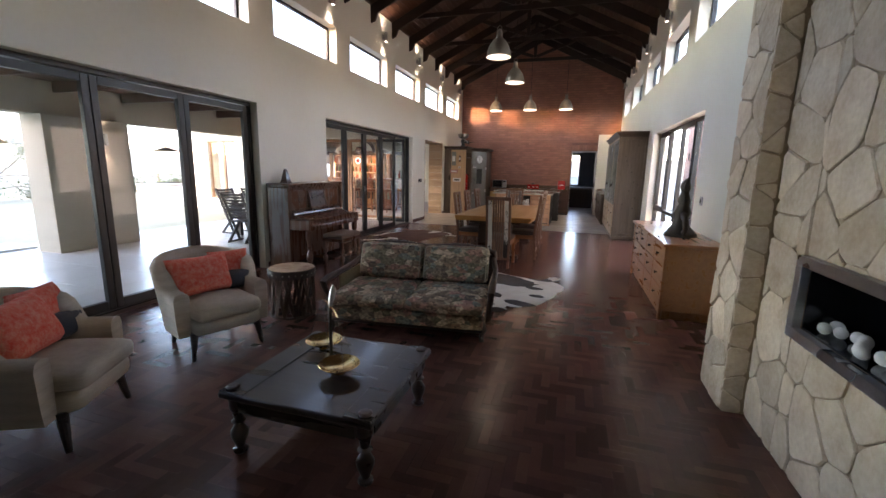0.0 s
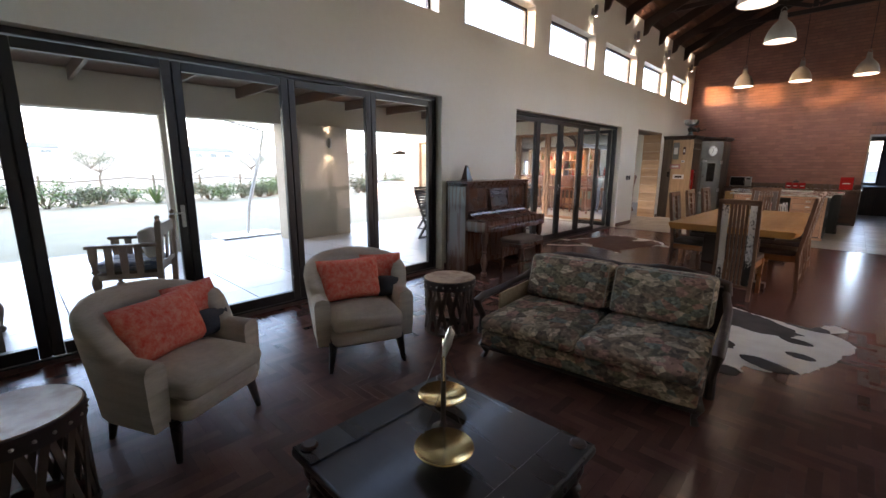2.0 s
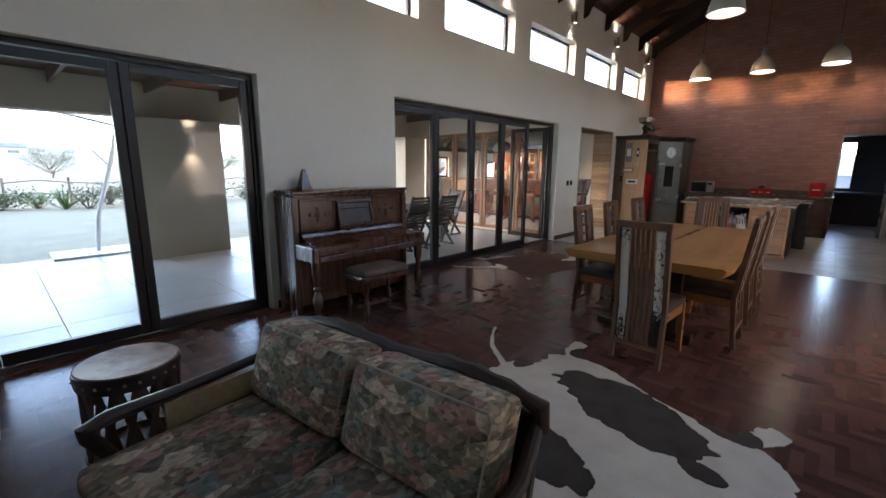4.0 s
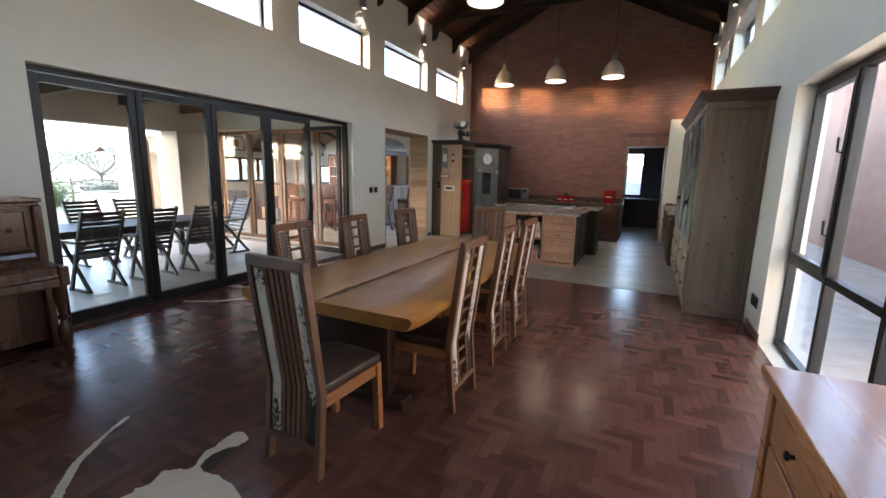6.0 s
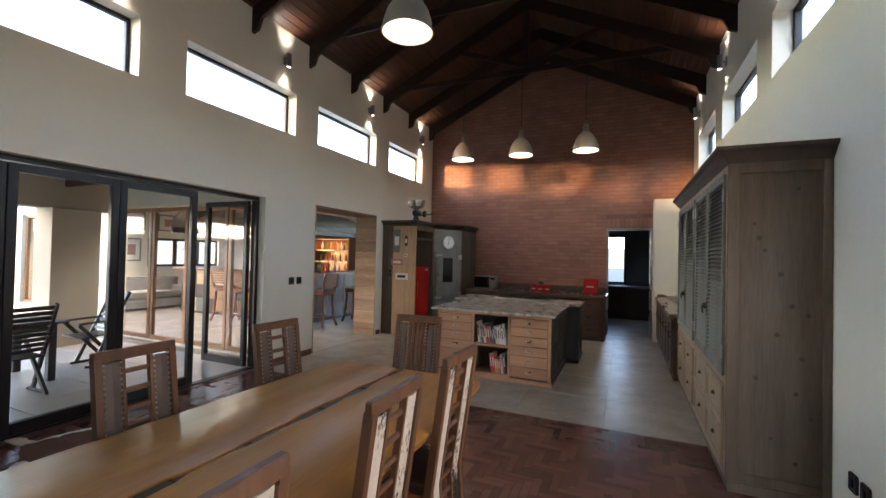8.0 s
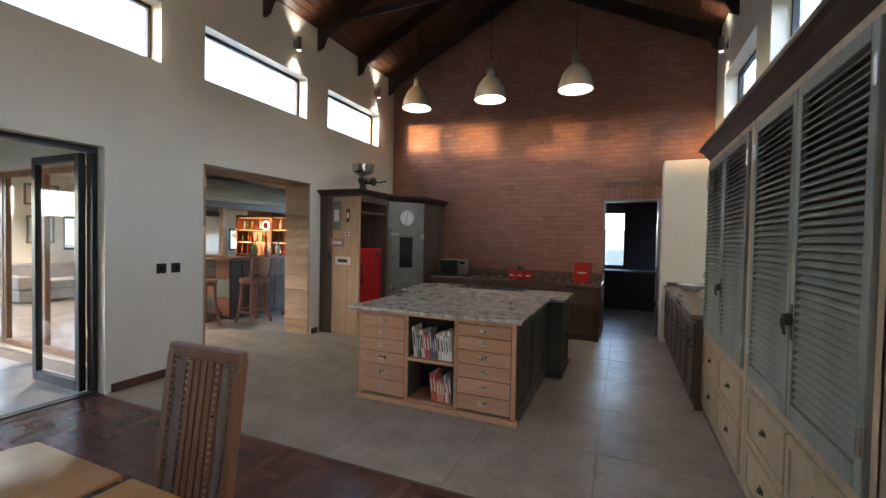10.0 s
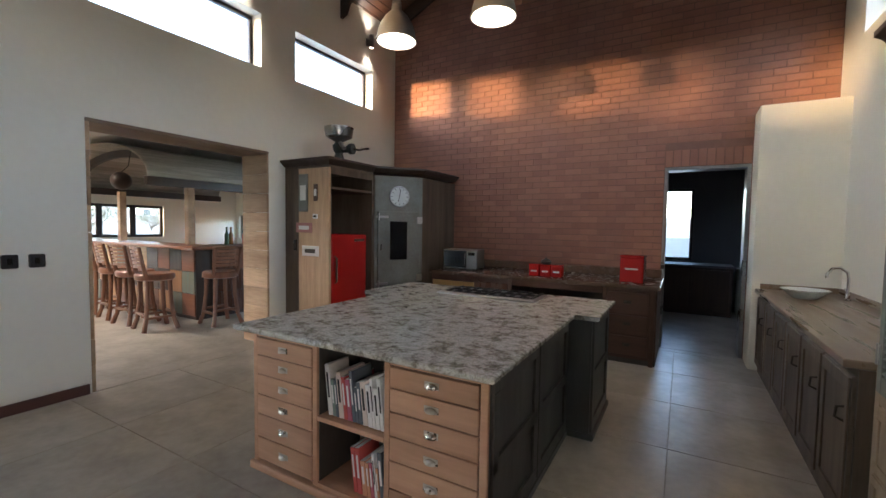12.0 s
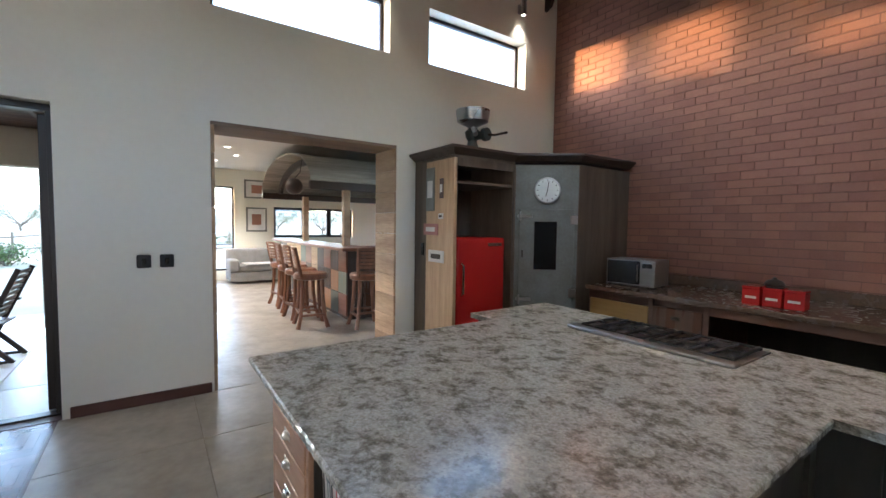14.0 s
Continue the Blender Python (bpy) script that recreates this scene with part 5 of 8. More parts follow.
def piano():
    t = thing("upright_piano", "old red-brown walnut upright piano, lid closed, against the wall", "piano", (-4.27, 3.84, 0))
    w = 0.73
    bm = B()
    box(bm, 0.0, 0.34, -w, w, 0.08, 1.25, 0.008, 1)
    part("case", bm, M_piano, t)
    bm = B()
    box(bm, -0.0, 0.40, -w - 0.03, w + 0.03, 1.25, 1.285, 0.012)
    box(bm, 0.0, 0.385, -w - 0.015, w + 0.015, 1.225, 1.249, 0.006, 1)
    part("top_lid", bm, M_piano, t)
    for s in (-1, 1):
        bm = B()
        box(bm, 0.0, 0.38, s * w - 0.03, s * w + 0.03, 0.0, 1.224, 0.008, 1)
        part("side_panel", bm, M_piano, t)
        bm = B()
        box(bm, 0.345, 0.72, s * (w - 0.015) - 0.035, s * (w - 0.015) + 0.035, 0.60, 0.76, 0.015)
        part("key_block", bm, M_piano, t)
        bm = B()
        turned_leg(bm, (0.66, s * (w - 0.04), 0.0), 0.042, 0.60)
        part("leg", bm, M_piano, t, "turned front leg", True)
        bm = B()
        box(bm, 0.341, 0.346, s * 0.46 - 0.185, s * 0.46 + 0.185, 0.895, 1.175, 0.002, 1)
        panel = part("burl_panel", bm, M_burl, t, "figured walnut front panel")
        for y0, y1, z0, z1 in ((-0.21, 0.21, 1.175, 1.20), (-0.21, 0.21, 0.87, 0.895), (-0.21, -0.185, 0.895, 1.175), (0.185, 0.21, 0.895, 1.175)):
            bm = B()
            box(bm, 0.341, 0.358, s * 0.46 + y0, s * 0.46 + y1, z0, z1, 0.006, 2)
            part("moulding", bm, M_piano, panel)
        for k, (dy, dz) in enumerate(((0, 0), (-0.09, 0), (0.09, 0), (0, 0.06), (0, -0.06))):
            bm = B()
            lathe(bm, [(0.034 if k == 0 else 0.02, 0.0), (0.026 if k == 0 else 0.015, 0.006), (0.006, 0.009)], n=12)
            part("rosette", bm, M_mahog, panel, "", True).matrix_basis = pose(0.346, s * 0.46 + dy, 1.035 + dz, 0, 90)
    bm = B()
    box(bm, 0.341, 0.72, -w + 0.05, w - 0.05, 0.60, 0.665, 0.01)
    part("key_bed", bm, M_piano, t)
    bm = B()
    pts = [(0.342, 0.665), (0.712, 0.665), (0.722, 0.680), (0.712, 0.697), (0.702, 0.700), (0.702, 0.748), (0.690, 0.762), (0.50, 0.778), (0.485, 0.792), (0.44, 0.800), (0.405, 0.815), (0.395, 0.845), (0.342, 0.862)]
    ring_loft(bm, [[(x, -w + 0.055, z) for x, z in pts], [(x, w - 0.055, z) for x, z in pts]])
    part("fall_board", bm, M_piano, t, "closed moulded key lid", True, 30)
    desk = part("music_desk", (lambda q: (box(q, 0, 0.012, -0.20, 0.20, 0.03, 0.25, 0.002, 1), q)[1])(B()), M_mahog, t, "dark fretted music desk")
    desk.matrix_basis = pose(0.395, 0, 0.885, 0, -12)
    for y0, y1, z0, z1 in ((-0.235, 0.235, 0.25, 0.285), (-0.235, 0.235, 0.0, 0.03), (-0.235, -0.20, 0.03, 0.25), (0.20, 0.235, 0.03, 0.25), (-0.20, 0.20, 0.19, 0.20)):
        bm = B()
        box(bm, 0, 0.024, y0, y1, z0, z1, 0.005, 1)
        part("desk_rail", bm, M_piano, desk)
    bm = B()
    box(bm, 0.341, 0.42, -0.235, 0.235, 0.863, 0.884, 0.004, 1)
    part("desk_ledge", bm, M_piano, t)
    for z0, z1, d in ((1.205, 1.224, 0.012), (0.862, 0.868, 0.010)):
        bm = B()
        box(bm, 0.3405, 0.342 + d, -w + 0.035, w - 0.035, z0, z1, 0.003, 1)
        part("front_moulding", bm, M_piano, t)
    bm = B()
    box(bm, 0.342, 0.355, -0.55, 0.55, 0.16, 0.55, 0.006, 1)
    part("lower_panel", bm, M_piano, t)
    bm = B()
    for y in (-0.06, 0.06):
        tube(bm, [(0.34, y, 0.07), (0.48, y, 0.06)], 0.012)
    part("pedals", bm, M_brass, t, "brass pedals", True)


piano()
mt = thing("metronome", "small dark wooden pyramid metronome on the piano", "metronome", (-4.13, 3.36, 1.285))
bm = B()
ring_loft(bm, [[(sx * r, sy * r, z) for sx, sy in ((-1, -1), (1, -1), (1, 1), (-1, 1))] for r, z in ((0.062, 0.0), (0.062, 0.02), (0.054, 0.022), (0.018, 0.20), (0.012, 0.215))])
part("case", bm, M_mahog, mt)


def bench():
    t = thing("piano_bench", "dark piano stool with a beige-brown padded seat", "stool", (-3.40, 3.74, 0))
    for x in (-0.15, 0.15):
        for y in (-0.26, 0.26):
            bm = B()
            turned_leg(bm, (x, y, 0), 0.03, 0.40)
            part("leg", bm, M_piano, t, "", True)
    bm = B()
    box(bm, -0.18, 0.18, -0.30, 0.30, 0.40, 0.45, 0.01)
    part("seat_frame", bm, M_piano, t)
    bm = B()
    soft(bm, -0.175, 0.175, -0.295, 0.295, 0.445, 0.52, 0.03, 0.012)
    part("seat_pad", bm, M_strip, t, "beige-brown padded seat", True, 60)
    bm = B()
    bar(bm, (-0.0, -0.26, 0.12), (0.0, 0.26, 0.12), 0.03, 0.03)
    part("stretcher", bm, M_piano, t)


bench()


# ---- dining ----
def dining_table():
    t = thing("dining_table", "long golden live-edge slab table with dark trestle legs", "table", (-1.16, 6.21, 0))
    L, half = 1.42, 0.685
    for s in (-1, 1):
        bm = B()
        outer, inner = [], []
        n = 40
        for k in range(n + 1):
            y = -L + 2 * L * k / n
            wob = 0.03 * noise.noise(V((y * 1.4, s * 3, 0))) + 0.012 * noise.noise(V((y * 6, s * 3, 4)))
            outer.append((s * (half + wob - 0.025 * (k in (0, n))) + (0.035 * (1 + y / L) if s < 0 else -0.02 * (1 + y / L)), y))
            inner.append((-0.02 + s * 0.006 + 0.016 * noise.noise(V((y * 1.7, 9, 0))) + s * 0.022 * max(0, min(1, 0.65 + 3.2 * noise.noise(V((y * 3.1, 2, 7))))), y))
        rings = []
        for (xo, y), (xi, _) in zip(outer, inner):
            rings.append([(xi, y, 0.695), (xi + s * 0.003, y, 0.768), (xi + s * 0.02, y, 0.772), (xo - s * 0.02, y, 0.772), (xo, y, 0.757), (xo - s * 0.015, y, 0.72), (xo - s * 0.05, y, 0.692)])
        ring_loft(bm, rings)
        part("slab", bm, M_slab, t, "golden live-edge slab", True, 40)
    for y in (-1.05, 1.05):
        bm = B()
        box(bm, -0.30, 0.30, y - 0.05, y + 0.05, 0.07, 0.62, 0.012)
        part("leg_panel", bm, M_mahog, t, "dark trestle leg")
        bm = B()
        box(bm, -0.42, 0.42, y - 0.07, y + 0.07, 0.0, 0.072, 0.012)
        part("foot", bm, M_mahog, t)
        bm = B()
        box(bm, -0.45, 0.45, y - 0.06, y + 0.06, 0.62, 0.691, 0.01)
        part("head_beam", bm, M_mahog, t)
    bm = B()
    box(bm, -0.04, 0.04, -1.0, 1.0, 0.30, 0.42, 0.008)
    part("stretcher", bm, M_mahog, t)
    # dark strip that makes the gap between the slabs read dark
    bm = B()
    box(bm, -0.065, 0.027, -1.405, 1.405, 0.697, 0.759)
    part("joint_inlay", bm, M_blackwood, t, "dark strip in the wavy joint")


dining_table()


def dining_chair(ladder=True):
    """Faces +y; the back stands at y = -0.24."""
    t = thing("dining_chair", "tall-backed wooden dining chair with hide strips and a dark leather seat", "chair", (0, 0, 0), 0, "chairs round the dining table")
    w = 0.182
    lean = lambda z: -0.235 - (max(0, z - 0.45) * 0.13) - (max(0, 0.45 - z) * 0.08)
    Z = [0, 0.15, 0.3, 0.45, 0.65, 0.85, 1.0, 1.105]
    for s in (-1, 1):
        bm = B()
        ring_loft(bm, [[(s * w + a, lean(z) + b, z) for a, b in ((-0.017, -0.02), (0.017, -0.02), (0.017, 0.02), (-0.017, 0.02))] for z in Z])
        part("back_post", bm, M_chairwood, t)
        for side, m, nm in ((1, M_strip, "leather_strip"), (-1, M_hide, "hide_strip")):
            bm = B()
            zz = [0.17, 0.45, 0.65, 0.85, 1.0, 1.075]
            x0, x1 = (0.075, 0.164) if ladder else (0.10, 0.164)
            ring_loft(bm, [[(s * x0, lean(z), z), (s * x1, lean(z), z), (s * x1, lean(z) + side * 0.008, z), (s * (x0 + x1) / 2, lean(z) + side * 0.014, z), (s * x0, lean(z) + side * 0.008, z)] for z in zz])
            part(nm, bm, m, t, "taupe leather strip" if side > 0 else "black and white hide strip")
        if ladder:
            bm = B()
            ring_loft(bm, [[(s * 0.068 + a, lean(z) + b, z) for a, b in ((-0.008, -0.014), (0.008, -0.014), (0.008, 0.014), (-0.008, 0.014))] for z in Z[1:]])
            part("inner_post", bm, M_chairwood, t)
        bm = B()
        for k in range(22):
            z = 0.50 + 0.575 * k / 21
            for x in (0.081, 0.158):
                bmesh.ops.create_cube(bm, size=0.009, matrix=Matrix.Translation((s * x, lean(z) + 0.012, z)))
        tagged(part("nail_trim", bm, M_stud, t), kind="stuff")
        bm = B()
        ring_loft(bm, [[(s * 0.175 + a, 0.215 + b + 0.02 * (1 - z / 0.44), z) for a, b in ((-0.02, -0.02), (0.02, -0.02), (0.02, 0.02), (-0.02, 0.02))] for z in (0, 0.2, 0.44)])
        part("front_leg", bm, M_oak, t)
        bm = B()
        bar(bm, (s * 0.175, lean(0.4), 0.395), (s * 0.175, 0.215, 0.395), 0.022, 0.07)
        part("side_apron", bm, M_oak, t)
    if ladder:
        for k in range(9):
            z = 0.28 + 0.093 * k
            bm = B()
            bar(bm, (-0.06, lean(z), z), (0.06, lean(z), z), 0.018, 0.024, bevel=0.004)
            part("rung", bm, M_chairwood, t)
    else:
        for x in (-0.074, -0.037, 0.0, 0.037, 0.074):
            bm = B()
            ring_loft(bm, [[(x + a, lean(z) + b, z) for a, b in ((-0.013, -0.01), (0.013, -0.01), (0.013, 0.01), (-0.013, 0.01))] for z in Z[1:]])
            part("back_slat", bm, M_chairwood, t)
    for z, h, nm in ((1.112, 0.055, "top_rail"), (0.15, 0.04, "bottom_rail")):
        bm = B()
        bar(bm, (-w - 0.02, lean(z), z), (w + 0.02, lean(z), z), 0.036, h, bevel=0.006)
        part(nm, bm, M_chairwood, t)
    bm = B()
    bar(bm, (-0.175, 0.215, 0.395), (0.175, 0.215, 0.395), 0.022, 0.07)
    part("front_apron", bm, M_oak, t)
    bm = B()
    soft(bm, -0.198, 0.198, -0.225, 0.24, 0.43, 0.50, 0.028, 0.012)
    part("seat_pad", bm, M_leather, t, "dark brown leather seat", True, 60)
    return t


ch = dining_chair(True)
ch.matrix_basis = pose(-0.72, 5.42, 0, 0, 0, 90)
for y, a in ((6.20, 91), (6.90, 88)):
    copy_thing(ch, pose(-0.73, y, 0, 0, 0, a))
for y, a in ((5.39, -90), (6.17, -89), (7.11, -92)):
    copy_thing(ch, pose(-1.62, y, 0, 0, 0, a))
ch2 = dining_chair(False)
ch2.matrix_basis = pose(-0.97, 4.66, 0, 0, 0, -3)
copy_thing(ch2, pose(-1.18, 7.62, 0, 0, 0, 182))

# ---- sideboard and sculpture ----
def sideboard():
    t = thing("sideboard", "warm oak sideboard with drawers along the wall", "sideboard", (1.36, 3.72, 0))
    bm = B()
    box(bm, -0.27, 0.27, -1.13, 1.13, 0.10, 0.79, 0.004, 1)
    part("body", bm, M_oak, t)
    bm = B()
    box(bm, -0.32, 0.28, -1.17, 1.17, 0.79, 0.828, 0.008)
    part("top", bm, M_oak, t)
    bm = B()
    box(bm, -0.25, 0.26, -1.08, 1.08, 0.0, 0.10)
    part("plinth", bm, M_oak, t)
    for s in (-1, 1):
        bm = B()
        box(bm, -0.295, -0.265, s * 1.10 - 0.03, s * 1.10 + 0.03, 0.0, 0.789, 0.004, 1)
        part("corner_post", bm, M_oak, t)
    for i in range(4):
        for j, (z0, z1) in enumerate(((0.13, 0.33), (0.345, 0.555), (0.57, 0.77))):
            bm = B()
            y0 = -1.06 + 0.53 * i
            box(bm, -0.288, -0.271, y0 + 0.008, y0 + 0.522, z0, z1, 0.004, 1)
            d = part("drawer", bm, M_oak, t)
            bm = B()
            lathe(bm, [(0.008, 0), (0.008, 0.012), (0.017, 0.018), (0.014, 0.028), (0.003, 0.03)], n=12)
            bmesh.ops.transform(bm, matrix=pose(-0.288, y0 + 0.265, (z0 + z1) / 2, 0, -90), verts=bm.verts)
            part("knob", bm, M_iron, d, "dark iron knob", True)


sideboard()
scu = thing("sculpture", "dark bronze figure-like abstract sculpture on a round base", "sculpture", (1.33, 3.25, 0.828))
bm = B()
rnd = random.Random(4)
lathe(bm, [(0.15, 0), (0.155, 0.03), (0.13, 0.05), (0.12, 0.07), (0.08, 0.10), (0.07, 0.18), (0.085, 0.22), (0.05, 0.30), (0.06, 0.34), (0.035, 0.42), (0.05, 0.46), (0.045, 0.50), (0.02, 0.54)], n=18)
tube(bm, [(0, -0.02, 0.22), (0, -0.14, 0.18), (0, -0.17, 0.08), (0, -0.12, 0.03)], [0.04, 0.035, 0.025, 0.03], 8)
tube(bm, [(0, 0.02, 0.24), (0, 0.12, 0.27), (0, 0.15, 0.20)], [0.035, 0.025, 0.02], 8)
tube(bm, [(0, 0, 0.42), (0, -0.09, 0.50), (0, -0.11, 0.56)], [0.03, 0.02, 0.012], 8)
for v in bm.verts:
    v.co += V((noise.noise(v.co * 18), noise.noise(v.co * 18 + V((5, 0, 0))), 0)) * 0.02
scu.scale = (1.1, 1.1, 1.22)
part("sculpture_body", bm, M_iron, scu, "", True, 60)

# ---- fireplace ----
fp = thing("fireplace", "black gas fireplace with a brushed steel surround and pale pebbles", "fireplace", (1.24, (FIRE[0] + FIRE[1]) / 2, 0.925))
hw, hh = (FIRE[1] - FIRE[0]) / 2, (FIRE[3] - FIRE[2]) / 2
for a, b, c, d in ((-hw, hw, -hh, -hh + 0.055), (-hw, hw, hh - 0.055, hh), (-hw, -hw + 0.055, -hh + 0.055, hh - 0.055), (hw - 0.055, hw, -hh + 0.055, hh - 0.055)):
    bm = B()
    box(bm, -0.022, 0.02, a, b, c, d, 0.003, 1)
    part("surround", bm, M_steel, fp, "brushed steel surround")
for nm, (x0, x1, a, b, c, d) in (("firebox_back", (0.36, 0.38, -hw + .06, hw - .06, -hh + .06, hh - .06)), ("firebox_floor", (0.022, 0.36, -hw + .056, hw - .056, -hh + .054, -hh + .066)), ("firebox_top", (0.022, 0.36, -hw + .056, hw - .056, hh - .066, hh - .054)), ("firebox_side", (0.022, 0.36, -hw + .056, -hw + .066, -hh + .066, hh - .066)), ("firebox_side", (0.022, 0.36, hw - .066, hw - .056, -hh + .066, hh - .066))):
    bm = B()
    box(bm, x0, x1, a, b, c, d)
    part(nm, bm, M_screen, fp)
rnd = random.Random(8)
for k in range(30):
    bm = B()
    bmesh.ops.create_icosphere(bm, subdivisions=2, radius=1, matrix=Matrix.LocRotScale((0.10 + rnd.uniform(-.04, .06), -hw + 0.10 + (2 * hw - 0.2) * k / 29, -hh + 0.095), Euler((rnd.random(), rnd.random(), rnd.random())), (rnd.uniform(.024, .032), rnd.uniform(.026, .036), rnd.uniform(.026, .030))))
    part("pebble", bm, M_white, fp, "", True)


# ---- lamps ----
M_shade = mat("grey_enamel_shade", (0.28, 0.27, 0.25), (0.22, 0.21, 0.195), 0.45, 0.3, scale=6, fine=60, bump=0.05)
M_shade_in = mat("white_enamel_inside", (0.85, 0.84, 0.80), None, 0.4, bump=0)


def pendant(at, r, h, cord, watts):
    t = thing("pendant_lamp", "grey enamel industrial pendant lamp, lit, hanging from a tie beam", "lamp", at, 0, "pendant lamps")
    prof = [(1.0, 0.0), (0.99, 0.05), (0.93, 0.22), (0.80, 0.40), (0.58, 0.56), (0.36, 0.66), (0.26, 0.70), (0.25, 0.80), (0.22, 0.84)]
    bm = B()
    lathe(bm, [(r * a, h * b) for a, b in prof], n=28, cap=False)
    part("shade", bm, M_shade, t, "", True)
    bm = B()
    lathe(bm, [(r * a * 0.97 - 0.002, h * b + 0.001) for a, b in prof[:6]], n=28, cap=False)
    part("shade_lining", bm, M_shade_in, t, "white inside of the shade", True)
    bm = B()
    lathe(bm, [(r * 1.0, 0.0), (r * 1.03, 0.002), (r * 1.03, 0.014), (r * 0.995, 0.016)], n=28, cap=False)
    part("rim", bm, M_shade, t, "", True)
    bm = B()
    lathe(bm, [(r * 0.22, h * 0.84), (r * 0.24, h * 0.85), (r * 0.20, h * 0.94), (r * 0.07, h * 1.0)], n=16)
    part("cap", bm, M_shade, t, "", True)
    bm = B()
    tube(bm, [(-r * 0.16, 0, h * 0.88), (-r * 0.16, 0, h * 1.06), (0, 0, h * 1.14), (r * 0.16, 0, h * 1.06), (r * 0.16, 0, h * 0.88)], 0.007, 6)
    part("bail", bm, M_shade, t, "", True)
    bm = B()
    tube(bm, [(0, 0, h * 1.12), (0, 0, cord)], 0.006, 6)
    part("cord", bm, M_black, t)
    bm = B()
    bmesh.ops.create_uvsphere(bm, u_segments=14, v_segments=10, radius=0.055, matrix=Matrix.Translation((0, 0, h * 0.28)))
    part("bulb", bm, M_bulb, t, "", True)
    d = bpy.data.lights.new("pendant_light", 'POINT')
    d.energy, d.color, d.shadow_soft_size = watts, (1.0, 0.90, 0.76), 0.14
    new("pendant_light", d).location = (at[0], at[1], at[2] + h * 0.33)


for x in (-2.52, -1.39, -0.26):
    pendant((x, 12.36, 3.52), 0.215, 0.46, 5.01 - 3.52, 0.7)
for y in (7.84, 5.62):
    pendant((-1.31, y, 3.50), 0.215, 0.46, 5.01 - 3.50, 0.16)

for k in range(7):
    y = 13.98 - 2.245 * k
    wall_light((XL, y, 4.48), 0, True, "small steel up-and-down wall light, lit, between the high windows", group="high wall lights")
    spot_pair((XL + 0.085, y, 4.48), 0.9)
for k in range(7):
    y = 13.98 - 2.245 * k
    wall_light((XR, y, 4.48), 180, True, "small steel up-and-down wall light, lit, on the window wall", group="high wall lights")
    spot_pair((XR - 0.085, y, 4.48), 0.9)


def switch(at, rz, label="square dark grey light switch on the wall"):
    t = thing("light_switch", label, "switch", at, rz, "wall switches")
    bm = B()
    box(bm, 0, 0.012, -0.05, 0.05, -0.055, 0.055, 0.012, 2)
    part("plate", bm, M_steel if "pale" in label else M_black, t)
    bm = B()
    box(bm, 0.012, 0.017, -0.015, 0.015, -0.025, 0.025, 0.003, 1)
    part("rocker", bm, M_screen, t)


switch((XL, 9.75, 1.21), 0)
switch((XL, 9.91, 1.21), 0)
switch((XR, 3.85, 1.21), 180, "pale steel light switch beside the tall window")
switch((XR, 8.12, 0.33), 180, "dark double socket plate low on the wall")
switch((XR, 7.98, 0.33), 180, "dark double socket plate low on the wall")

# ---- tall louvred cabinet ----
def cup_pull(bm, at, s=1.0):
    """A half-round cup pull that opens downwards, standing off towards -y."""
    n = 10
    rows = []
    for i in range(5):
        b = math.pi / 2 * i / 4
        rows.append([(at[0] + s * 0.036 * math.cos(math.pi * k / n) * math.cos(b * 0.35), at[1] - s * 0.022 * math.sin(b) * math.sin(math.pi * k / n) - 0.002, at[2] + s * 0.026 * math.sin(math.pi * k / n) * math.cos(b)) for k in range(n + 1)])
    ring_loft(bm, rows, cap=False, closed=False)
    box(bm, at[0] - s * 0.04, at[0] + s * 0.04, at[1] - 0.003, at[1], at[2] - 0.004, at[2] + s * 0.03, 0.001, 1)


M_louvre = mat("grey_green_louvre_paint", (0.20, 0.21, 0.18), (0.14, 0.145, 0.12), 0.5, scale=5, fine=50, bump=0.08)
M_pale_pine = wood("pale_limed_pine", (0.40, 0.285, 0.185), (0.30, 0.205, 0.13), 0.5, 2, 0.08)
M_knot = mat("dark_knot", (0.06, 0.04, 0.028), None, 0.6, scale=20)


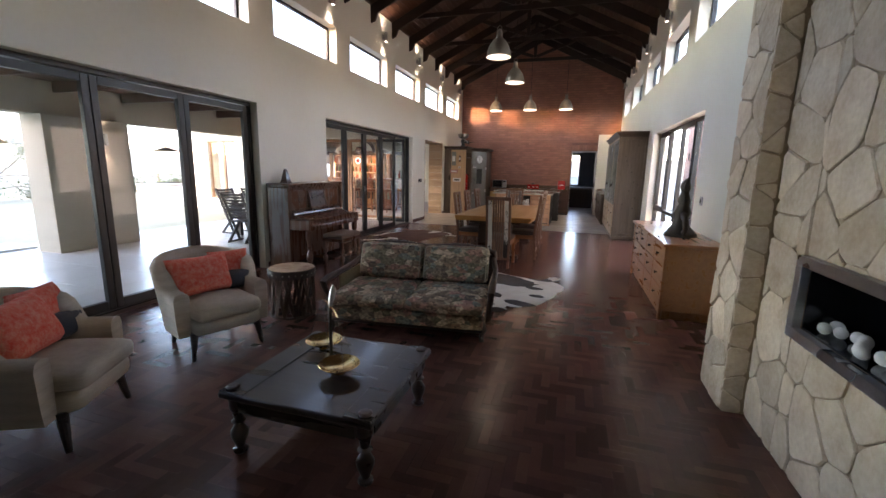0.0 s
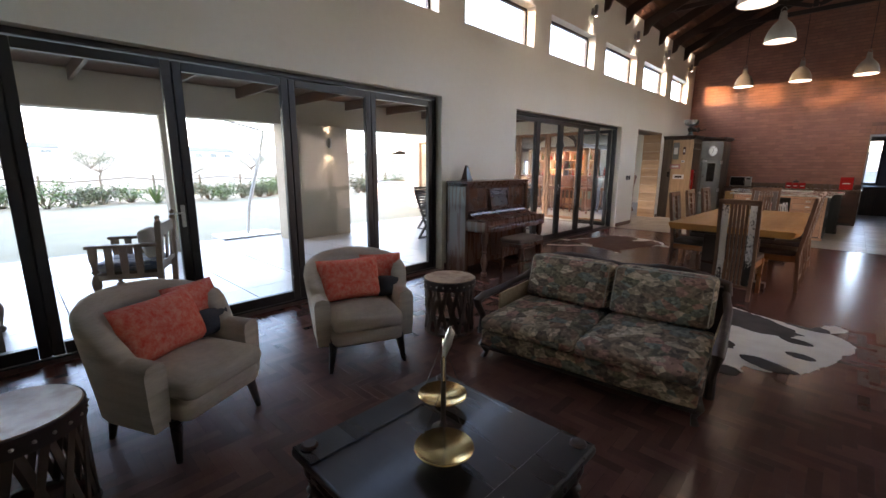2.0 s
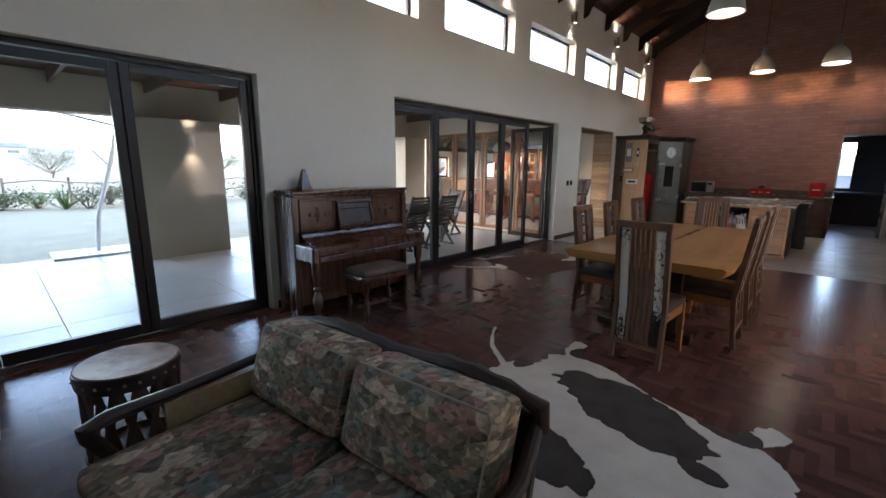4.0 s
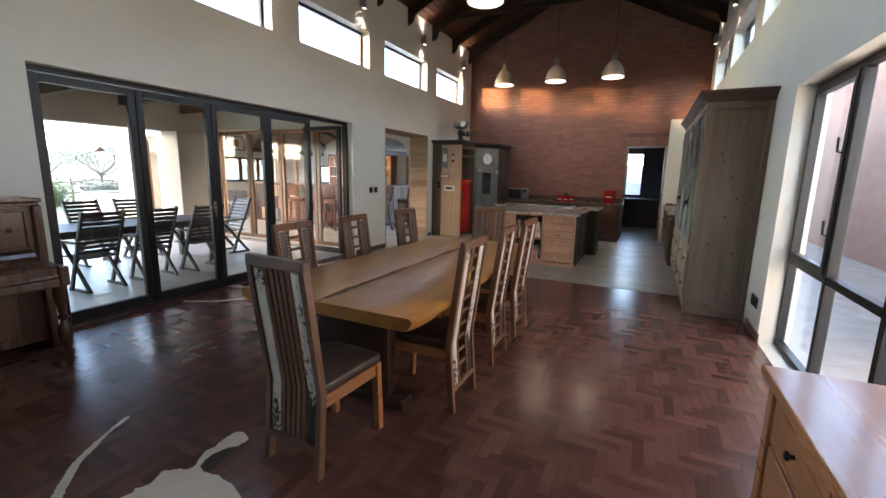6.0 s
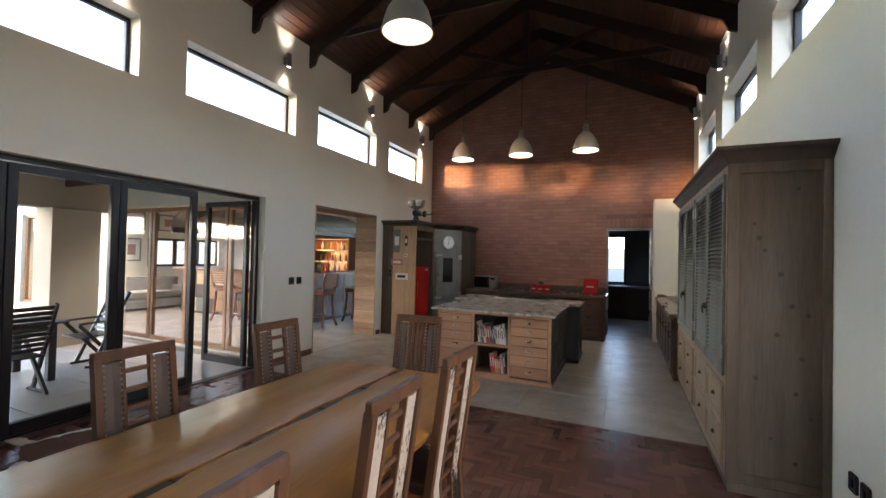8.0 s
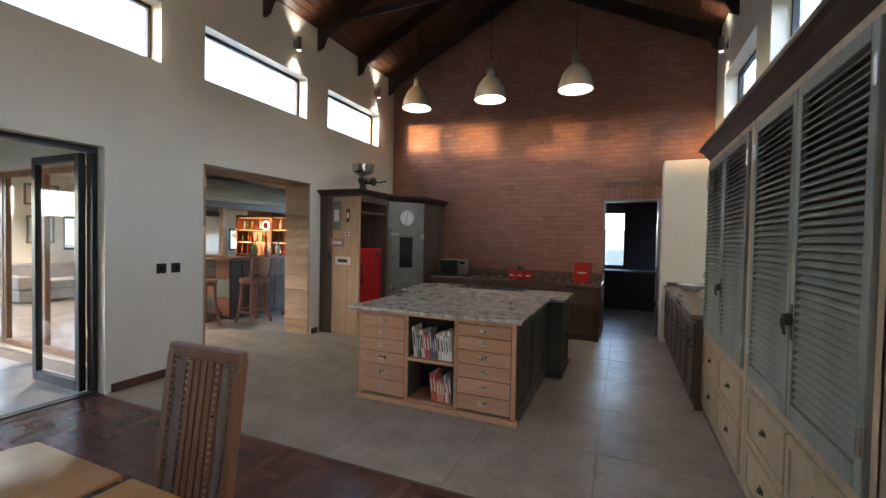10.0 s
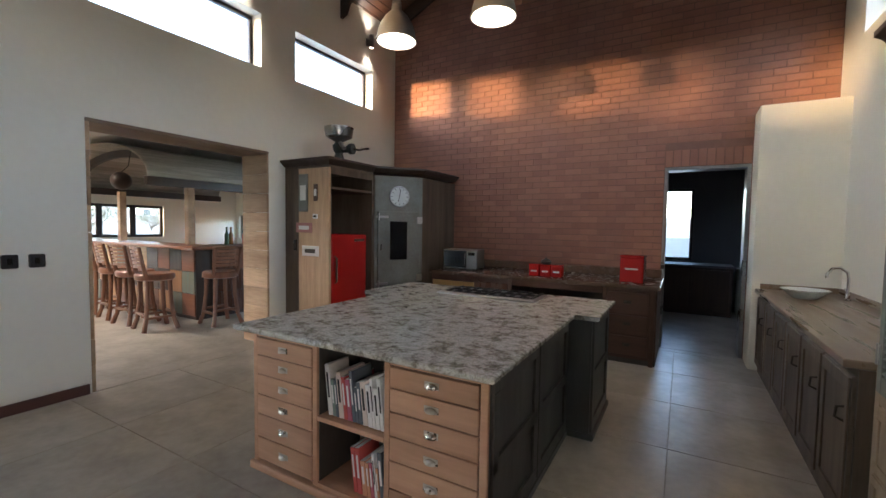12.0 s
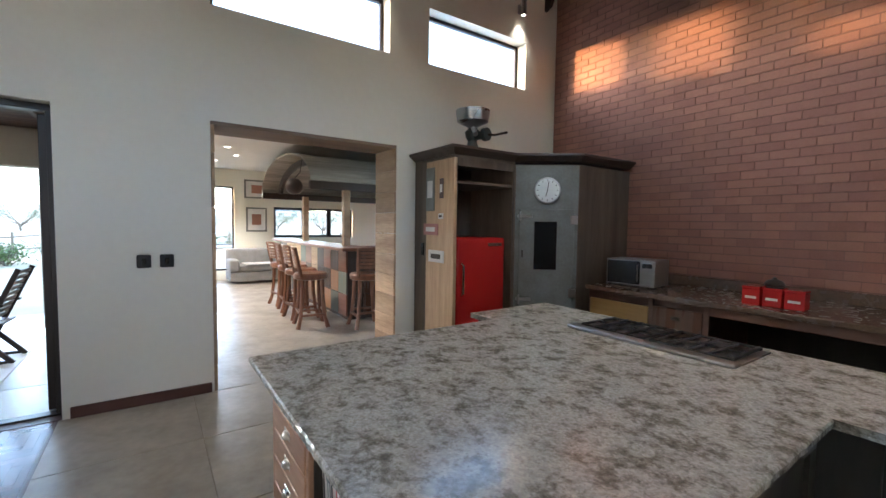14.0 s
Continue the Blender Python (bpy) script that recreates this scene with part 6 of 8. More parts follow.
def tall_cabinet():
    t = thing("tall_cabinet", "tall limed wood cabinet with grey-green louvred doors and drawers below", "cabinet", (XR - 0.002, 8.41, 0))
    D, H = 0.60, 2.36
    y1 = 2.92
    bm = B()
    box(bm, -D + 0.03, 0, 0.022, y1, 0.06, H, 0.003, 1)
    part("body", bm, M_driftwood, t)
    bm = B()
    box(bm, -D + 0.01, 0, -0.01, y1, 0.0, 0.075, 0.006, 1)
    part("plinth", bm, M_driftwood, t)
    for nm, a, b, c, d in (("side_stile", -D, -D + 0.075, 0.076, H), ("side_stile", -0.05, 0.0, 0.076, H), ("side_rail", -D + 0.076, -0.051, H - 0.07, H), ("side_rail", -D + 0.076, -0.051, 0.076, 0.14)):
        bm = B()
        box(bm, a, b, 0.0, 0.021, c, d, 0.003, 1)
        part(nm, bm, M_driftwood, t)
    rnd = random.Random(3)
    for k in range(14):
        bm = B()
        x, z, r = -0.10 - 0.38 * rnd.random(), 0.2 + 2.0 * (k + rnd.random() * 0.8) / 14, rnd.uniform(0.011, 0.019)
        lathe(bm, [(r, 0), (r * 0.9, 0.0015)], n=10)
        part("knot", bm, M_knot, t).matrix_basis = pose(x, 0.0215, z, 90)
    # cornice, three steps
    bm = B()
    rings = []
    for o, z in ((0.0, H), (0.012, H + 0.015), (0.03, H + 0.035), (0.06, H + 0.075), (0.085, H + 0.09), (0.085, H + 0.115), (0.0, H + 0.116)):
        rings.append([(-D - o, -o, z), (0, -o, z), (0, y1 + o * 0.2, z), (-D - o, y1 + o * 0.2, z)])
    ring_loft(bm, rings)
    part("cornice", bm, M_cornice, t, "dark stained moulded cornice")
    # face frame and bays
    bays = ((0.06, 1.38), (1.52, 2.86))
    for a, b in ((0.0, 0.06), (1.38, 1.442), (1.458, 1.52), (2.86, 2.92)):
        bm = B()
        box(bm, -D - 0.0, -D + 0.029, a + 0.001, b - 0.001, 0.076, H - 0.001, 0.003, 1)
        part("face_stile", bm, M_pale_pine, t)
    for a, b in bays:
        for z0, z1 in ((H - 0.05, H - 0.001), (0.74, 0.80), (0.076, 0.12)):
            bm = B()
            box(bm, -D - 0.0, -D + 0.029, a, b, z0, z1, 0.003, 1)
            part("face_rail", bm, M_pale_pine, t)
        wdt = (b - a) / 2
        for i in range(2):
            c, d = a + i * wdt + 0.004, a + (i + 1) * wdt - 0.004
            door = new("louvred_door")
            door.parent = t
            door["label"] = "grey-green louvred door"
            for q0, q1, z0, z1 in ((c, c + 0.05, 0.805, H - 0.055), (d - 0.05, d, 0.805, H - 0.055), (c + 0.05, d - 0.05, 0.805, 0.885), (c + 0.05, d - 0.05, H - 0.115, H - 0.055)):
                bm = B()
                box(bm, -D - 0.018, -D + 0.006, q0 + 0.0005, q1 - 0.0005, z0, z1, 0.003, 1)
                part("door_frame", bm, M_louvre, door)
            n = 40
            sl = bpy.data.meshes.new("slat")
            bm = B()
            box(bm, -0.017, 0.017, -(d - c - 0.1) / 2, (d - c - 0.1) / 2, -0.004, 0.004, 0.002, 1, pose(0, 0, 0, 0, -38))
            bm.to_mesh(sl)
            bm.free()
            sl.materials.append(M_louvre)
            for k in range(n):
                piece("slat", sl, door, pose(-D - 0.003, (c + d) / 2, 0.91 + (H - 0.115 - 0.93) * k / (n - 1)))
            if i == 0:
                bm = B()
                ye = d - 0.022
                box(bm, -D - 0.022, -D - 0.018, ye - 0.02, ye + 0.02, 1.17, 1.33, 0.0015, 1)
                tube(bm, [(-D - 0.020, ye, 1.26), (-D - 0.050, ye, 1.26)], [0.030, 0.026], 14)
                tube(bm, [(-D - 0.050, ye, 1.26), (-D - 0.058, ye - 0.03, 1.235), (-D - 0.056, ye - 0.05, 1.20)], [0.010, 0.009, 0.006], 8)
                part("latch", bm, M_iron, door, "black iron rim latch", True)
            for zh in (0.98, H - 0.22):
                bm = B()
                yh = c + 0.012 if i == 0 else d - 0.012
                box(bm, -D - 0.0225, -D - 0.018, yh - 0.012, yh + 0.012, zh - 0.045, zh + 0.045, 0.001, 1)
                tube(bm, [(-D - 0.021, yh + (-0.012 if i == 0 else 0.012), zh - 0.05), (-D - 0.021, yh + (-0.012 if i == 0 else 0.012), zh + 0.05)], 0.006, 8)
                part("hinge", bm, M_steel, door, "steel butt hinge", True)
        for j, (z0, z1) in enumerate(((0.125, 0.42), (0.43, 0.735))):
            for i in range(2):
                c, d = a + i * wdt + 0.006, a + (i + 1) * wdt - 0.006
                bm = B()
                box(bm, -D - 0.008, -D + 0.02, c, d, z0, z1, 0.004, 1)
                dr = part("drawer", bm, M_pale_pine, t)
                for q0, q1, w0, w1 in ((c + 0.005, d - 0.005, z0 + 0.005, z0 + 0.05), (c + 0.005, d - 0.005, z1 - 0.05, z1 - 0.005), (c + 0.005, c + 0.05, z0 + 0.05, z1 - 0.05), (d - 0.05, d - 0.005, z0 + 0.05, z1 - 0.05)):
                    bm = B()
                    box(bm, -D - 0.016, -D - 0.008, q0, q1, w0, w1, 0.003, 1)
                    part("drawer_frame", bm, M_pale_pine, dr)
                bm = B()
                cup_pull(bm, (0, 0, 0), 0.9)
                bmesh.ops.transform(bm, matrix=pose(-D - 0.009, (c + d) / 2, (z0 + z1) / 2, 0, 0, -90), verts=bm.verts)
                part("cup_pull", bm, M_iron, dr, "dark cup pull", True)


tall_cabinet()

# ---- low side counter with basin ----
M_worktop = wood("brown_wood_worktop", (0.215, 0.15, 0.102), (0.17, 0.115, 0.077), 0.3, 1, 0.06, 0.2)


def side_counter():
    t = thing("side_counter", "weathered wooden side counter with panelled doors", "cabinet", (XR - 0.002, 11.36, 0))
    D, L = 0.68, 2.92
    bm = B()
    box(bm, -D + 0.03, 0, 0, L, 0.0, 0.87)
    part("body", bm, M_driftwood, t)
    n = 6
    w = L / n
    for k in range(n):
        bm = B()
        box(bm, -D + 0.008, -D + 0.029, k * w + 0.012, (k + 1) * w - 0.012, 0.09, 0.83, 0.004, 1)
        d = part("door", bm, M_driftwood, t)
        for q0, q1, z0, z1 in ((0.02, w - 0.02, 0.10, 0.17), (0.02, w - 0.02, 0.75, 0.82), (0.02, 0.08, 0.17, 0.75), (w - 0.08, w - 0.02, 0.17, 0.75)):
            bm = B()
            box(bm, -D - 0.002, -D + 0.008, k * w + q0, k * w + q1, z0, z1, 0.003, 1)
            part("door_frame", bm, M_driftwood, d)
        bm = B()
        tube(bm, [(-D, k * w + 0.06, 0.66), (-D - 0.03, k * w + 0.06, 0.655), (-D - 0.035, k * w + 0.06, 0.60), (-D, k * w + 0.06, 0.585)], 0.007, 6)
        part("door_pull", bm, M_iron, d, "black iron pull", True)
    wt = thing("wooden_worktop", "brown wooden worktop on the side counter", "worktop", (XR - 0.002, 11.36, 0.872))
    bm = B()
    box(bm, -D - 0.03, 0, 0, L + 0.0, 0, 0.042, 0.008)
    part("board", bm, M_worktop, wt)
    bm = B()
    box(bm, -0.022, -0.001, 0, L, 0.043, 0.10, 0.004, 1)
    box(bm, -D * 0.98, -0.023, L - 0.022, L, 0.043, 0.10, 0.004, 1)
    part("upstand", bm, M_worktop, wt)


side_counter()
M_enamel = mat("white_enamel", (0.72, 0.75, 0.73), (0.62, 0.68, 0.66), 0.25, scale=3, bump=0.02)
bs = thing("basin", "shallow white enamel basin on the wooden worktop", "basin", (1.27, 13.72, 0.914))
bs.scale = (0.84, 0.84, 0.9)
bm = B()
lathe(bm, [(0.10, 0.0), (0.11, 0.004), (0.17, 0.05), (0.215, 0.085), (0.225, 0.088), (0.222, 0.094), (0.205, 0.088), (0.16, 0.052), (0.09, 0.012), (0.004, 0.010)], n=32)
part("bowl", bm, M_enamel, bs, "", True)
bm = B()
lathe(bm, [(0.222, 0.0885), (0.228, 0.090), (0.225, 0.0955)], n=32, cap=False)
part("rim", bm, M_patina, bs, "grey-green rim", True)
tp = thing("tap", "chrome swan-neck tap behind the basin", "tap", (1.58, 13.76, 0.914))
bm = B()
tube(bm, [(0, 0, 0.0), (0, 0, 0.20), (-0.01, 0, 0.26), (-0.06, 0, 0.30), (-0.12, 0, 0.29), (-0.15, 0, 0.24), (-0.152, 0, 0.20)], 0.012, 10)
part("spout", bm, M_chrome, tp, "", True)
bm = B()
lathe(bm, [(0.028, 0), (0.028, 0.01), (0.018, 0.02), (0.017, 0.06), (0.0135, 0.07)], n=16, cap=False)
tube(bm, [(0, 0.012, 0.08), (0, 0.06, 0.10), (0, 0.08, 0.10)], 0.008, 8)
part("lever", bm, M_chrome, tp, "", True)

# ---- kitchen island ----
M_dkisland = mat("dark_grey_brown_painted_wood", (0.070, 0.062, 0.052), (0.045, 0.040, 0.034), 0.55, scale=6, fine=60, stretch=(1, 1, 0.2), bump=0.1)
M_island = wood("tan_oak_drawer", (0.54, 0.30, 0.18), (0.41, 0.215, 0.125), 0.45, 0, 0.08)


def island():
    t = thing("kitchen_island", "tan-fronted kitchen island with drawers, open bookshelf and dark flanks", "kitchen island", (0, 0, 0))
    x0, x1, yf, yb = -2.05, -0.46, 10.26, 11.70
    for nm, a, b, c, d, m in (("left_body", x0, -1.50, yf + 0.02, yb, M_dkisland), ("right_body", -1.03, x1, yf + 0.02, yb, M_dkisland), ("middle_body", -1.50, -1.03, yf + 0.36, yb, M_dkisland), ("rear_body", -2.30, -0.29, yb + 0.001, 12.42, M_dkisland)):
        bm = B()
        box(bm, a + 0.0005, b - 0.0005, c, d, 0.05, 0.888, 0.003, 1)
        part(nm, bm, m, t)
    bm = B()
    box(bm, x0 - 0.02, x1 + 0.02, yf - 0.02, yf + 0.03, 0.0, 0.049, 0.006, 1)
    part("front_plinth", bm, M_island, t)
    bm = B()
    box(bm, x0 - 0.018, x1 + 0.018, yf + 0.0305, yb, 0.0, 0.049, 0.006, 1)
    part("plinth", bm, M_dkisland, t)
    bm = B()
    box(bm, -2.33, -0.26, yb + 0.001, 12.45, 0.0, 0.049, 0.008, 1)
    part("rear_plinth", bm, M_dkisland, t)
    for a, b in ((x0, x0 + 0.035), (-1.535, -1.50), (-1.03, -0.995), (x1 - 0.04, x1)):
        bm = B()
        box(bm, a + 0.0005, b - 0.0005, yf, yf + 0.0195, 0.0495, 0.887, 0.003, 1)
        part("front_stile", bm, M_island, t)
    for a, b in ((x0 + 0.035, -1.535), (-0.995, x1 - 0.04)):
        bm = B()
        box(bm, a, b, yf + 0.002, yf + 0.019, 0.845, 0.886, 0.002, 1)
        part("front_rail", bm, M_island, t)
        zs = [0.07, 0.215, 0.36, 0.485, 0.61, 0.73, 0.842]
        for j in range(6):
            bm = B()
            box(bm, a + 0.004, b - 0.004, yf - 0.004, yf + 0.018, zs[j] + 0.003, zs[j + 1] - 0.004, 0.003, 1)
            dr = part("drawer", bm, M_island, t)
            bm = B()
            cup_pull(bm, ((a + b) / 2, yf - 0.004, (zs[j] + zs[j + 1]) / 2 - 0.008))
            part("cup_pull", bm, M_nickel, dr, "worn nickel cup pull", True)
    # open shelf bay
    bm = B()
    box(bm, -1.4995, -1.0305, yf + 0.002, yf + 0.359, 0.05, 0.075)
    part("shelf_bottom", bm, M_island, t)
    bm = B()
    box(bm, -1.4995, -1.0305, yf + 0.0, yf + 0.359, 0.435, 0.462, 0.002, 1)
    part("shelf", bm, M_island, t)
    bm = B()
    box(bm, -1.4995, -1.0305, yf + 0.002, yf + 0.359, 0.855, 0.887)
    part("shelf_top", bm, M_island, t)
    # panelled flanks
    for xs, s in ((x1, 1), (x0, -1)):
        for (a, b) in ((yf + 0.03, yf + 0.70), (yf + 0.72, yb - 0.03)):
            for q0, q1, z0, z1 in ((a, b, 0.80, 0.88), (a, b, 0.06, 0.14), (a, b, 0.42, 0.49), (a, a + 0.07, 0.14, 0.80), (b - 0.07, b, 0.14, 0.80)):
                bm = B()
                xa, xb = sorted((xs + s * 0.0005, xs + s * 0.016))
                box(bm, xa, xb, q0, q1, z0, z1, 0.002, 1)
                part("flank_frame", bm, M_dkisland, t)
    for q0, q1, z0, z1 in ((yb + 0.02, 12.40, 0.80, 0.88), (yb + 0.02, 12.40, 0.06, 0.14), (yb + 0.02, 12.40, 0.44, 0.50), (yb + 0.02, yb + 0.09, 0.14, 0.80), (12.33, 12.40, 0.14, 0.80)):
        bm = B()
        box(bm, -0.2895, -0.273, q0, q1, z0, z1, 0.002, 1)
        part("flank_frame", bm, M_dkisland, t)
    # granite top with a ragged edge
    g = thing("granite_worktop", "speckled grey granite worktop with a rough chiselled edge", "worktop", (0, 0, 0.8885))
    corners = [(-2.12, 10.17), (-0.40, 10.17), (-0.40, 11.66), (-0.235, 11.66), (-0.235, 12.46), (-2.36, 12.46), (-2.36, 11.68), (-2.12, 11.68)]
    out = []
    for (ax, ay), (bx, by) in zip(corners, corners[1:] + corners[:1]):
        n = max(3, int(math.hypot(bx - ax, by - ay) / 0.03))
        for k in range(n):
            f = k / n
            j = 0.004 * noise.noise(V((ax + (bx - ax) * f, ay + (by - ay) * f, 0)) * 23) if k else 0
            out.append((ax + (bx - ax) * f + j, ay + (by - ay) * f + j))
    cxm, cym = -1.3, 11.3
    bm = B()
    ins = lambda d: [(x - d * (1 if x > cxm else -1), y - d * (1 if y > cym else -1)) for x, y in out]
    jag = [(x + 0.004 * noise.noise(V((x, y, 3)) * 40), y + 0.004 * noise.noise(V((x, y, 5)) * 40)) for x, y in out]
    ring_loft(bm, [[(x, y, 0.0) for x, y in ins(0.008)], [(x, y, 0.008) for x, y in jag], [(x, y, 0.026) for x, y in jag], [(x, y, 0.032) for x, y in ins(0.006)]])
    part("slab", bm, M_granite, g)


island()


def books(x0, x1, y, z, count, seed, hmax):
    rnd = random.Random(seed)
    x = x0
    cols = [(0.55, 0.08, 0.06), (0.75, 0.72, 0.65), (0.10, 0.12, 0.14), (0.62, 0.30, 0.16), (0.2, 0.28, 0.24), (0.72, 0.60, 0.50), (0.45, 0.10, 0.14), (0.82, 0.80, 0.76)]
    for k in range(count):
        w = rnd.uniform(0.014, 0.034)
        if x + w > x1:
            break
        h, d = rnd.uniform(0.66, 1) * hmax, rnd.uniform(0.16, 0.22)
        c = rnd.choice(cols)
        nm = "book_cover_%d" % cols.index(c)
        m = bpy.data.materials.get(nm) or mat(nm, c, None, 0.5, scale=6, bump=0.03)
        t = thing("book", "upright hardback cookbook on the island shelf", "book", (x + 0.02, y, z), 0, "cookbooks")
        t.rotation_euler = (0, radians(-7), 0)
        bm = B()
        box(bm, 0, w, 0, d, 0, h, 0.002, 1)
        bk = part("cover", bm, m, t)
        bm = B()
        box(bm, 0.003, w - 0.003, 0.004, d + 0.002, h, h + 0.001)
        part("page_block", bm, M_paper, t)
        bm = B()
        box(bm, w * 0.3, w * 0.7, -0.0012, 0.0, h * 0.35, h * 0.85)
        part("spine_title", bm, M_paper if sum(c) < 1.2 else M_black, t)
        x += w + 0.0025
    return x


books(-1.47, -1.05, 10.30, 0.466, 20, 2, 0.29)
books(-1.28, -1.05, 10.30, 0.079, 12, 5, 0.27)

M_hobplate = mat("bright_hob_steel", (0.62, 0.61, 0.59), (0.52, 0.51, 0.49), 0.32, 1.0, scale=3, fine=60, stretch=(0.1, 1, 1), bump=0.03)
M_grate = mat("black_cast_iron_grate", (0.022, 0.021, 0.020), (0.035, 0.033, 0.031), 0.5, 0.2, scale=12, bump=0.1)
hob = thing("gas_hob", "stainless steel gas hob with low iron grates in the worktop", "hob", (-1.25, 12.15, 0.921))
bm = B()
box(bm, -0.46, 0.46, -0.21, 0.21, 0, 0.008, 0.004, 1)
part("plate", bm, M_hobplate, hob)
bm = B()
box(bm, -0.46, 0.46, -0.225, -0.155, 0.0005, 0.02, 0.006, 1)
part("front_strip", bm, M_hobplate, hob)
for cx in (-0.32, -0.10, 0.12, 0.33):
    for cy in (-0.06, 0.11):
        bm = B()
        lathe(bm, [(0.045, 0.008), (0.045, 0.012), (0.025, 0.015), (0.004, 0.016)], (cx, cy, 0), 16)
        part("burner", bm, M_black, hob, "", True)
for cx in (-0.21, 0.225):
    bm = B()
    for k in range(5):
        bar(bm, (cx - 0.19 + 0.095 * k, -0.14, 0.022), (cx - 0.19 + 0.095 * k, 0.19, 0.022), 0.014, 0.014)
    for y in (-0.14, 0.025, 0.19):
        bar(bm, (cx - 0.2, y, 0.019), (cx + 0.2, y, 0.019), 0.014, 0.012)
    for x in (-0.19, 0.19):
        for y in (-0.14, 0.19):
            box(bm, cx + x - 0.006, cx + x + 0.006, y - 0.006, y + 0.006, 0.008, 0.022)
    part("grate", bm, M_grate, hob)

# ---- back counter ----
M_oldwood = wood("old_brown_counter_wood", (0.105, 0.048, 0.030), (0.060, 0.028, 0.019), 0.42, 0, 0.14)
M_stonetop = mat("brown_stone_worktop", (0.15, 0.10, 0.07), (0.08, 0.055, 0.04), 0.25, scale=14, fine=70, bump=0.03)


def back_counter():
    t = thing("back_counter", "old brown wooden counter with drawers along the brick wall", "cabinet", (-1.49, 14.22, 0))
    x0, x1, y0, y1 = -1.40, 1.52, -0.46, 0.50
    bm = B()
    box(bm, x0, -0.20, y0 + 0.02, y1, 0.06, 0.868)
    part("left_body", bm, M_oldwood, t)
    bm = B()
    box(bm, 0.95, x1, y0 + 0.02, y1, 0.06, 0.868)
    part("right_body", bm, M_oldwood, t)
    bm = B()
    box(bm, -0.20, 0.95, y1 - 0.03, y1, 0.06, 0.868)
    part("bay_back", bm, M_dkisland, t)
    bm = B()
    box(bm, -0.20, 0.95, y0 + 0.03, y1 - 0.03, 0.06, 0.10)
    part("bay_floor", bm, M_oldwood, t)
    bm = B()
    box(bm, -0.20, 0.95, y0, y0 + 0.03, 0.79, 0.867, 0.003, 1)
    part("bay_rail", bm, M_oldwood, t)
    bm = B()
    box(bm, x0 + 0.02, x1, y0 + 0.03, y1, 0, 0.059)
    part("plinth", bm, M_dkisland, t)
    M_yellow = bpy.data.materials.get("ochre_door") or wood("ochre_door", (0.36, 0.22, 0.08), (0.28, 0.16, 0.055), 0.45, 0)
    for nm, a, b, z0, z1, m in (("door", x0 + 0.03, -0.72, 0.10, 0.78, M_yellow), ("drawer", -0.68, -0.23, 0.60, 0.80, M_piano), ("drawer", -0.68, -0.23, 0.36, 0.58, M_piano), ("drawer", -0.68, -0.23, 0.10, 0.34, M_piano), ("drawer", 1.0, 1.44, 0.58, 0.82, M_oldwood), ("drawer", 1.0, 1.44, 0.34, 0.56, M_oldwood), ("drawer", 1.0, 1.44, 0.10, 0.32, M_oldwood)):
        bm = B()
        box(bm, a, b, y0 - 0.002, y0 + 0.019, z0, z1, 0.004, 1)
        d = part(nm, bm, m, t)
        bm = B()
        cup_pull(bm, ((a + b) / 2, y0 - 0.002, (z0 + z1) / 2))
        part("cup_pull", bm, M_iron, d, "dark cup pull", True)
    for a in (-0.71, -0.215, 0.955, 1.455):
        bm = B()
        box(bm, a, a + 0.045, y0 - 0.006, y0 + 0.0195, 0.0, 0.867, 0.003, 1)
        part("face_stile", bm, M_oldwood, t)
    w = thing("stone_worktop", "brown polished stone worktop along the brick wall", "worktop", (-1.49, 14.22, 0.870))
    bm = B()
    box(bm, x0 - 0.02, x1 + 0.03, y0 - 0.03, y1, 0, 0.045, 0.008)
    part("slab", bm, M_stonetop, w)
    bm = B()
    box(bm, x0, x1 + 0.0, y1 - 0.03, y1, 0.0455, 0.15, 0.005, 1)
    part("upstand", bm, M_stonetop, w)


back_counter()
CT = 0.916
mw = thing("microwave", "steel microwave oven with a dark glass door on the counter", "microwave", (-2.58, 14.18, CT), 6)
bm = B()
box(bm, -0.26, 0.26, -0.17, 0.19, 0.012, 0.29, 0.008)
part("body", bm, M_steel, mw)
bm = B()
box(bm, -0.245, 0.11, -0.182, -0.171, 0.03, 0.275, 0.004, 1)
part("door", bm, M_screen, mw, "dark glass door")
bm = B()
box(bm, 0.12, 0.25, -0.18, -0.171, 0.03, 0.275, 0.003, 1)
part("control_panel", bm, M_steel, mw)
bm = B()
tube(bm, [(0.095, -0.182, 0.06), (0.095, -0.21, 0.07), (0.095, -0.21, 0.235), (0.095, -0.182, 0.245)], 0.008, 8)
part("handle", bm, M_chrome, mw, "", True)
bm = B()
box(bm, 0.135, 0.235, -0.183, -0.18, 0.21, 0.255)
part("display", bm, M_screen, mw)
bm = B()
for sx in (-0.22, 0.22):
    for sy in (-0.13, 0.15):
        box(bm, sx - 0.015, sx + 0.015, sy - 0.015, sy + 0.015, 0, 0.013)
part("feet", bm, M_black, mw)

for k in range(3):
    cn = thing("canister", "square red kitchen canister with a lid", "canister", (-1.42 + 0.145 * k, 13.98, CT), 0, "red canisters")
    bm = B()
    box(bm, -0.065, 0.065, -0.065, 0.065, 0, 0.135, 0.008)
    part("body", bm, M_red, cn)
    bm = B()
    box(bm, -0.067, 0.067, -0.067, 0.067, 0.1355, 0.155, 0.006)
    part("lid", bm, M_red, cn)
    bm = B()
    box(bm, -0.04, 0.04, -0.0665, -0.065, 0.055, 0.075)
    part("name_bar", bm, M_paper, cn)
tt = thing("teapot", "small dark metal pot on the red canisters", "pot", (-1.28, 13.98, CT + 0.155))
bm = B()
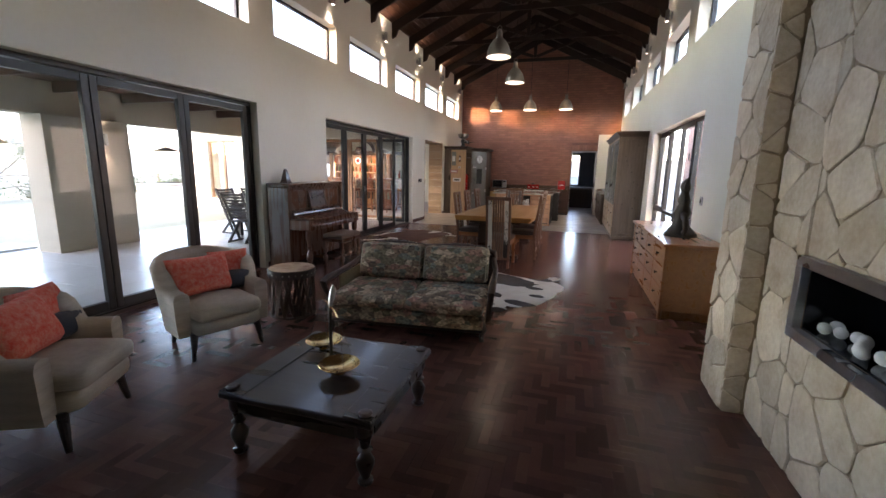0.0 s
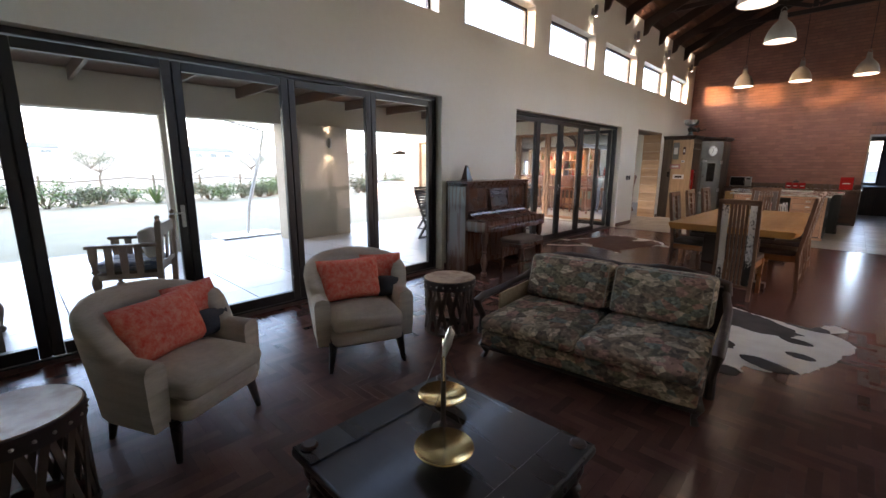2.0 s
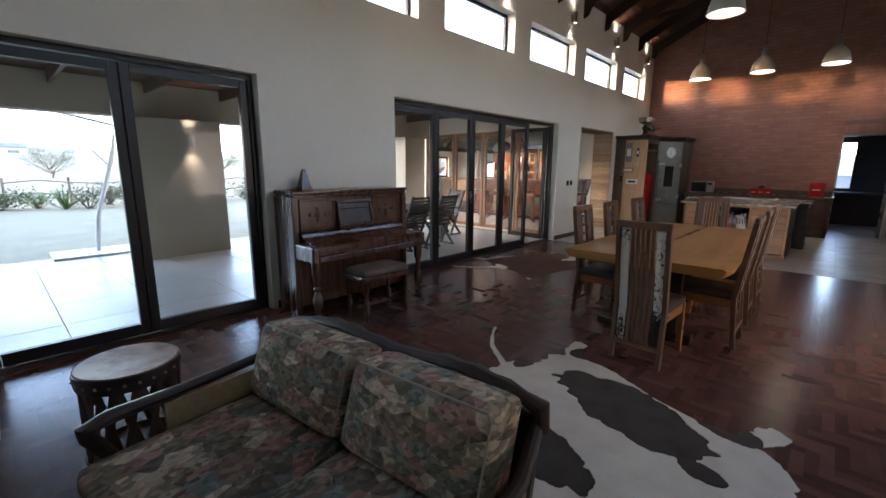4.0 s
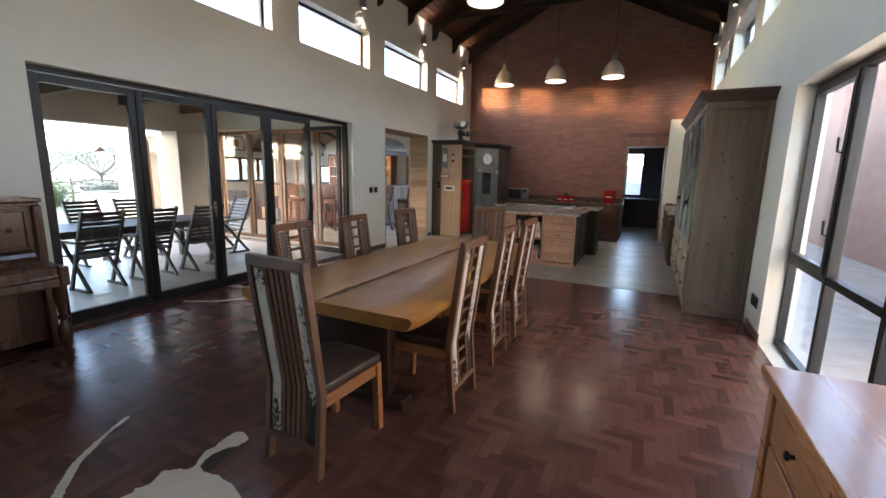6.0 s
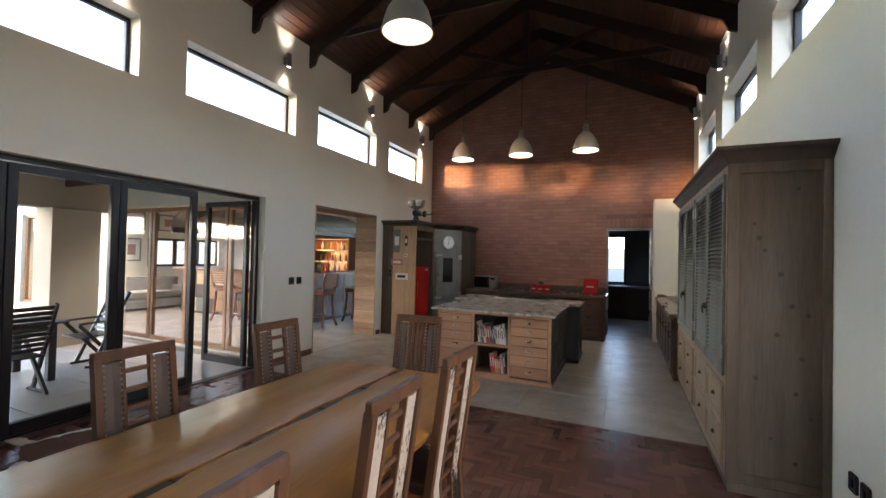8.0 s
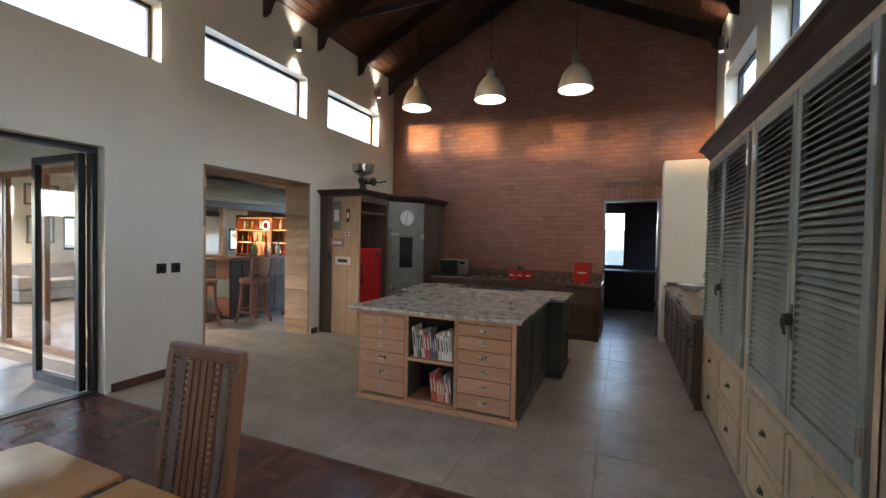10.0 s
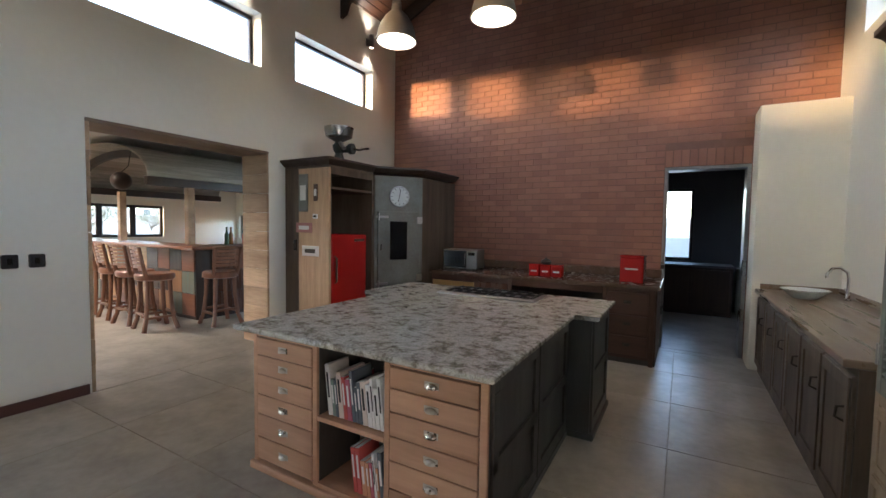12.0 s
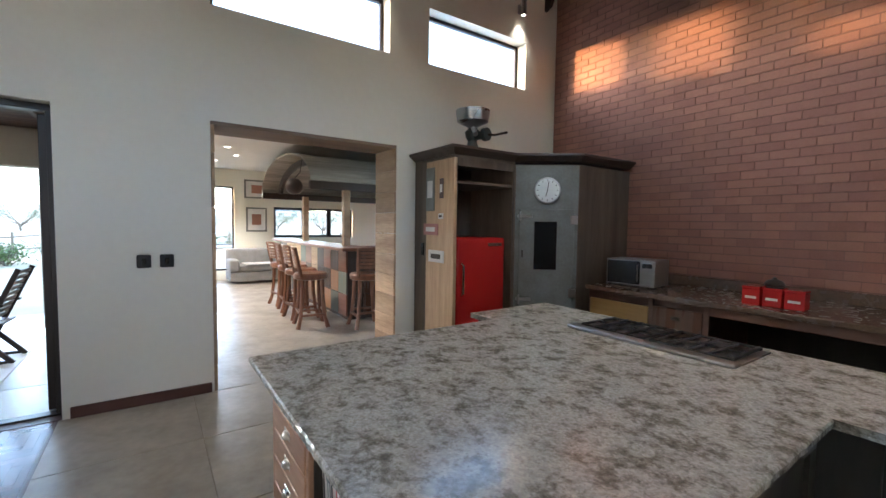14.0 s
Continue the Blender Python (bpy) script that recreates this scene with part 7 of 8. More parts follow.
lathe(bm, [(0.04, 0), (0.065, 0.015), (0.07, 0.035), (0.05, 0.06), (0.02, 0.07), (0.012, 0.085), (0.003, 0.088)], n=18)
part("body", bm, M_iron, tt, "", True)
rb = thing("bread_bin", "tall red enamel bread bin on the counter", "bread bin", (-0.25, 14.02, CT), -6)
bm = B()
box(bm, -0.13, 0.13, -0.09, 0.09, 0, 0.29, 0.015)
part("body", bm, M_red, rb)
bm = B()
box(bm, -0.132, 0.132, -0.092, 0.092, 0.2905, 0.32, 0.012)
part("lid", bm, M_red, rb)
bm = B()
box(bm, -0.07, 0.07, -0.092, -0.09, 0.15, 0.17)
part("name_bar", bm, M_paper, rb, "white lettering bar")

# ---- fridge cupboard and corner cupboard ----
def fridge_cupboard():
    t = thing("fridge_cupboard", "tall weathered wooden cupboard open at the front for a fridge", "cabinet", (XL + 0.002, 12.36, 0))
    D, L, H = 0.78, 0.84, 2.24
    # the sun on the front side board is put into its paler colour
    M_sunlit_plank = bpy.data.materials.get("sunlit_plank_side") or wood("sunlit_plank_side", (0.56, 0.365, 0.21), (0.36, 0.215, 0.115), 0.5, 2, 0.1)
    bm = B()
    box(bm, 0, 0.255, 0, 0.03, 0, H)
    part("side_panel", bm, M_driftwood, t)
    bm = B()
    box(bm, 0.255, D, -0.006, 0.034, 0, H, 0.003, 1)
    part("side_post_panel", bm, M_sunlit_plank, t, "orange-brown side board, coloured paler for the sun on it")
    bm = B()
    box(bm, 0, D, L - 0.03, L, 0, H)
    part("far_side", bm, M_driftwood, t)
    bm = B()
    box(bm, 0, 0.03, 0.03, L - 0.03, 0, H)
    part("back_panel", bm, M_driftwood, t)
    bm = B()
    box(bm, 0, D, 0.0, L, H + 0.0005, H + 0.03)
    part("top_board", bm, M_driftwood, t)
    for z0, z1 in ((1.98, 2.01),):
        bm = B()
        box(bm, 0.03, D - 0.01, 0.0345, L - 0.0305, z0, z1)
        part("shelf", bm, M_driftwood, t)
    bm = B()
    box(bm, D - 0.02, D + 0.004, 0.035, L - 0.031, 2.16, 2.239)
    part("front_rail", bm, M_driftwood, t)
    # things pinned to its side
    for nm, lab, x0, x1, z0, z1, m in (("name_sign", "vertical grey metal sign board on the cupboard side", 0.27, 0.43, 1.70, 2.17, M_patina), ("key_rack", "small wooden rack on the cupboard side", 0.535, 0.60, 1.83, 2.04, M_oldwood), ("tile_sign", "small pale tile sign on the cupboard side", 0.52, 0.60, 1.61, 1.67, M_paper), ("plaque", "pink painted plaque on the cupboard side", 0.225, 0.505, 1.435, 1.56, bpy.data.materials.get("pink_plaque") or mat("pink_plaque", (0.45, 0.2, 0.17), None, 0.7)), ("wall_panel_socket", "white framed keypad on the cupboard side", 0.33, 0.62, 1.14, 1.27, M_paper), ("switch_box", "dark grey switch box on the cupboard side", 0.17, 0.225, 1.20, 1.34, M_screen)):
        s = thing(nm, lab, "switch" if nm == "switch_box" else "sign", (XL + 0.002 + (x0 + x1) / 2, 12.352, z0))
        bm = B()
        box(bm, -(x1 - x0) / 2, (x1 - x0) / 2, -0.014, 0.0, 0, z1 - z0, 0.003, 1)
        part("board", bm, m, s)
        bm = B()
        box(bm, -(x1 - x0) * 0.32, (x1 - x0) * 0.32, -0.016, -0.0142, (z1 - z0) * 0.3, (z1 - z0) * 0.7)
        part("face", bm, M_iron if m in (M_paper, M_screen) else M_paper, s)


fridge_cupboard()
fr = thing("fridge", "red enamel single-door fridge in the cupboard", "fridge", (XL + 0.04, 12.40, 0.02))
bm = B()
box(bm, 0.0, 0.62, 0.04, 0.72, 0.0, 1.40, 0.03, 3)
part("body", bm, M_red, fr, "", True)
bm = B()
box(bm, 0.625, 0.70, 0.04, 0.72, 0.05, 1.395, 0.03, 3)
part("door", bm, M_red, fr, "", True)
bm = B()
tube(bm, [(0.70, 0.10, 0.78), (0.735, 0.10, 0.80), (0.735, 0.10, 1.10), (0.70, 0.10, 1.12)], 0.011, 8)
part("handle", bm, M_chrome, fr, "chrome handle", True)
bm = B()
box(bm, 0.70, 0.704, 0.46, 0.66, 1.30, 1.335)
part("badge", bm, M_chrome, fr)


def corner_cupboard():
    t = thing("corner_cupboard", "grey-green corner cupboard with an old steel door and a clock", "cabinet", (0, 0, 0))
    H = 2.24
    a, b = V((-3.505, 13.205, 0)), V((-3.05, 13.76, 0))
    bm = B()
    prism(bm, [(XL + 0.003, 13.205), (a.x, a.y), (b.x, b.y), (b.x, YB - 0.004), (XL + 0.003, YB - 0.004)], 0.0, H)
    part("carcass", bm, M_driftwood, t)
    d = (b - a).normalized()
    n = V((d.y, -d.x, 0))
    m = Matrix((d, -n, V((0, 0, 1)))).transposed().to_4x4()
    m.translation = (a + b) / 2
    w = (b - a).length / 2
    bm = B()
    box(bm, -w + 0.01, w - 0.01, -0.016, -0.001, 0.03, H - 0.01, 0.003, 1, m)
    part("front_panel", bm, M_patina, t, "grey-green painted front")
    bm = B()
    box(bm, -w + 0.05, w - 0.05, -0.045, -0.0165, 0.62, 1.74, 0.006, 1, m)
    dr = part("steel_door", bm, M_patina, t, "grey-green patinated steel door")
    bm = B()
    box(bm, -w + 0.05, w - 0.05, -0.04, -0.0165, 0.08, 0.60, 0.006, 1, m)
    part("lower_door", bm, M_patina, t)
    bm = B()
    box(bm, -0.135, 0.115, -0.05, -0.0455, 1.06, 1.60, 0.004, 1, m)
    part("dark_pane", bm, M_screen, dr, "dark glass pane")
    for z in (1.66, 0.72):
        bm = B()
        box(bm, -w + 0.03, -w + 0.20, -0.062, -0.0455, z - 0.018, z + 0.018, 0.006, 1, m)
        tube(bm, [m @ V((-w + 0.06, -0.07, z - 0.05)), m @ V((-w + 0.06, -0.07, z + 0.05))], 0.012, 8)
        part("hinge", bm, M_stud, dr, "worn steel hinge", True)
    for z in (1.62, 0.80):
        bm = B()
        box(bm, w - 0.10, w - 0.02, -0.065, -0.0455, z - 0.05, z + 0.05, 0.006, 1, m)
        part("latch", bm, M_stud, dr)
    bm = B()
    tube(bm, [m @ V((-w + 0.09, -0.046, 1.20)), m @ V((-w + 0.09, -0.09, 1.20)), m @ V((-w + 0.09, -0.09, 1.28))], 0.01, 8)
    part("handle", bm, M_iron, dr, "", True)
    ck = thing("wall_clock", "round white wall clock on the corner cupboard", "clock", tuple((a + b) / 2 + n * 0.017 + V((0, 0, 1.95))))
    bm = B()
    mm = m.to_3x3().to_4x4() @ pose(0, 0, 0, 90)
    lathe(bm, [(0.145, 0.0), (0.15, 0.012), (0.142, 0.032), (0.132, 0.034), (0.130, 0.02)], n=36)
    bmesh.ops.transform(bm, matrix=mm, verts=bm.verts)
    part("rim", bm, M_steel, ck, "", True)
    bm = B()
    lathe(bm, [(0.131, 0.0205), (0.131, 0.024)], n=36)
    bmesh.ops.transform(bm, matrix=mm, verts=bm.verts)
    part("face", bm, M_enamel, ck, "white clock face")
    for k in range(12):
        bm = B()
        box(bm, -0.004, 0.004, 0.10, 0.12, 0.0242, 0.0252, 0, 1, mm @ pose(0, 0, 0, 0, 0, 30 * k))
        part("hour_mark", bm, M_black, ck)
    for ang2, ln in ((-8, 0.10), (165, 0.07)):
        bm = B()
        box(bm, -0.004, 0.004, -0.01, ln, 0.026, 0.028, 0, 1, mm @ pose(0, 0, 0, 0, 0, ang2))
        part("clock_hand", bm, M_black, ck)
    # shared cornice
    c = thing("cupboard_cornice", "dark stained cornice along the cupboard tops", "cornice", (0, 0, 0), kind="structure")
    bm = B()
    rings = []
    for o, z in ((0.0, H + 0.031), (0.02, H + 0.045), (0.05, H + 0.07), (0.08, H + 0.09), (0.08, H + 0.115), (0.0, H + 0.116)):
        rings.append([(XL + 0.003, 12.354 - o, z), (-3.508 + o, 12.354 - o, z), (-3.508 + o, 13.20 - o * 0.4, z), (b.x + o, b.y - o * 0.4, z), (b.x + o, YB - 0.003, z), (XL + 0.003, YB - 0.003, z)])
    ring_loft(bm, rings)
    part("moulding", bm, M_cornice, c)


corner_cupboard()


def grain_mill():
    t = thing("cream_separator", "old dark green hand-cranked cream separator with a steel bowl", "separator", (-3.72, 12.75, 2.357))
    M_green = mat("dark_green_cast_iron", (0.03, 0.05, 0.045), (0.05, 0.055, 0.05), 0.4, 0.2, scale=12, bump=0.1)
    bm = B()
    lathe(bm, [(0.13, 0), (0.13, 0.02), (0.07, 0.05), (0.05, 0.12), (0.075, 0.16), (0.085, 0.22), (0.05, 0.26)], n=20)
    part("stand", bm, M_green, t, "", True)
    bm = B()
    lathe(bm, [(0.04, 0.26), (0.07, 0.28), (0.17, 0.33), (0.185, 0.40), (0.19, 0.45), (0.182, 0.45), (0.175, 0.40), (0.15, 0.335), (0.01, 0.31)], n=28)
    part("bowl", bm, M_steel, t, "dull steel bowl", True)
    bm = B()
    tube(bm, [(0.06, 0, 0.17), (0.16, 0.03, 0.17)], 0.045, 12)
    tube(bm, [(0.16, 0.03, 0.17), (0.21, 0.04, 0.17)], 0.07, 14)
    part("gear_case", bm, M_green, t, "", True)
    bm = B()
    tube(bm, [(0.20, 0.05, 0.17), (0.26, 0.10, 0.16), (0.27, 0.20, 0.19), (0.33, 0.21, 0.19)], 0.013, 8)
    part("crank", bm, M_iron, t, "", True)
    bm = B()
    tube(bm, [(0.05, -0.03, 0.24), (0.16, -0.10, 0.20), (0.20, -0.12, 0.15)], [0.03, 0.022, 0.03], 10)
    part("spout", bm, M_steel, t, "", True)


grain_mill()


M_outdark = wood("dark_garden_slat", (0.055, 0.042, 0.036), (0.035, 0.028, 0.025), 0.5, 0, 0.15)
# ---- bar room furniture ----
M_barwood = wood("polished_red_bar_wood", (0.23, 0.085, 0.045), (0.15, 0.055, 0.03), 0.35, 0, 0.12)
M_stoolwood = wood("brown_stool_wood", (0.26, 0.115, 0.065), (0.15, 0.062, 0.036), 0.38, 2, 0.15)
M_thatch = wood("grey_weathered_slats", (0.38, 0.35, 0.305), (0.24, 0.215, 0.185), 0.8, 1, 0.25)
M_bluegreen = wood("blue_green_reclaimed_wood", (0.10, 0.16, 0.15), (0.16, 0.14, 0.10), 0.6, 2, 0.3)

bar_counter = thing("bar_counter", "L-shaped bar counter of reclaimed coloured boards with a red wooden top", "bar counter", (0, 0, 0))
for nm, (x0, x1, y0, y1) in (("front_core", (-10.55, -6.35, 12.36, 12.60)), ("side_core", (-6.58, -6.35, 12.601, 15.4))):
    bm = B()
    box(bm, x0, x1, y0, y1, 0, 1.12)
    part(nm, bm, M_darkwood, bar_counter)
bm = B()
box(bm, -10.7, -6.12, 12.18, 12.72, 1.122, 1.175, 0.012)
part("front_top", bm, M_barwood, bar_counter, "polished red-brown top")
bm = B()
box(bm, -6.70, -6.12, 12.721, 15.5, 1.122, 1.175, 0.012)
part("side_top", bm, M_barwood, bar_counter, "polished red-brown top")
bmats = [M_barwood, M_lining, M_bluegreen, M_darkwood, M_framewood]
rnd = random.Random(21)
for k in range(11):
    for j in range(3):
        bm = B()
        x0 = -10.29 + 0.358 * k
        box(bm, x0, x0 + 0.35, 12.335, 12.358, 0.06 + 0.355 * j, 0.405 + 0.355 * j, 0.003, 1)
        part("front_board", bm, rnd.choice(bmats), bar_counter)
for k in range(7):
    for j in range(3):
        bm = B()
        y0 = 12.62 + 0.395 * k
        box(bm, -6.348, -6.325, y0, y0 + 0.385, 0.06 + 0.355 * j, 0.405 + 0.355 * j, 0.003, 1)
        part("side_board", bm, rnd.choice([M_piano, M_barwood, M_piano]), bar_counter)


def bar_stool(at, rz):
    """Faces +y, back at -y."""
    t = thing("bar_stool", "brown wooden bar stool with a slatted curved back", "stool", at, rz, "bar stools")
    for sx in (-1, 1):
        for sy in (-1, 1):
            bm = B()
            tube(bm, [(sx * 0.13, sy * 0.13, 0.70), (sx * 0.135, sy * 0.135, 0.45), (sx * 0.16, sy * 0.16, 0.15), (sx * 0.20, sy * 0.20, 0.0)], [0.030, 0.027, 0.027, 0.031], 8)
            part("leg", bm, M_stoolwood, t, "", True)
        bm = B()
        bar(bm, (sx * 0.17, -0.17, 0.18), (sx * 0.17, 0.17, 0.18), 0.03, 0.03)
        part("stretcher", bm, M_stoolwood, t)
        bm = B()
        bar(bm, (-0.17, sx * 0.17, 0.22), (0.17, sx * 0.17, 0.22), 0.03, 0.03)
        part("stretcher", bm, M_stoolwood, t)
        bm = B()
        tube(bm, [(sx * 0.16, -0.15, 0.72), (sx * 0.175, -0.19, 0.90), (sx * 0.18, -0.23, 1.12)], [0.027, 0.026, 0.024], 8)
        part("back_post", bm, M_stoolwood, t, "", True)
    bm = B()
    lathe(bm, [(0.20, 0.67), (0.228, 0.685), (0.228, 0.745), (0.21, 0.765), (0.01, 0.745)], n=26)
    part("seat", bm, M_stoolwood, t, "", True)
    for k in range(6):
        z = 0.86 + 0.05 * k
        bm = B()
        pts = [(x, -0.18 - (z - 0.86) * 0.17 - 0.035 * (1 - (x / 0.18) ** 2), z) for x in (-0.18, -0.09, 0, 0.09, 0.18)]
        for p, q in zip(pts, pts[1:]):
            bar(bm, p, q, 0.016, 0.036)
        part("back_slat", bm, M_stoolwood, t)
    return t


st = bar_stool((-6.33, 11.76, 0), -8)
st.scale = (1.08, 1.08, 1.06)
for x, y, a in ((-6.98, 11.80, 4), (-7.62, 11.84, -5), (-8.28, 11.86, 6), (-5.88, 12.46, 84), (-5.68, 13.4, 92)):
    copy_thing(st, pose(x, y, 0, 0, 0, a))

canopy = thing("bar_canopy", "barrel-shaped canopy of grey weathered slats over the bar", "canopy", (-8.6, 11.9, 2.24))
R, rise, Lc = 1.84, 0.62, 3.4
for k in range(26):
    a0, a1 = math.pi * k / 26, math.pi * (k + 0.94) / 26
    bm = B()
    pts = [(-R * math.cos(a), rise * math.sin(a)) for a in (a0, a1)]
    pin = [(x * 0.985, z * 0.97 - 0.01) for x, z in reversed(pts)]
    ring_loft(bm, [[(x, 0, z) for x, z in pts + pin], [(x, Lc, z) for x, z in pts + pin]])
    part("slat", bm, M_thatch, canopy)
bm = B()
arc = [(-R * 0.97 * math.cos(math.pi * k / 20), rise * 0.94 * math.sin(math.pi * k / 20)) for k in range(21)]
inner = [(x * 0.86, z * 0.78) for x, z in reversed(arc)]
ring_loft(bm, [[(x, 0.35, z - 0.02) for x, z in arc + inner], [(x, 0.41, z - 0.02) for x, z in arc + inner]])
part("front_arch", bm, M_outdark, canopy, "dark inner arch")
for x in (-1.77, 1.77):
    bm = B()
    box(bm, x - 0.05, x + 0.05, 0.0, Lc, -0.14, -0.005, 0.006, 1)
    part("beam", bm, M_darkwood, canopy)
for x, y in ((-6.66, 12.45), (-8.90, 12.45), (-6.66, 15.2)):
    ps = thing("bar_post", "square pale timber post at the bar", "post", (x, y, 0), 0, "bar posts")
    bm = B()
    box(bm, -0.055, 0.055, -0.055, 0.055, 1.18 if y < 12.6 else 0.0, 2.095, 0.006, 1)
    part("shaft", bm, M_lining, ps)
bl = thing("globe_ornament", "round dark woven ball hanging at the canopy", "ornament", (-7.35, 11.80, 2.17))
bm = B()
bmesh.ops.create_uvsphere(bm, u_segments=16, v_segments=10, radius=0.14)
part("ball", bm, M_darkwood, bl, "", True)
bm = B()
tube(bm, [(0, 0, 0.13), (0, 0.1, 0.24), (0, 0.14, 0.51)], 0.006)
part("string", bm, M_black, bl)

# bottles and shelves behind the bar
bs2 = thing("bottle_shelf", "wooden back-bar shelf against the wall", "shelf", (-9.85, 16.95, 0))
bm = B()
box(bm, -1.5, 1.5, 0.2255, 0.245, 0.0, 2.4, 0.003, 1)
part("back_panel", bm, M_framewood, bs2, "warm timber back panel")
for z in (0.0, 0.95, 1.35, 1.75, 2.15):
    bm = B()
    box(bm, -1.5, 1.5, -0.20, 0.22, z, z + 0.035 if z else 0.9, 0.004, 1)
    part("shelf_board", bm, M_barwood, bs2)
for x in (-1.5, 0, 1.5):
    bm = B()
    box(bm, x - 0.03, x + 0.03, -0.21, 0.225, 0.9, 2.25, 0.004, 1)
    part("upright", bm, M_barwood, bs2)
bcols = [(0.30, 0.12, 0.03), (0.05, 0.10, 0.04), (0.5, 0.5, 0.48), (0.45, 0.05, 0.03)]
bm_cache = []
for i, c in enumerate(bcols):
    bm = B()
    lathe(bm, [(0.034, 0), (0.037, 0.01), (0.037, 0.17), (0.015, 0.22), (0.013, 0.28), (0.016, 0.285), (0.016, 0.30)], n=10)
    me = bpy.data.meshes.new("glass_bottle")
    bm.to_mesh(me)
    bm.free()
    me.shade_smooth()
    me.materials.append(mat("bottle_glass_%d" % i, c, None, 0.15, bump=0))
    bm_cache.append(me)
for j, z in enumerate((0.985, 1.385, 1.785)):
    for k in range(14):
        x = -1.38 + 0.2 * k
        if abs(x) < 0.06:
            continue
        ob = new("bottle", bm_cache[(k * 3 + j) % 4])
        ob.location = (-9.85 + x, 16.92 + 0.04 * ((k * 7 + j) % 3 - 1), z)
        tagged(ob, "liquor bottle on the back-bar shelf", "bottle", "bar bottles")

# lit fittings of the back bar
M_warmglow = glow("warm_shelf_glow", (1.0, 0.62, 0.28), 0.09)
for z in (1.348, 1.748, 2.148):
    sl = thing("shelf_light", "slim warm light strip under the back-bar shelf", "strip light", (-9.85, 16.82, z), 0, "back-bar light strips")
    for x0, x1 in ((-1.44, -0.06), (0.06, 1.44)):
        bm = B()
        box(bm, x0, x1, -0.008, 0.008, -0.009, 0.0, 0.002, 1)
        part("tube", bm, M_warmglow, sl)
d = bpy.data.lights.new("shelf_light_beam", 'AREA')
d.shape, d.size, d.size_y, d.energy, d.color = 'RECTANGLE', 2.8, 0.06, 1.0, (1.0, 0.60, 0.30)
new("shelf_light_beam", d).matrix_world = look((-9.85, 16.72, 2.10), (-9.85, 16.95, 1.0))
rs = thing("ring_sign", "round lit ring sign with a dark middle above the bar", "sign", (-10.02, 16.70, 1.90))
bm = B()
lathe(bm, [(0.10, -0.012), (0.15, -0.012), (0.15, 0.012), (0.10, 0.012)], n=32, cap=False)
bmesh.ops.transform(bm, matrix=pose(0, 0, 0, 90, 0, 0), verts=bm.verts)
part("ring", bm, glow("pale_ring_glow", (1.0, 0.86, 0.66), 0.09), rs, "glowing pale ring", True)
bm = B()
lathe(bm, [(0.01, -0.008), (0.099, -0.008), (0.099, 0.012), (0.01, 0.012)], n=32)
bmesh.ops.transform(bm, matrix=pose(0, 0, 0, 90, 0, 0), verts=bm.verts)
part("disc", bm, M_red, rs, "dark red disc")
bm = B()
box(bm, -0.012, 0.012, 0.0, 0.055, -0.02, 0.02)
part("bracket", bm, M_black, rs)
for k, (x, y) in enumerate(((-6.42, 12.92), (-6.50, 13.05), (-6.38, 13.22), (-6.46, 13.60), (-6.55, 13.72), (-6.40, 14.05))):
    ob = new("bottle", bm_cache[(k * 3 + 1) % 4])
    ob.location = (x, y, 1.1755)
    tagged(ob, "liquor bottle standing on the bar counter", "bottle", "counter bottles")

# pictures and sofa
for y0, y1, z0, z1 in ((11.87, 12.53, 2.21, 2.71), (11.91, 12.44, 1.30, 1.96), (12.9, 13.6, 2.21, 2.71), (13.85, 14.5, 2.21, 2.71)):
    pc = thing("framed_picture", "framed picture with a wide white mount on the bar wall", "picture", (-12.5, (y0 + y1) / 2, (z0 + z1) / 2), 0, "framed pictures")
    w, h = (y1 - y0) / 2, (z1 - z0) / 2
    for a, b, c, d in ((-w, w, -h, -h + 0.04), (-w, w, h - 0.04, h), (-w, -w + 0.04, -h + 0.04, h - 0.04), (w - 0.04, w, -h + 0.04, h - 0.04)):
        bm = B()
        box(bm, 0, 0.03, a, b, c, d, 0.004, 1)
        part("frame", bm, M_patina, pc)
    bm = B()
    box(bm, 0.002, 0.012, -w + 0.04, w - 0.04, -h + 0.04, h - 0.04)
    part("mount", bm, M_paper, pc)
    bm = B()
    box(bm, 0.0122, 0.014, -w * 0.45, w * 0.45, -h * 0.45, h * 0.45)
    part("print", bm, M_brick, pc, "rust-red print")
so = thing("bar_sofa", "grey upholstered sofa with a throw by the window", "sofa", (-11.8, 12.3, 0), 90)
M_greycloth = mat("grey_sofa_cloth", (0.30, 0.29, 0.28), (0.24, 0.23, 0.22), 0.95, scale=8, fine=90, bump=0.3)
for nm, b in (("base", (-0.95, 0.95, -0.40, 0.42, 0.05, 0.32)), ("seat_cushion", (-0.72, 0.72, -0.42, 0.20, 0.32, 0.48)), ("backrest", (-0.95, 0.95, 0.20, 0.44, 0.32, 0.86)), ("arm", (-0.96, -0.73, -0.42, 0.2, 0.32, 0.62)), ("arm", (0.73, 0.96, -0.42, 0.2, 0.32, 0.62))):
    bm = B()
    soft(bm, *b, 0.05, 0.01)
    part(nm, bm, M_greycloth, so, "", True, 60)
bm = B()
soft(bm, -0.6, 0.3, -0.44, 0.46, 0.485, 0.50, 0.007)
part("throw", bm, M_cushwhite, so, "pale throw over the seat")
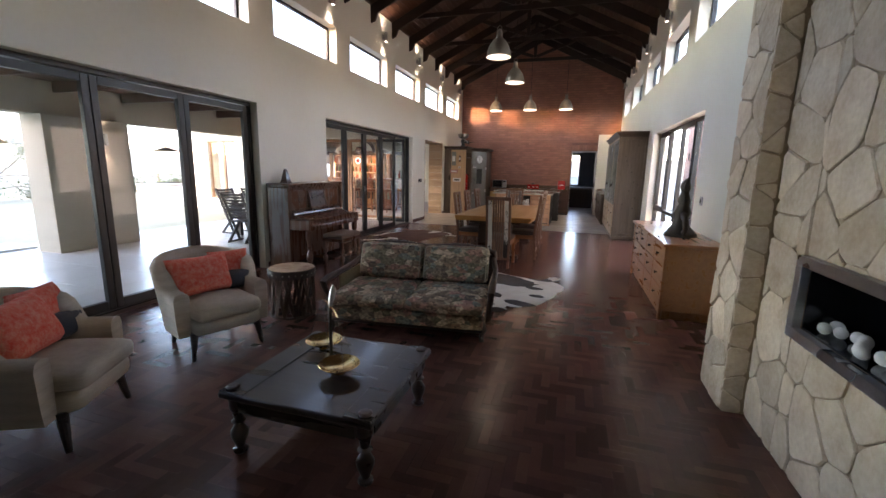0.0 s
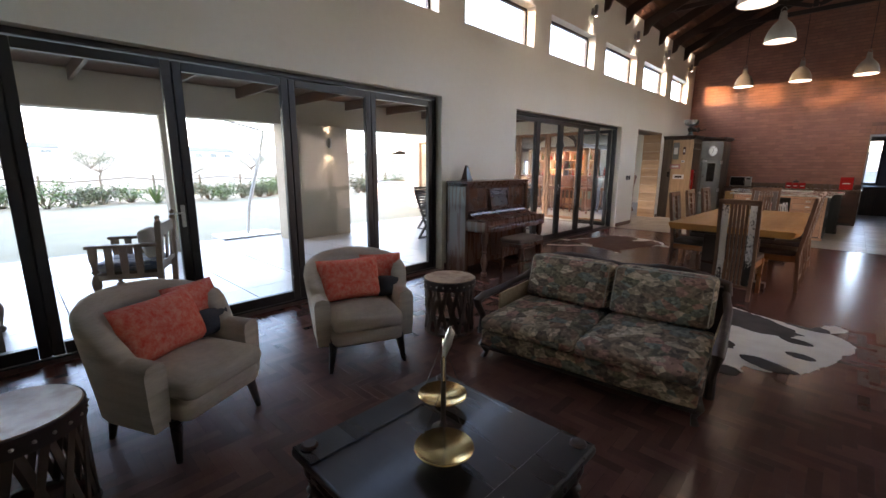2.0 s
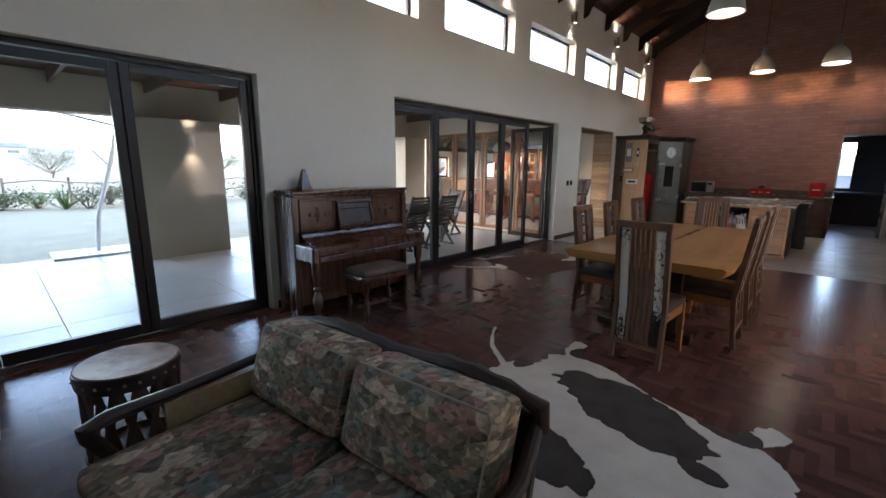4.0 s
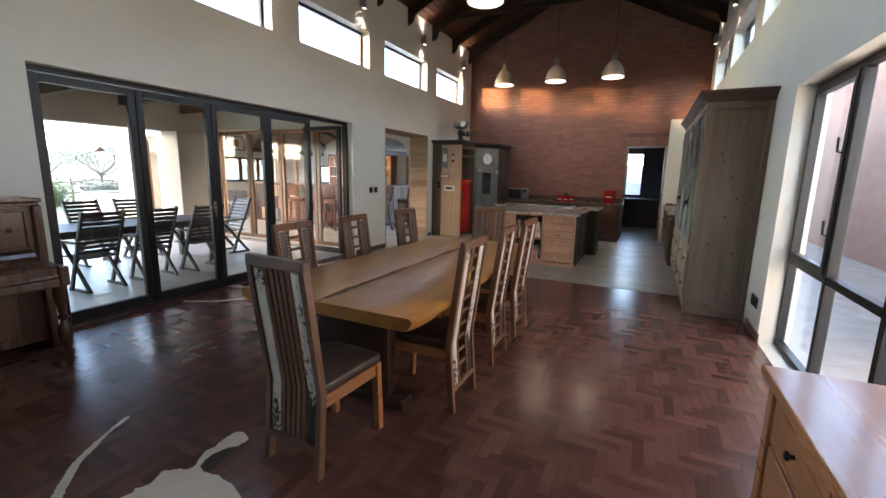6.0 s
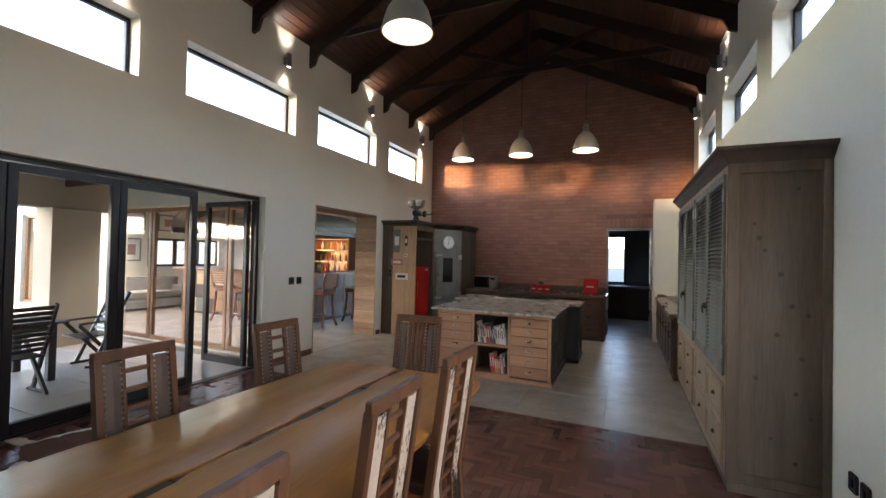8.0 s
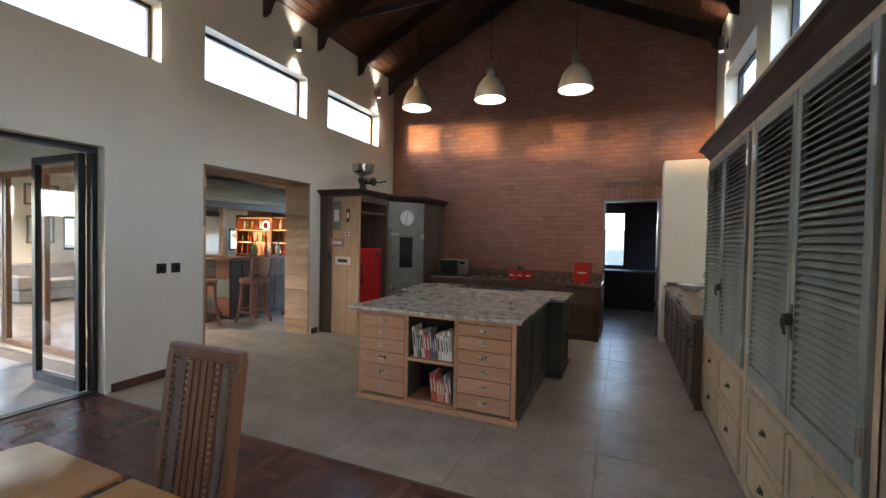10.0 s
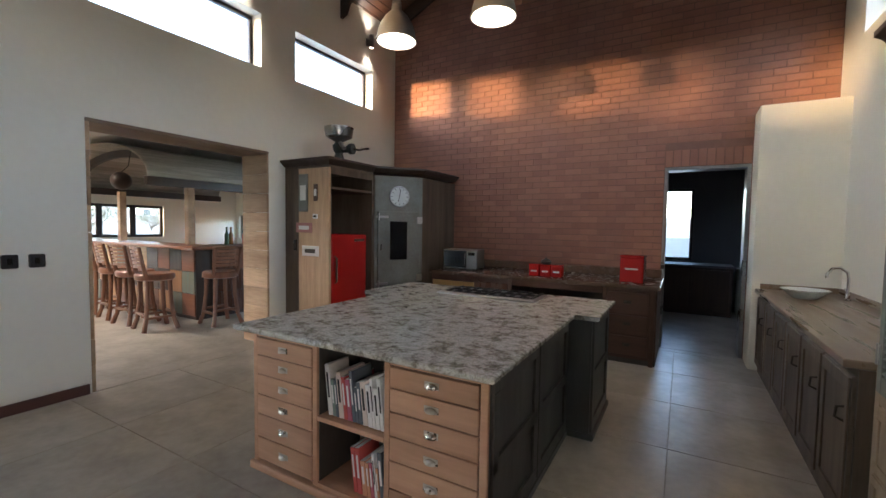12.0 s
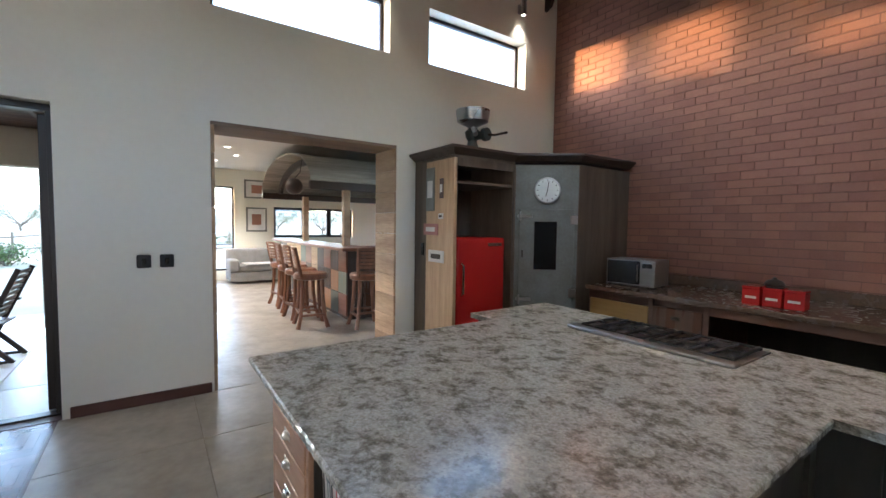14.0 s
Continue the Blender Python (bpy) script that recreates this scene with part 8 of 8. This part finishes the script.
for x, y in ((-10.9, 11.0), (-9.9, 11.3), (-8.9, 11.0), (-10.4, 13.8), (-7.6, 10.7), (-6.2, 11.2)):
    dl = thing("downlight", "small recessed ceiling downlight, lit", "downlight", (x, y, 2.958), 0, "bar downlights")
    bm = B()
    lathe(bm, [(0.05, -0.004), (0.065, -0.004), (0.065, 0.0), (0.05, 0.0)], n=20, cap=False)
    part("ring", bm, M_white, dl)
    bm = B()
    lathe(bm, [(0.05, -0.0035), (0.05, -0.001)], n=20)
    part("lens", bm, M_bulb, dl)
# beams of two downlights, and an added third spot that has no fitting
for x, y in ((-10.9, 11.0), (-7.6, 10.7), (-8.0, 14.6)):
    d = bpy.data.lights.new("bar_downlight_beam", 'SPOT')
    d.energy, d.spot_size, d.spot_blend, d.color = 15, radians(120), 0.7, (1.0, 0.93, 0.84)
    new("bar_downlight_beam", d).matrix_world = look((x, y, 2.93), (x + 0.01, y, 0))

# ---- veranda furniture ----
M_outwood = wood("brown_garden_wood", (0.19, 0.12, 0.075), (0.12, 0.075, 0.05), 0.6, 0, 0.12)
M_bluestripe = mat("blue_white_seat_cloth", (0.08, 0.11, 0.18), (0.45, 0.46, 0.47), 0.9, scale=7, fine=60, stretch=(4, 0.3, 1), bump=0.2, contrast=0.08)


def veranda_seat(at, rz, w, label):
    """Faces +y."""
    t = thing("garden_armchair", label, "garden chair", at, rz, "veranda armchairs")
    for s in (-1, 1):
        bm = B()
        bar(bm, (s * w, -0.30, 0), (s * w, -0.34, 0.86), 0.06, 0.06)
        part("back_post", bm, M_outwood, t)
        bm = B()
        lathe(bm, [(0.03, 0.86), (0.035, 0.88), (0.02, 0.90), (0.03, 0.93), (0.005, 0.95)], (s * w, -0.34, 0), 12)
        part("finial", bm, M_outwood, t, "", True)
        bm = B()
        turned_leg(bm, (s * w, 0.30, 0), 0.04, 0.60)
        part("front_leg", bm, M_outwood, t, "turned bobbin leg", True)
        bm = B()
        box(bm, s * w - 0.045, s * w + 0.045, -0.32, 0.36, 0.60, 0.635, 0.008)
        part("arm", bm, M_outwood, t)
        for y in (-0.12, 0.02, 0.16):
            bm = B()
            box(bm, s * w - 0.012, s * w + 0.012, y - 0.035, y + 0.035, 0.30, 0.599)
            part("side_slat", bm, M_outwood, t)
        bm = B()
        box(bm, s * w - 0.02, s * w + 0.02, -0.28, 0.28, 0.24, 0.30)
        part("side_rail", bm, M_outwood, t)
    for z0, z1, yy in ((0.70, 0.84, -0.335), (0.34, 0.40, -0.315)):
        bm = B()
        box(bm, -w + 0.03, w - 0.03, yy - 0.018, yy + 0.018, z0, z1, 0.006, 1)
        part("back_rail", bm, M_outwood, t)
    n = max(3, int(w * 8))
    for k in range(n):
        x = -w + 0.12 + (2 * w - 0.24) * k / (n - 1)
        bm = B()
        bar(bm, (x, -0.316, 0.39), (x, -0.334, 0.71), 0.10, 0.016, (0, 1, 0))
        part("back_slat", bm, M_outwood, t)
    bm = B()
    box(bm, -w + 0.03, w - 0.03, -0.28, 0.32, 0.26, 0.30)
    part("seat_board", bm, M_outwood, t)
    bm = B()
    soft(bm, -w + 0.05, w - 0.05, -0.27, 0.33, 0.305, 0.42, 0.035, 0.01)
    part("seat_cushion", bm, M_bluestripe, t, "blue and white seat cushion", True, 60)
    bm = B()
    soft(bm, -0.17, 0.17, -0.06, 0.06, 0, 0.34, 0.05, 0.02, pose(0, -0.20, 0.43, -14))
    part("back_cushion", bm, M_cushwhite, t, "pale scatter cushion", True, 60)


veranda_seat((-6.15, -0.30, -0.01), 155, 0.34, "brown wooden garden armchair with bobbin legs and blue cushions")
veranda_seat((-5.22, -2.10, -0.01), 90, 0.62, "brown wooden garden bench seen from behind by the doors")


def slat_chair(at, rz):
    """Folding slatted chair, faces +y."""
    t = thing("slatted_chair", "dark slatted folding garden chair", "garden chair", at, rz, "veranda dining chairs")
    for s in (-1, 1):
        for nm, p, q in (("back_post", (s * 0.23, 0.10, 0.0), (s * 0.23, -0.34, 1.02)), ("front_leg", (s * 0.20, -0.26, 0.0), (s * 0.20, 0.24, 0.60))):
            bm = B()
            bar(bm, p, q, 0.03, 0.045)
            part(nm, bm, M_outdark, t)
        bm = B()
        bar(bm, (s * 0.25, -0.22, 0.64), (s * 0.25, 0.27, 0.62), 0.05, 0.025)
        part("arm", bm, M_outdark, t)
        bm = B()
        bar(bm, (s * 0.215, -0.22, 0.02), (s * 0.215, 0.16, 0.02), 0.03, 0.03)
        part("runner", bm, M_outdark, t)
    for k in range(9):
        z = 0.50 + 0.06 * k
        bm = B()
        bar(bm, (-0.23, 0.10 - 0.431 * z, z), (0.23, 0.10 - 0.431 * z, z), 0.012, 0.046, (0, -0.4, 0.9))
        part("back_slat", bm, M_outdark, t)
    for k in range(7):
        bm = B()
        y = -0.16 + 0.065 * k
        box(bm, -0.21, 0.21, y - 0.025, y + 0.025, 0.42, 0.438)
        part("seat_slat", bm, M_outdark, t)
    return t


vt = thing("garden_table", "dark slatted garden dining table on the veranda", "table", (-6.55, 6.55, -0.01))
for k in range(10):
    bm = B()
    box(bm, -0.5 + 0.1 * k + 0.004, -0.4 + 0.1 * k - 0.004, -1.25, 1.25, 0.70, 0.725, 0.004, 1)
    part("top_slat", bm, M_outdark, vt)
for sx in (-0.42, 0.42):
    for sy in (-1.1, 1.1):
        bm = B()
        box(bm, sx - 0.04, sx + 0.04, sy - 0.04, sy + 0.04, 0, 0.70, 0.005, 1)
        part("leg", bm, M_outdark, vt)
    bm = B()
    box(bm, sx - 0.015, sx + 0.015, -1.06, 1.06, 0.62, 0.699)
    part("apron", bm, M_outdark, vt)
sch = slat_chair((-5.78, 5.75, -0.01), 92)
for x, y, a in ((-5.80, 6.45, 88), (-5.77, 7.15, 91), (-7.32, 5.75, -90), (-7.30, 6.5, -86), (-7.34, 7.2, -92), (-6.3, 4.85, 2), (-6.55, 8.3, 176)):
    copy_thing(sch, pose(x, y, -0.01, 0, 0, a))

um = thing("cantilever_umbrella", "cantilever parasol frame with a leaning white mast on a slab base", "umbrella", (-9.55, 2.25, -0.09))
bm = B()
box(bm, -0.35, 0.45, -0.60, 0.60, 0, 0.12, 0.015)
part("base_slab", bm, M_pave, um)
bm = B()
tube(bm, [(0.05, 0.03, 0.12), (0.05, 0.10, 0.75), (0.05, 0.40, 1.75), (0.05, 0.52, 2.31)], 0.035, 10)
part("mast", bm, M_white, um, "", True)
bm = B()
tube(bm, [(0.05, 0.52, 2.31), (0.05, -0.15, 2.46), (0.05, -0.95, 2.66)], 0.025, 8)
part("arm", bm, M_white, um, "", True)
bm = B()
tube(bm, [(0.05, 0.36, 1.6), (0.05, 0.05, 2.0), (0.05, -0.25, 2.48)], 0.008, 6)
part("stay", bm, M_steel, um)

M_poolwater = mat("blue_green_water", (0.10, 0.26, 0.30), (0.08, 0.20, 0.25), 0.08, scale=3, bump=0.1)
wt = thing("water_tank", "round white corrugated plunge pool beside the lawn", "tank", (-15.9, 11.35, -0.09))
bm = B()
lathe(bm, [(1.10 + 0.014 * (k % 2), 0.028 * k) for k in range(30)] + [(1.06, 0.80), (1.05, 0.60)], n=48, cap=False)
part("corrugated_wall", bm, M_white, wt, "", True, 50)
bm = B()
lathe(bm, [(1.07, 0.80), (1.15, 0.805), (1.15, 0.845), (1.07, 0.85)], n=48, cap=False)
part("rim", bm, M_patina, wt, "", True)
bm = B()
lathe(bm, [(1.055, 0.66), (1.055, 0.70)], n=48)
part("water", bm, M_poolwater, wt, "blue-green water")

# ---- laid pieces: bricks, tiles, parquet blocks, stones ----
rnd = random.Random(77)


def brick_wall():
    bw, bh, j, jv = 0.2295, 0.0765, 0.0085, 0.004
    full = bpy.data.meshes.new("brick")
    bm = B()
    box(bm, -bw / 2, bw / 2, -0.02, 0.0, -bh / 2, bh / 2, 0.002, 1)
    bm.to_mesh(full)
    bm.free()
    full.materials.append(M_brick)
    rest, count, row, z = B(), 0, 0, 0.012
    gable = lambda x: WALL_TOP + (RIDGE_X - XL - abs(x - RIDGE_X)) * SLOPE
    while z < 6.4:
        x = XL + (0.0 if row % 2 else -(bw + jv) / 2)
        while x < XR:
            a, b = max(x, XL + 0.001), min(x + bw, XR - 0.001)
            zc = z + bh / 2
            parts = [(a, b)]
            if z < DOOR[3] + 0.222 and not (b < DOOR[0] or a > DOOR[1]):
                parts = [(a, min(b, DOOR[0])), (max(a, DOOR[1]), b)]
            for p, q in parts:
                if q - p < 0.03 or z + bh > gable((p + q) / 2) + 0.15:
                    continue
                dy = rnd.uniform(-0.002, 0.002)
                if q - p > bw - 0.001 and -2.9 < p < 0.95 and 0.95 < z < 3.0 and count < 300 and (p > -2.3 or z > 1.8):
                    piece("brick", full, wall_brick, Matrix.Translation(((p + q) / 2, YB + 0.012 + dy * 0.6, zc)))
                    count += 1
                else:
                    y0, y1 = YB - 0.008 + dy * 0.6, YB + 0.013
                    e = 0.003
                    v = [rest.verts.new(c) for c in ((p, y1, z), (q, y1, z), (q, y1, z + bh), (p, y1, z + bh), (p + e, y0, z + e), (q - e, y0, z + e), (q - e, y0, z + bh - e), (p + e, y0, z + bh - e))]
                    for f in ((4, 5, 6, 7), (0, 1, 5, 4), (1, 2, 6, 5), (2, 3, 7, 6), (3, 0, 4, 7)):
                        rest.faces.new([v[i] for i in f])
            x += bw + jv
        z += bh + j
        row += 1
    n = int((DOOR[1] - DOOR[0]) / 0.083)
    w = (DOOR[1] - DOOR[0]) / n
    for k in range(n):
        bm = B()
        box(bm, DOOR[0] + k * w + 0.005, DOOR[0] + (k + 1) * w - 0.005, YB - 0.009, YB + 0.0115, DOOR[3] + 0.006, DOOR[3] + 0.21, 0.003, 1)
        part("soldier_brick", bm, M_brick, wall_brick)
    me = bpy.data.meshes.new("brickwork")
    rest.to_mesh(me)
    rest.free()
    me.materials.append(M_brick)
    ob = new("brickwork", me)
    ob.parent = wall_brick
    ob["kind"] = "stuff"


brick_wall()

# kitchen tiles
kt = bpy.data.meshes.new("tile")
bm = B()
box(bm, -0.447, 0.447, -0.447, 0.447, -0.006, 0.0, 0.0015, 1)
bm.to_mesh(kt)
bm.free()
kt.materials.append(M_tile)
for i in range(7):
    for j in range(7):
        x, y = XL + 0.45 + 0.9 * i, 9.185 + 0.45 + 0.9 * j
        sx = 1.0
        if x + 0.45 > XR:
            w = XR - (x - 0.45)
            if w < 0.05:
                continue
            sx, x = w / 0.9, x - 0.45 + w / 2
        sy = 1.0
        if y + 0.45 > YB + 0.25:
            w = YB + 0.25 - (y - 0.45)
            if w < 0.05:
                continue
            sy, y = w / 0.9, y - 0.45 + w / 2
        piece("tile", kt, floor_tile, Matrix.LocRotScale((x, y, 0.0), None, (sx, sy, 1)))
bm = B()
box(bm, XL - 0.25, XL, BAR[0] + 0.03, BAR[1] - 0.03, -0.006, 0.003)
tagged(part("threshold_tile", bm, M_tile), "grey-beige tile strip under the opening", "floor", kind="structure")
bm = B()
box(bm, XL, XR, 9.165, 9.19, -0.006, 0.0015)
tagged(part("floor_strip", bm, M_skirt), "thin wooden strip between parquet and tiles", "floor strip", kind="structure")


def parquet():
    """Strip blocks laid in herringbone along the walls."""
    n, w = 4, 0.060
    L = n * w
    blk = bpy.data.meshes.new("parquet_block")
    bm = B()
    box(bm, -L / 2 + 0.0008, L / 2 - 0.0008, -w / 2 + 0.0008, w / 2 - 0.0008, -0.008, 0.0, 0.0008, 1)
    bm.to_mesh(blk)
    bm.free()
    blk.materials.append(M_parquet)
    rest, count = B(), 0
    y_top, e = 9.165, 0.0004
    rows = int((y_top - YS) / w) + n + 1
    for k in range(-n, rows):
        for c in range(-46, 24):
            for horiz in (True, False):
                ox, oy = XL + k * w + c * 2 * L, YS + k * w
                if horiz:
                    x0, x1, y0, y1 = ox, ox + L, oy, oy + w
                else:
                    x0, x1, y0, y1 = ox + L, ox + L + w, oy + w - L, oy + w
                if x1 <= XL + 0.01 or x0 >= XR - 0.01 or y1 <= YS + 0.01 or y0 >= y_top - 0.01:
                    continue
                whole = x0 >= XL and x1 <= XR and y0 >= YS and y1 <= y_top
                cx, cy = (x0 + x1) / 2, (y0 + y1) / 2
                if whole and 6.0 < cy < 8.7 and -0.5 < cx < 1.6 and count < 300:
                    piece("parquet_block", blk, floor_wood, pose(cx, cy, rnd.uniform(-0.0004, 0.0004), rnd.gauss(0, 0.2), rnd.gauss(0, 0.08), 0 if horiz else 90))
                    count += 1
                    continue
                x0, x1, y0, y1 = max(x0, XL), min(x1, XR), max(y0, YS), min(y1, y_top)
                sx, sy = (rnd.gauss(0, 0.0014), rnd.gauss(0, 0.0034)) if horiz else (rnd.gauss(0, 0.0034), rnd.gauss(0, 0.0014))
                lift = lambda x, y: sx * (x - cx) + sy * (y - cy)
                v = [rest.verts.new(q) for q in ((x0 + e, y0 + e, lift(x0, y0)), (x1 - e, y0 + e, lift(x1, y0)), (x1 - e, y1 - e, lift(x1, y1)), (x0 + e, y1 - e, lift(x0, y1)), (x0 + e, y0 + e, -0.006), (x1 - e, y0 + e, -0.006), (x1 - e, y1 - e, -0.006), (x0 + e, y1 - e, -0.006))]
                for f in ((0, 1, 2, 3), (0, 4, 5, 1), (1, 5, 6, 2), (2, 6, 7, 3), (3, 7, 4, 0)):
                    rest.faces.new([v[q] for q in f])
    me = bpy.data.meshes.new("parquet_blocks")
    rest.to_mesh(me)
    rest.free()
    me.materials.append(M_parquet)
    ob = new("parquet_blocks", me)
    ob.parent = floor_wood
    ob["kind"] = "stuff"


parquet()


def clip(poly, px, py, nx, ny):
    out = []
    for (ax, ay), (bx, by) in zip(poly, poly[1:] + poly[:1]):
        da, db = (ax - px) * nx + (ay - py) * ny, (bx - px) * nx + (by - py) * ny
        if da <= 0:
            out.append((ax, ay))
        if da * db < 0:
            f = da / (da - db)
            out.append((ax + (bx - ax) * f, ay + (by - ay) * f))
    return out


def flagstones(parent, place, a0, a1, z0, z1, size, hole=None, seed=1, proud=0.022):
    """Irregular stones over a rectangle; place(a, z, out) gives the point on the wall."""
    r = random.Random(seed)
    na, nz = max(1, round((a1 - a0) / size)), max(1, round((z1 - z0) / (size * 0.9)))
    pts = [(a0 + (i + 0.5 + r.uniform(-0.42, 0.42) + (0.5 if j % 2 else 0)) * (a1 - a0) / na, z0 + (j + 0.5 + r.uniform(-0.42, 0.42)) * (z1 - z0) / nz) for i in range(na) for j in range(nz)]
    for i, (x, z) in enumerate(pts):
        poly = [(a0, z0), (a1, z0), (a1, z1), (a0, z1)]
        for k, (u, w) in enumerate(pts):
            if k != i and abs(u - x) < 3.2 * size and abs(w - z) < 3.2 * size:
                poly = clip(poly, (x + u) / 2, (z + w) / 2, u - x, w - z)
        polys = [poly]
        if hole:
            h0, h1, g0, g1 = hole
            polys = [clip(poly, h0, 0, 1, 0), clip(poly, h1, 0, -1, 0)]
            mid = clip(clip(poly, h0, 0, -1, 0), h1, 0, 1, 0) if len(poly) > 2 else []
            polys += [clip(mid, 0, g0, 0, 1), clip(mid, 0, g1, 0, -1)] if len(mid) > 2 else []
        for p in polys:
            if len(p) < 3:
                continue
            cx, cz = sum(q[0] for q in p) / len(p), sum(q[1] for q in p) / len(p)
            area = abs(sum(p[k][0] * p[(k + 1) % len(p)][1] - p[(k + 1) % len(p)][0] * p[k][1] for k in range(len(p)))) / 2
            if area < 0.0015:
                continue
            g = min(0.3, 0.008 / math.sqrt(area))
            ring = []
            for k in range(len(p)):
                (ax, az), (bx, bz) = p[k], p[(k + 1) % len(p)]
                for f in (0.12, 0.5, 0.88):
                    ring.append((ax + (bx - ax) * f + r.uniform(-.004, .004), az + (bz - az) * f + r.uniform(-.004, .004)))
            sh = lambda q, s: (cx + (q[0] - cx) * (1 - s), cz + (q[1] - cz) * (1 - s))
            pr = 0.62 * proud * r.uniform(0.75, 1.25)
            tx, tz = r.uniform(-.02, .02), r.uniform(-.02, .02)
            bm = B()
            rows = [[place(*sh(q, g), -0.002) for q in ring], [place(*sh(q, g), pr * 0.7) for q in ring], [place(*sh(q, g * 2.2), pr + tx * (q[0] - cx) + tz * (q[1] - cz)) for q in ring]]
            ring_loft(bm, rows)
            part("stone", bm, M_stone, parent, "", True, 30)


flagstones(chimney, lambda a, z, o: (1.262 - o, a, z), -2.6, 0.776, 0.0, 3.6, 0.31, FIRE, 5)
flagstones(pillar, lambda a, z, o: (1.132 - o, a, z), 0.778, 1.22, 0.0, 4.6, 0.25, None, 6)
flagstones(pillar, lambda a, z, o: (a, 0.778 - o, z), 1.115, 1.24, 0.0, 4.6, 0.17, None, 7, 0.018)
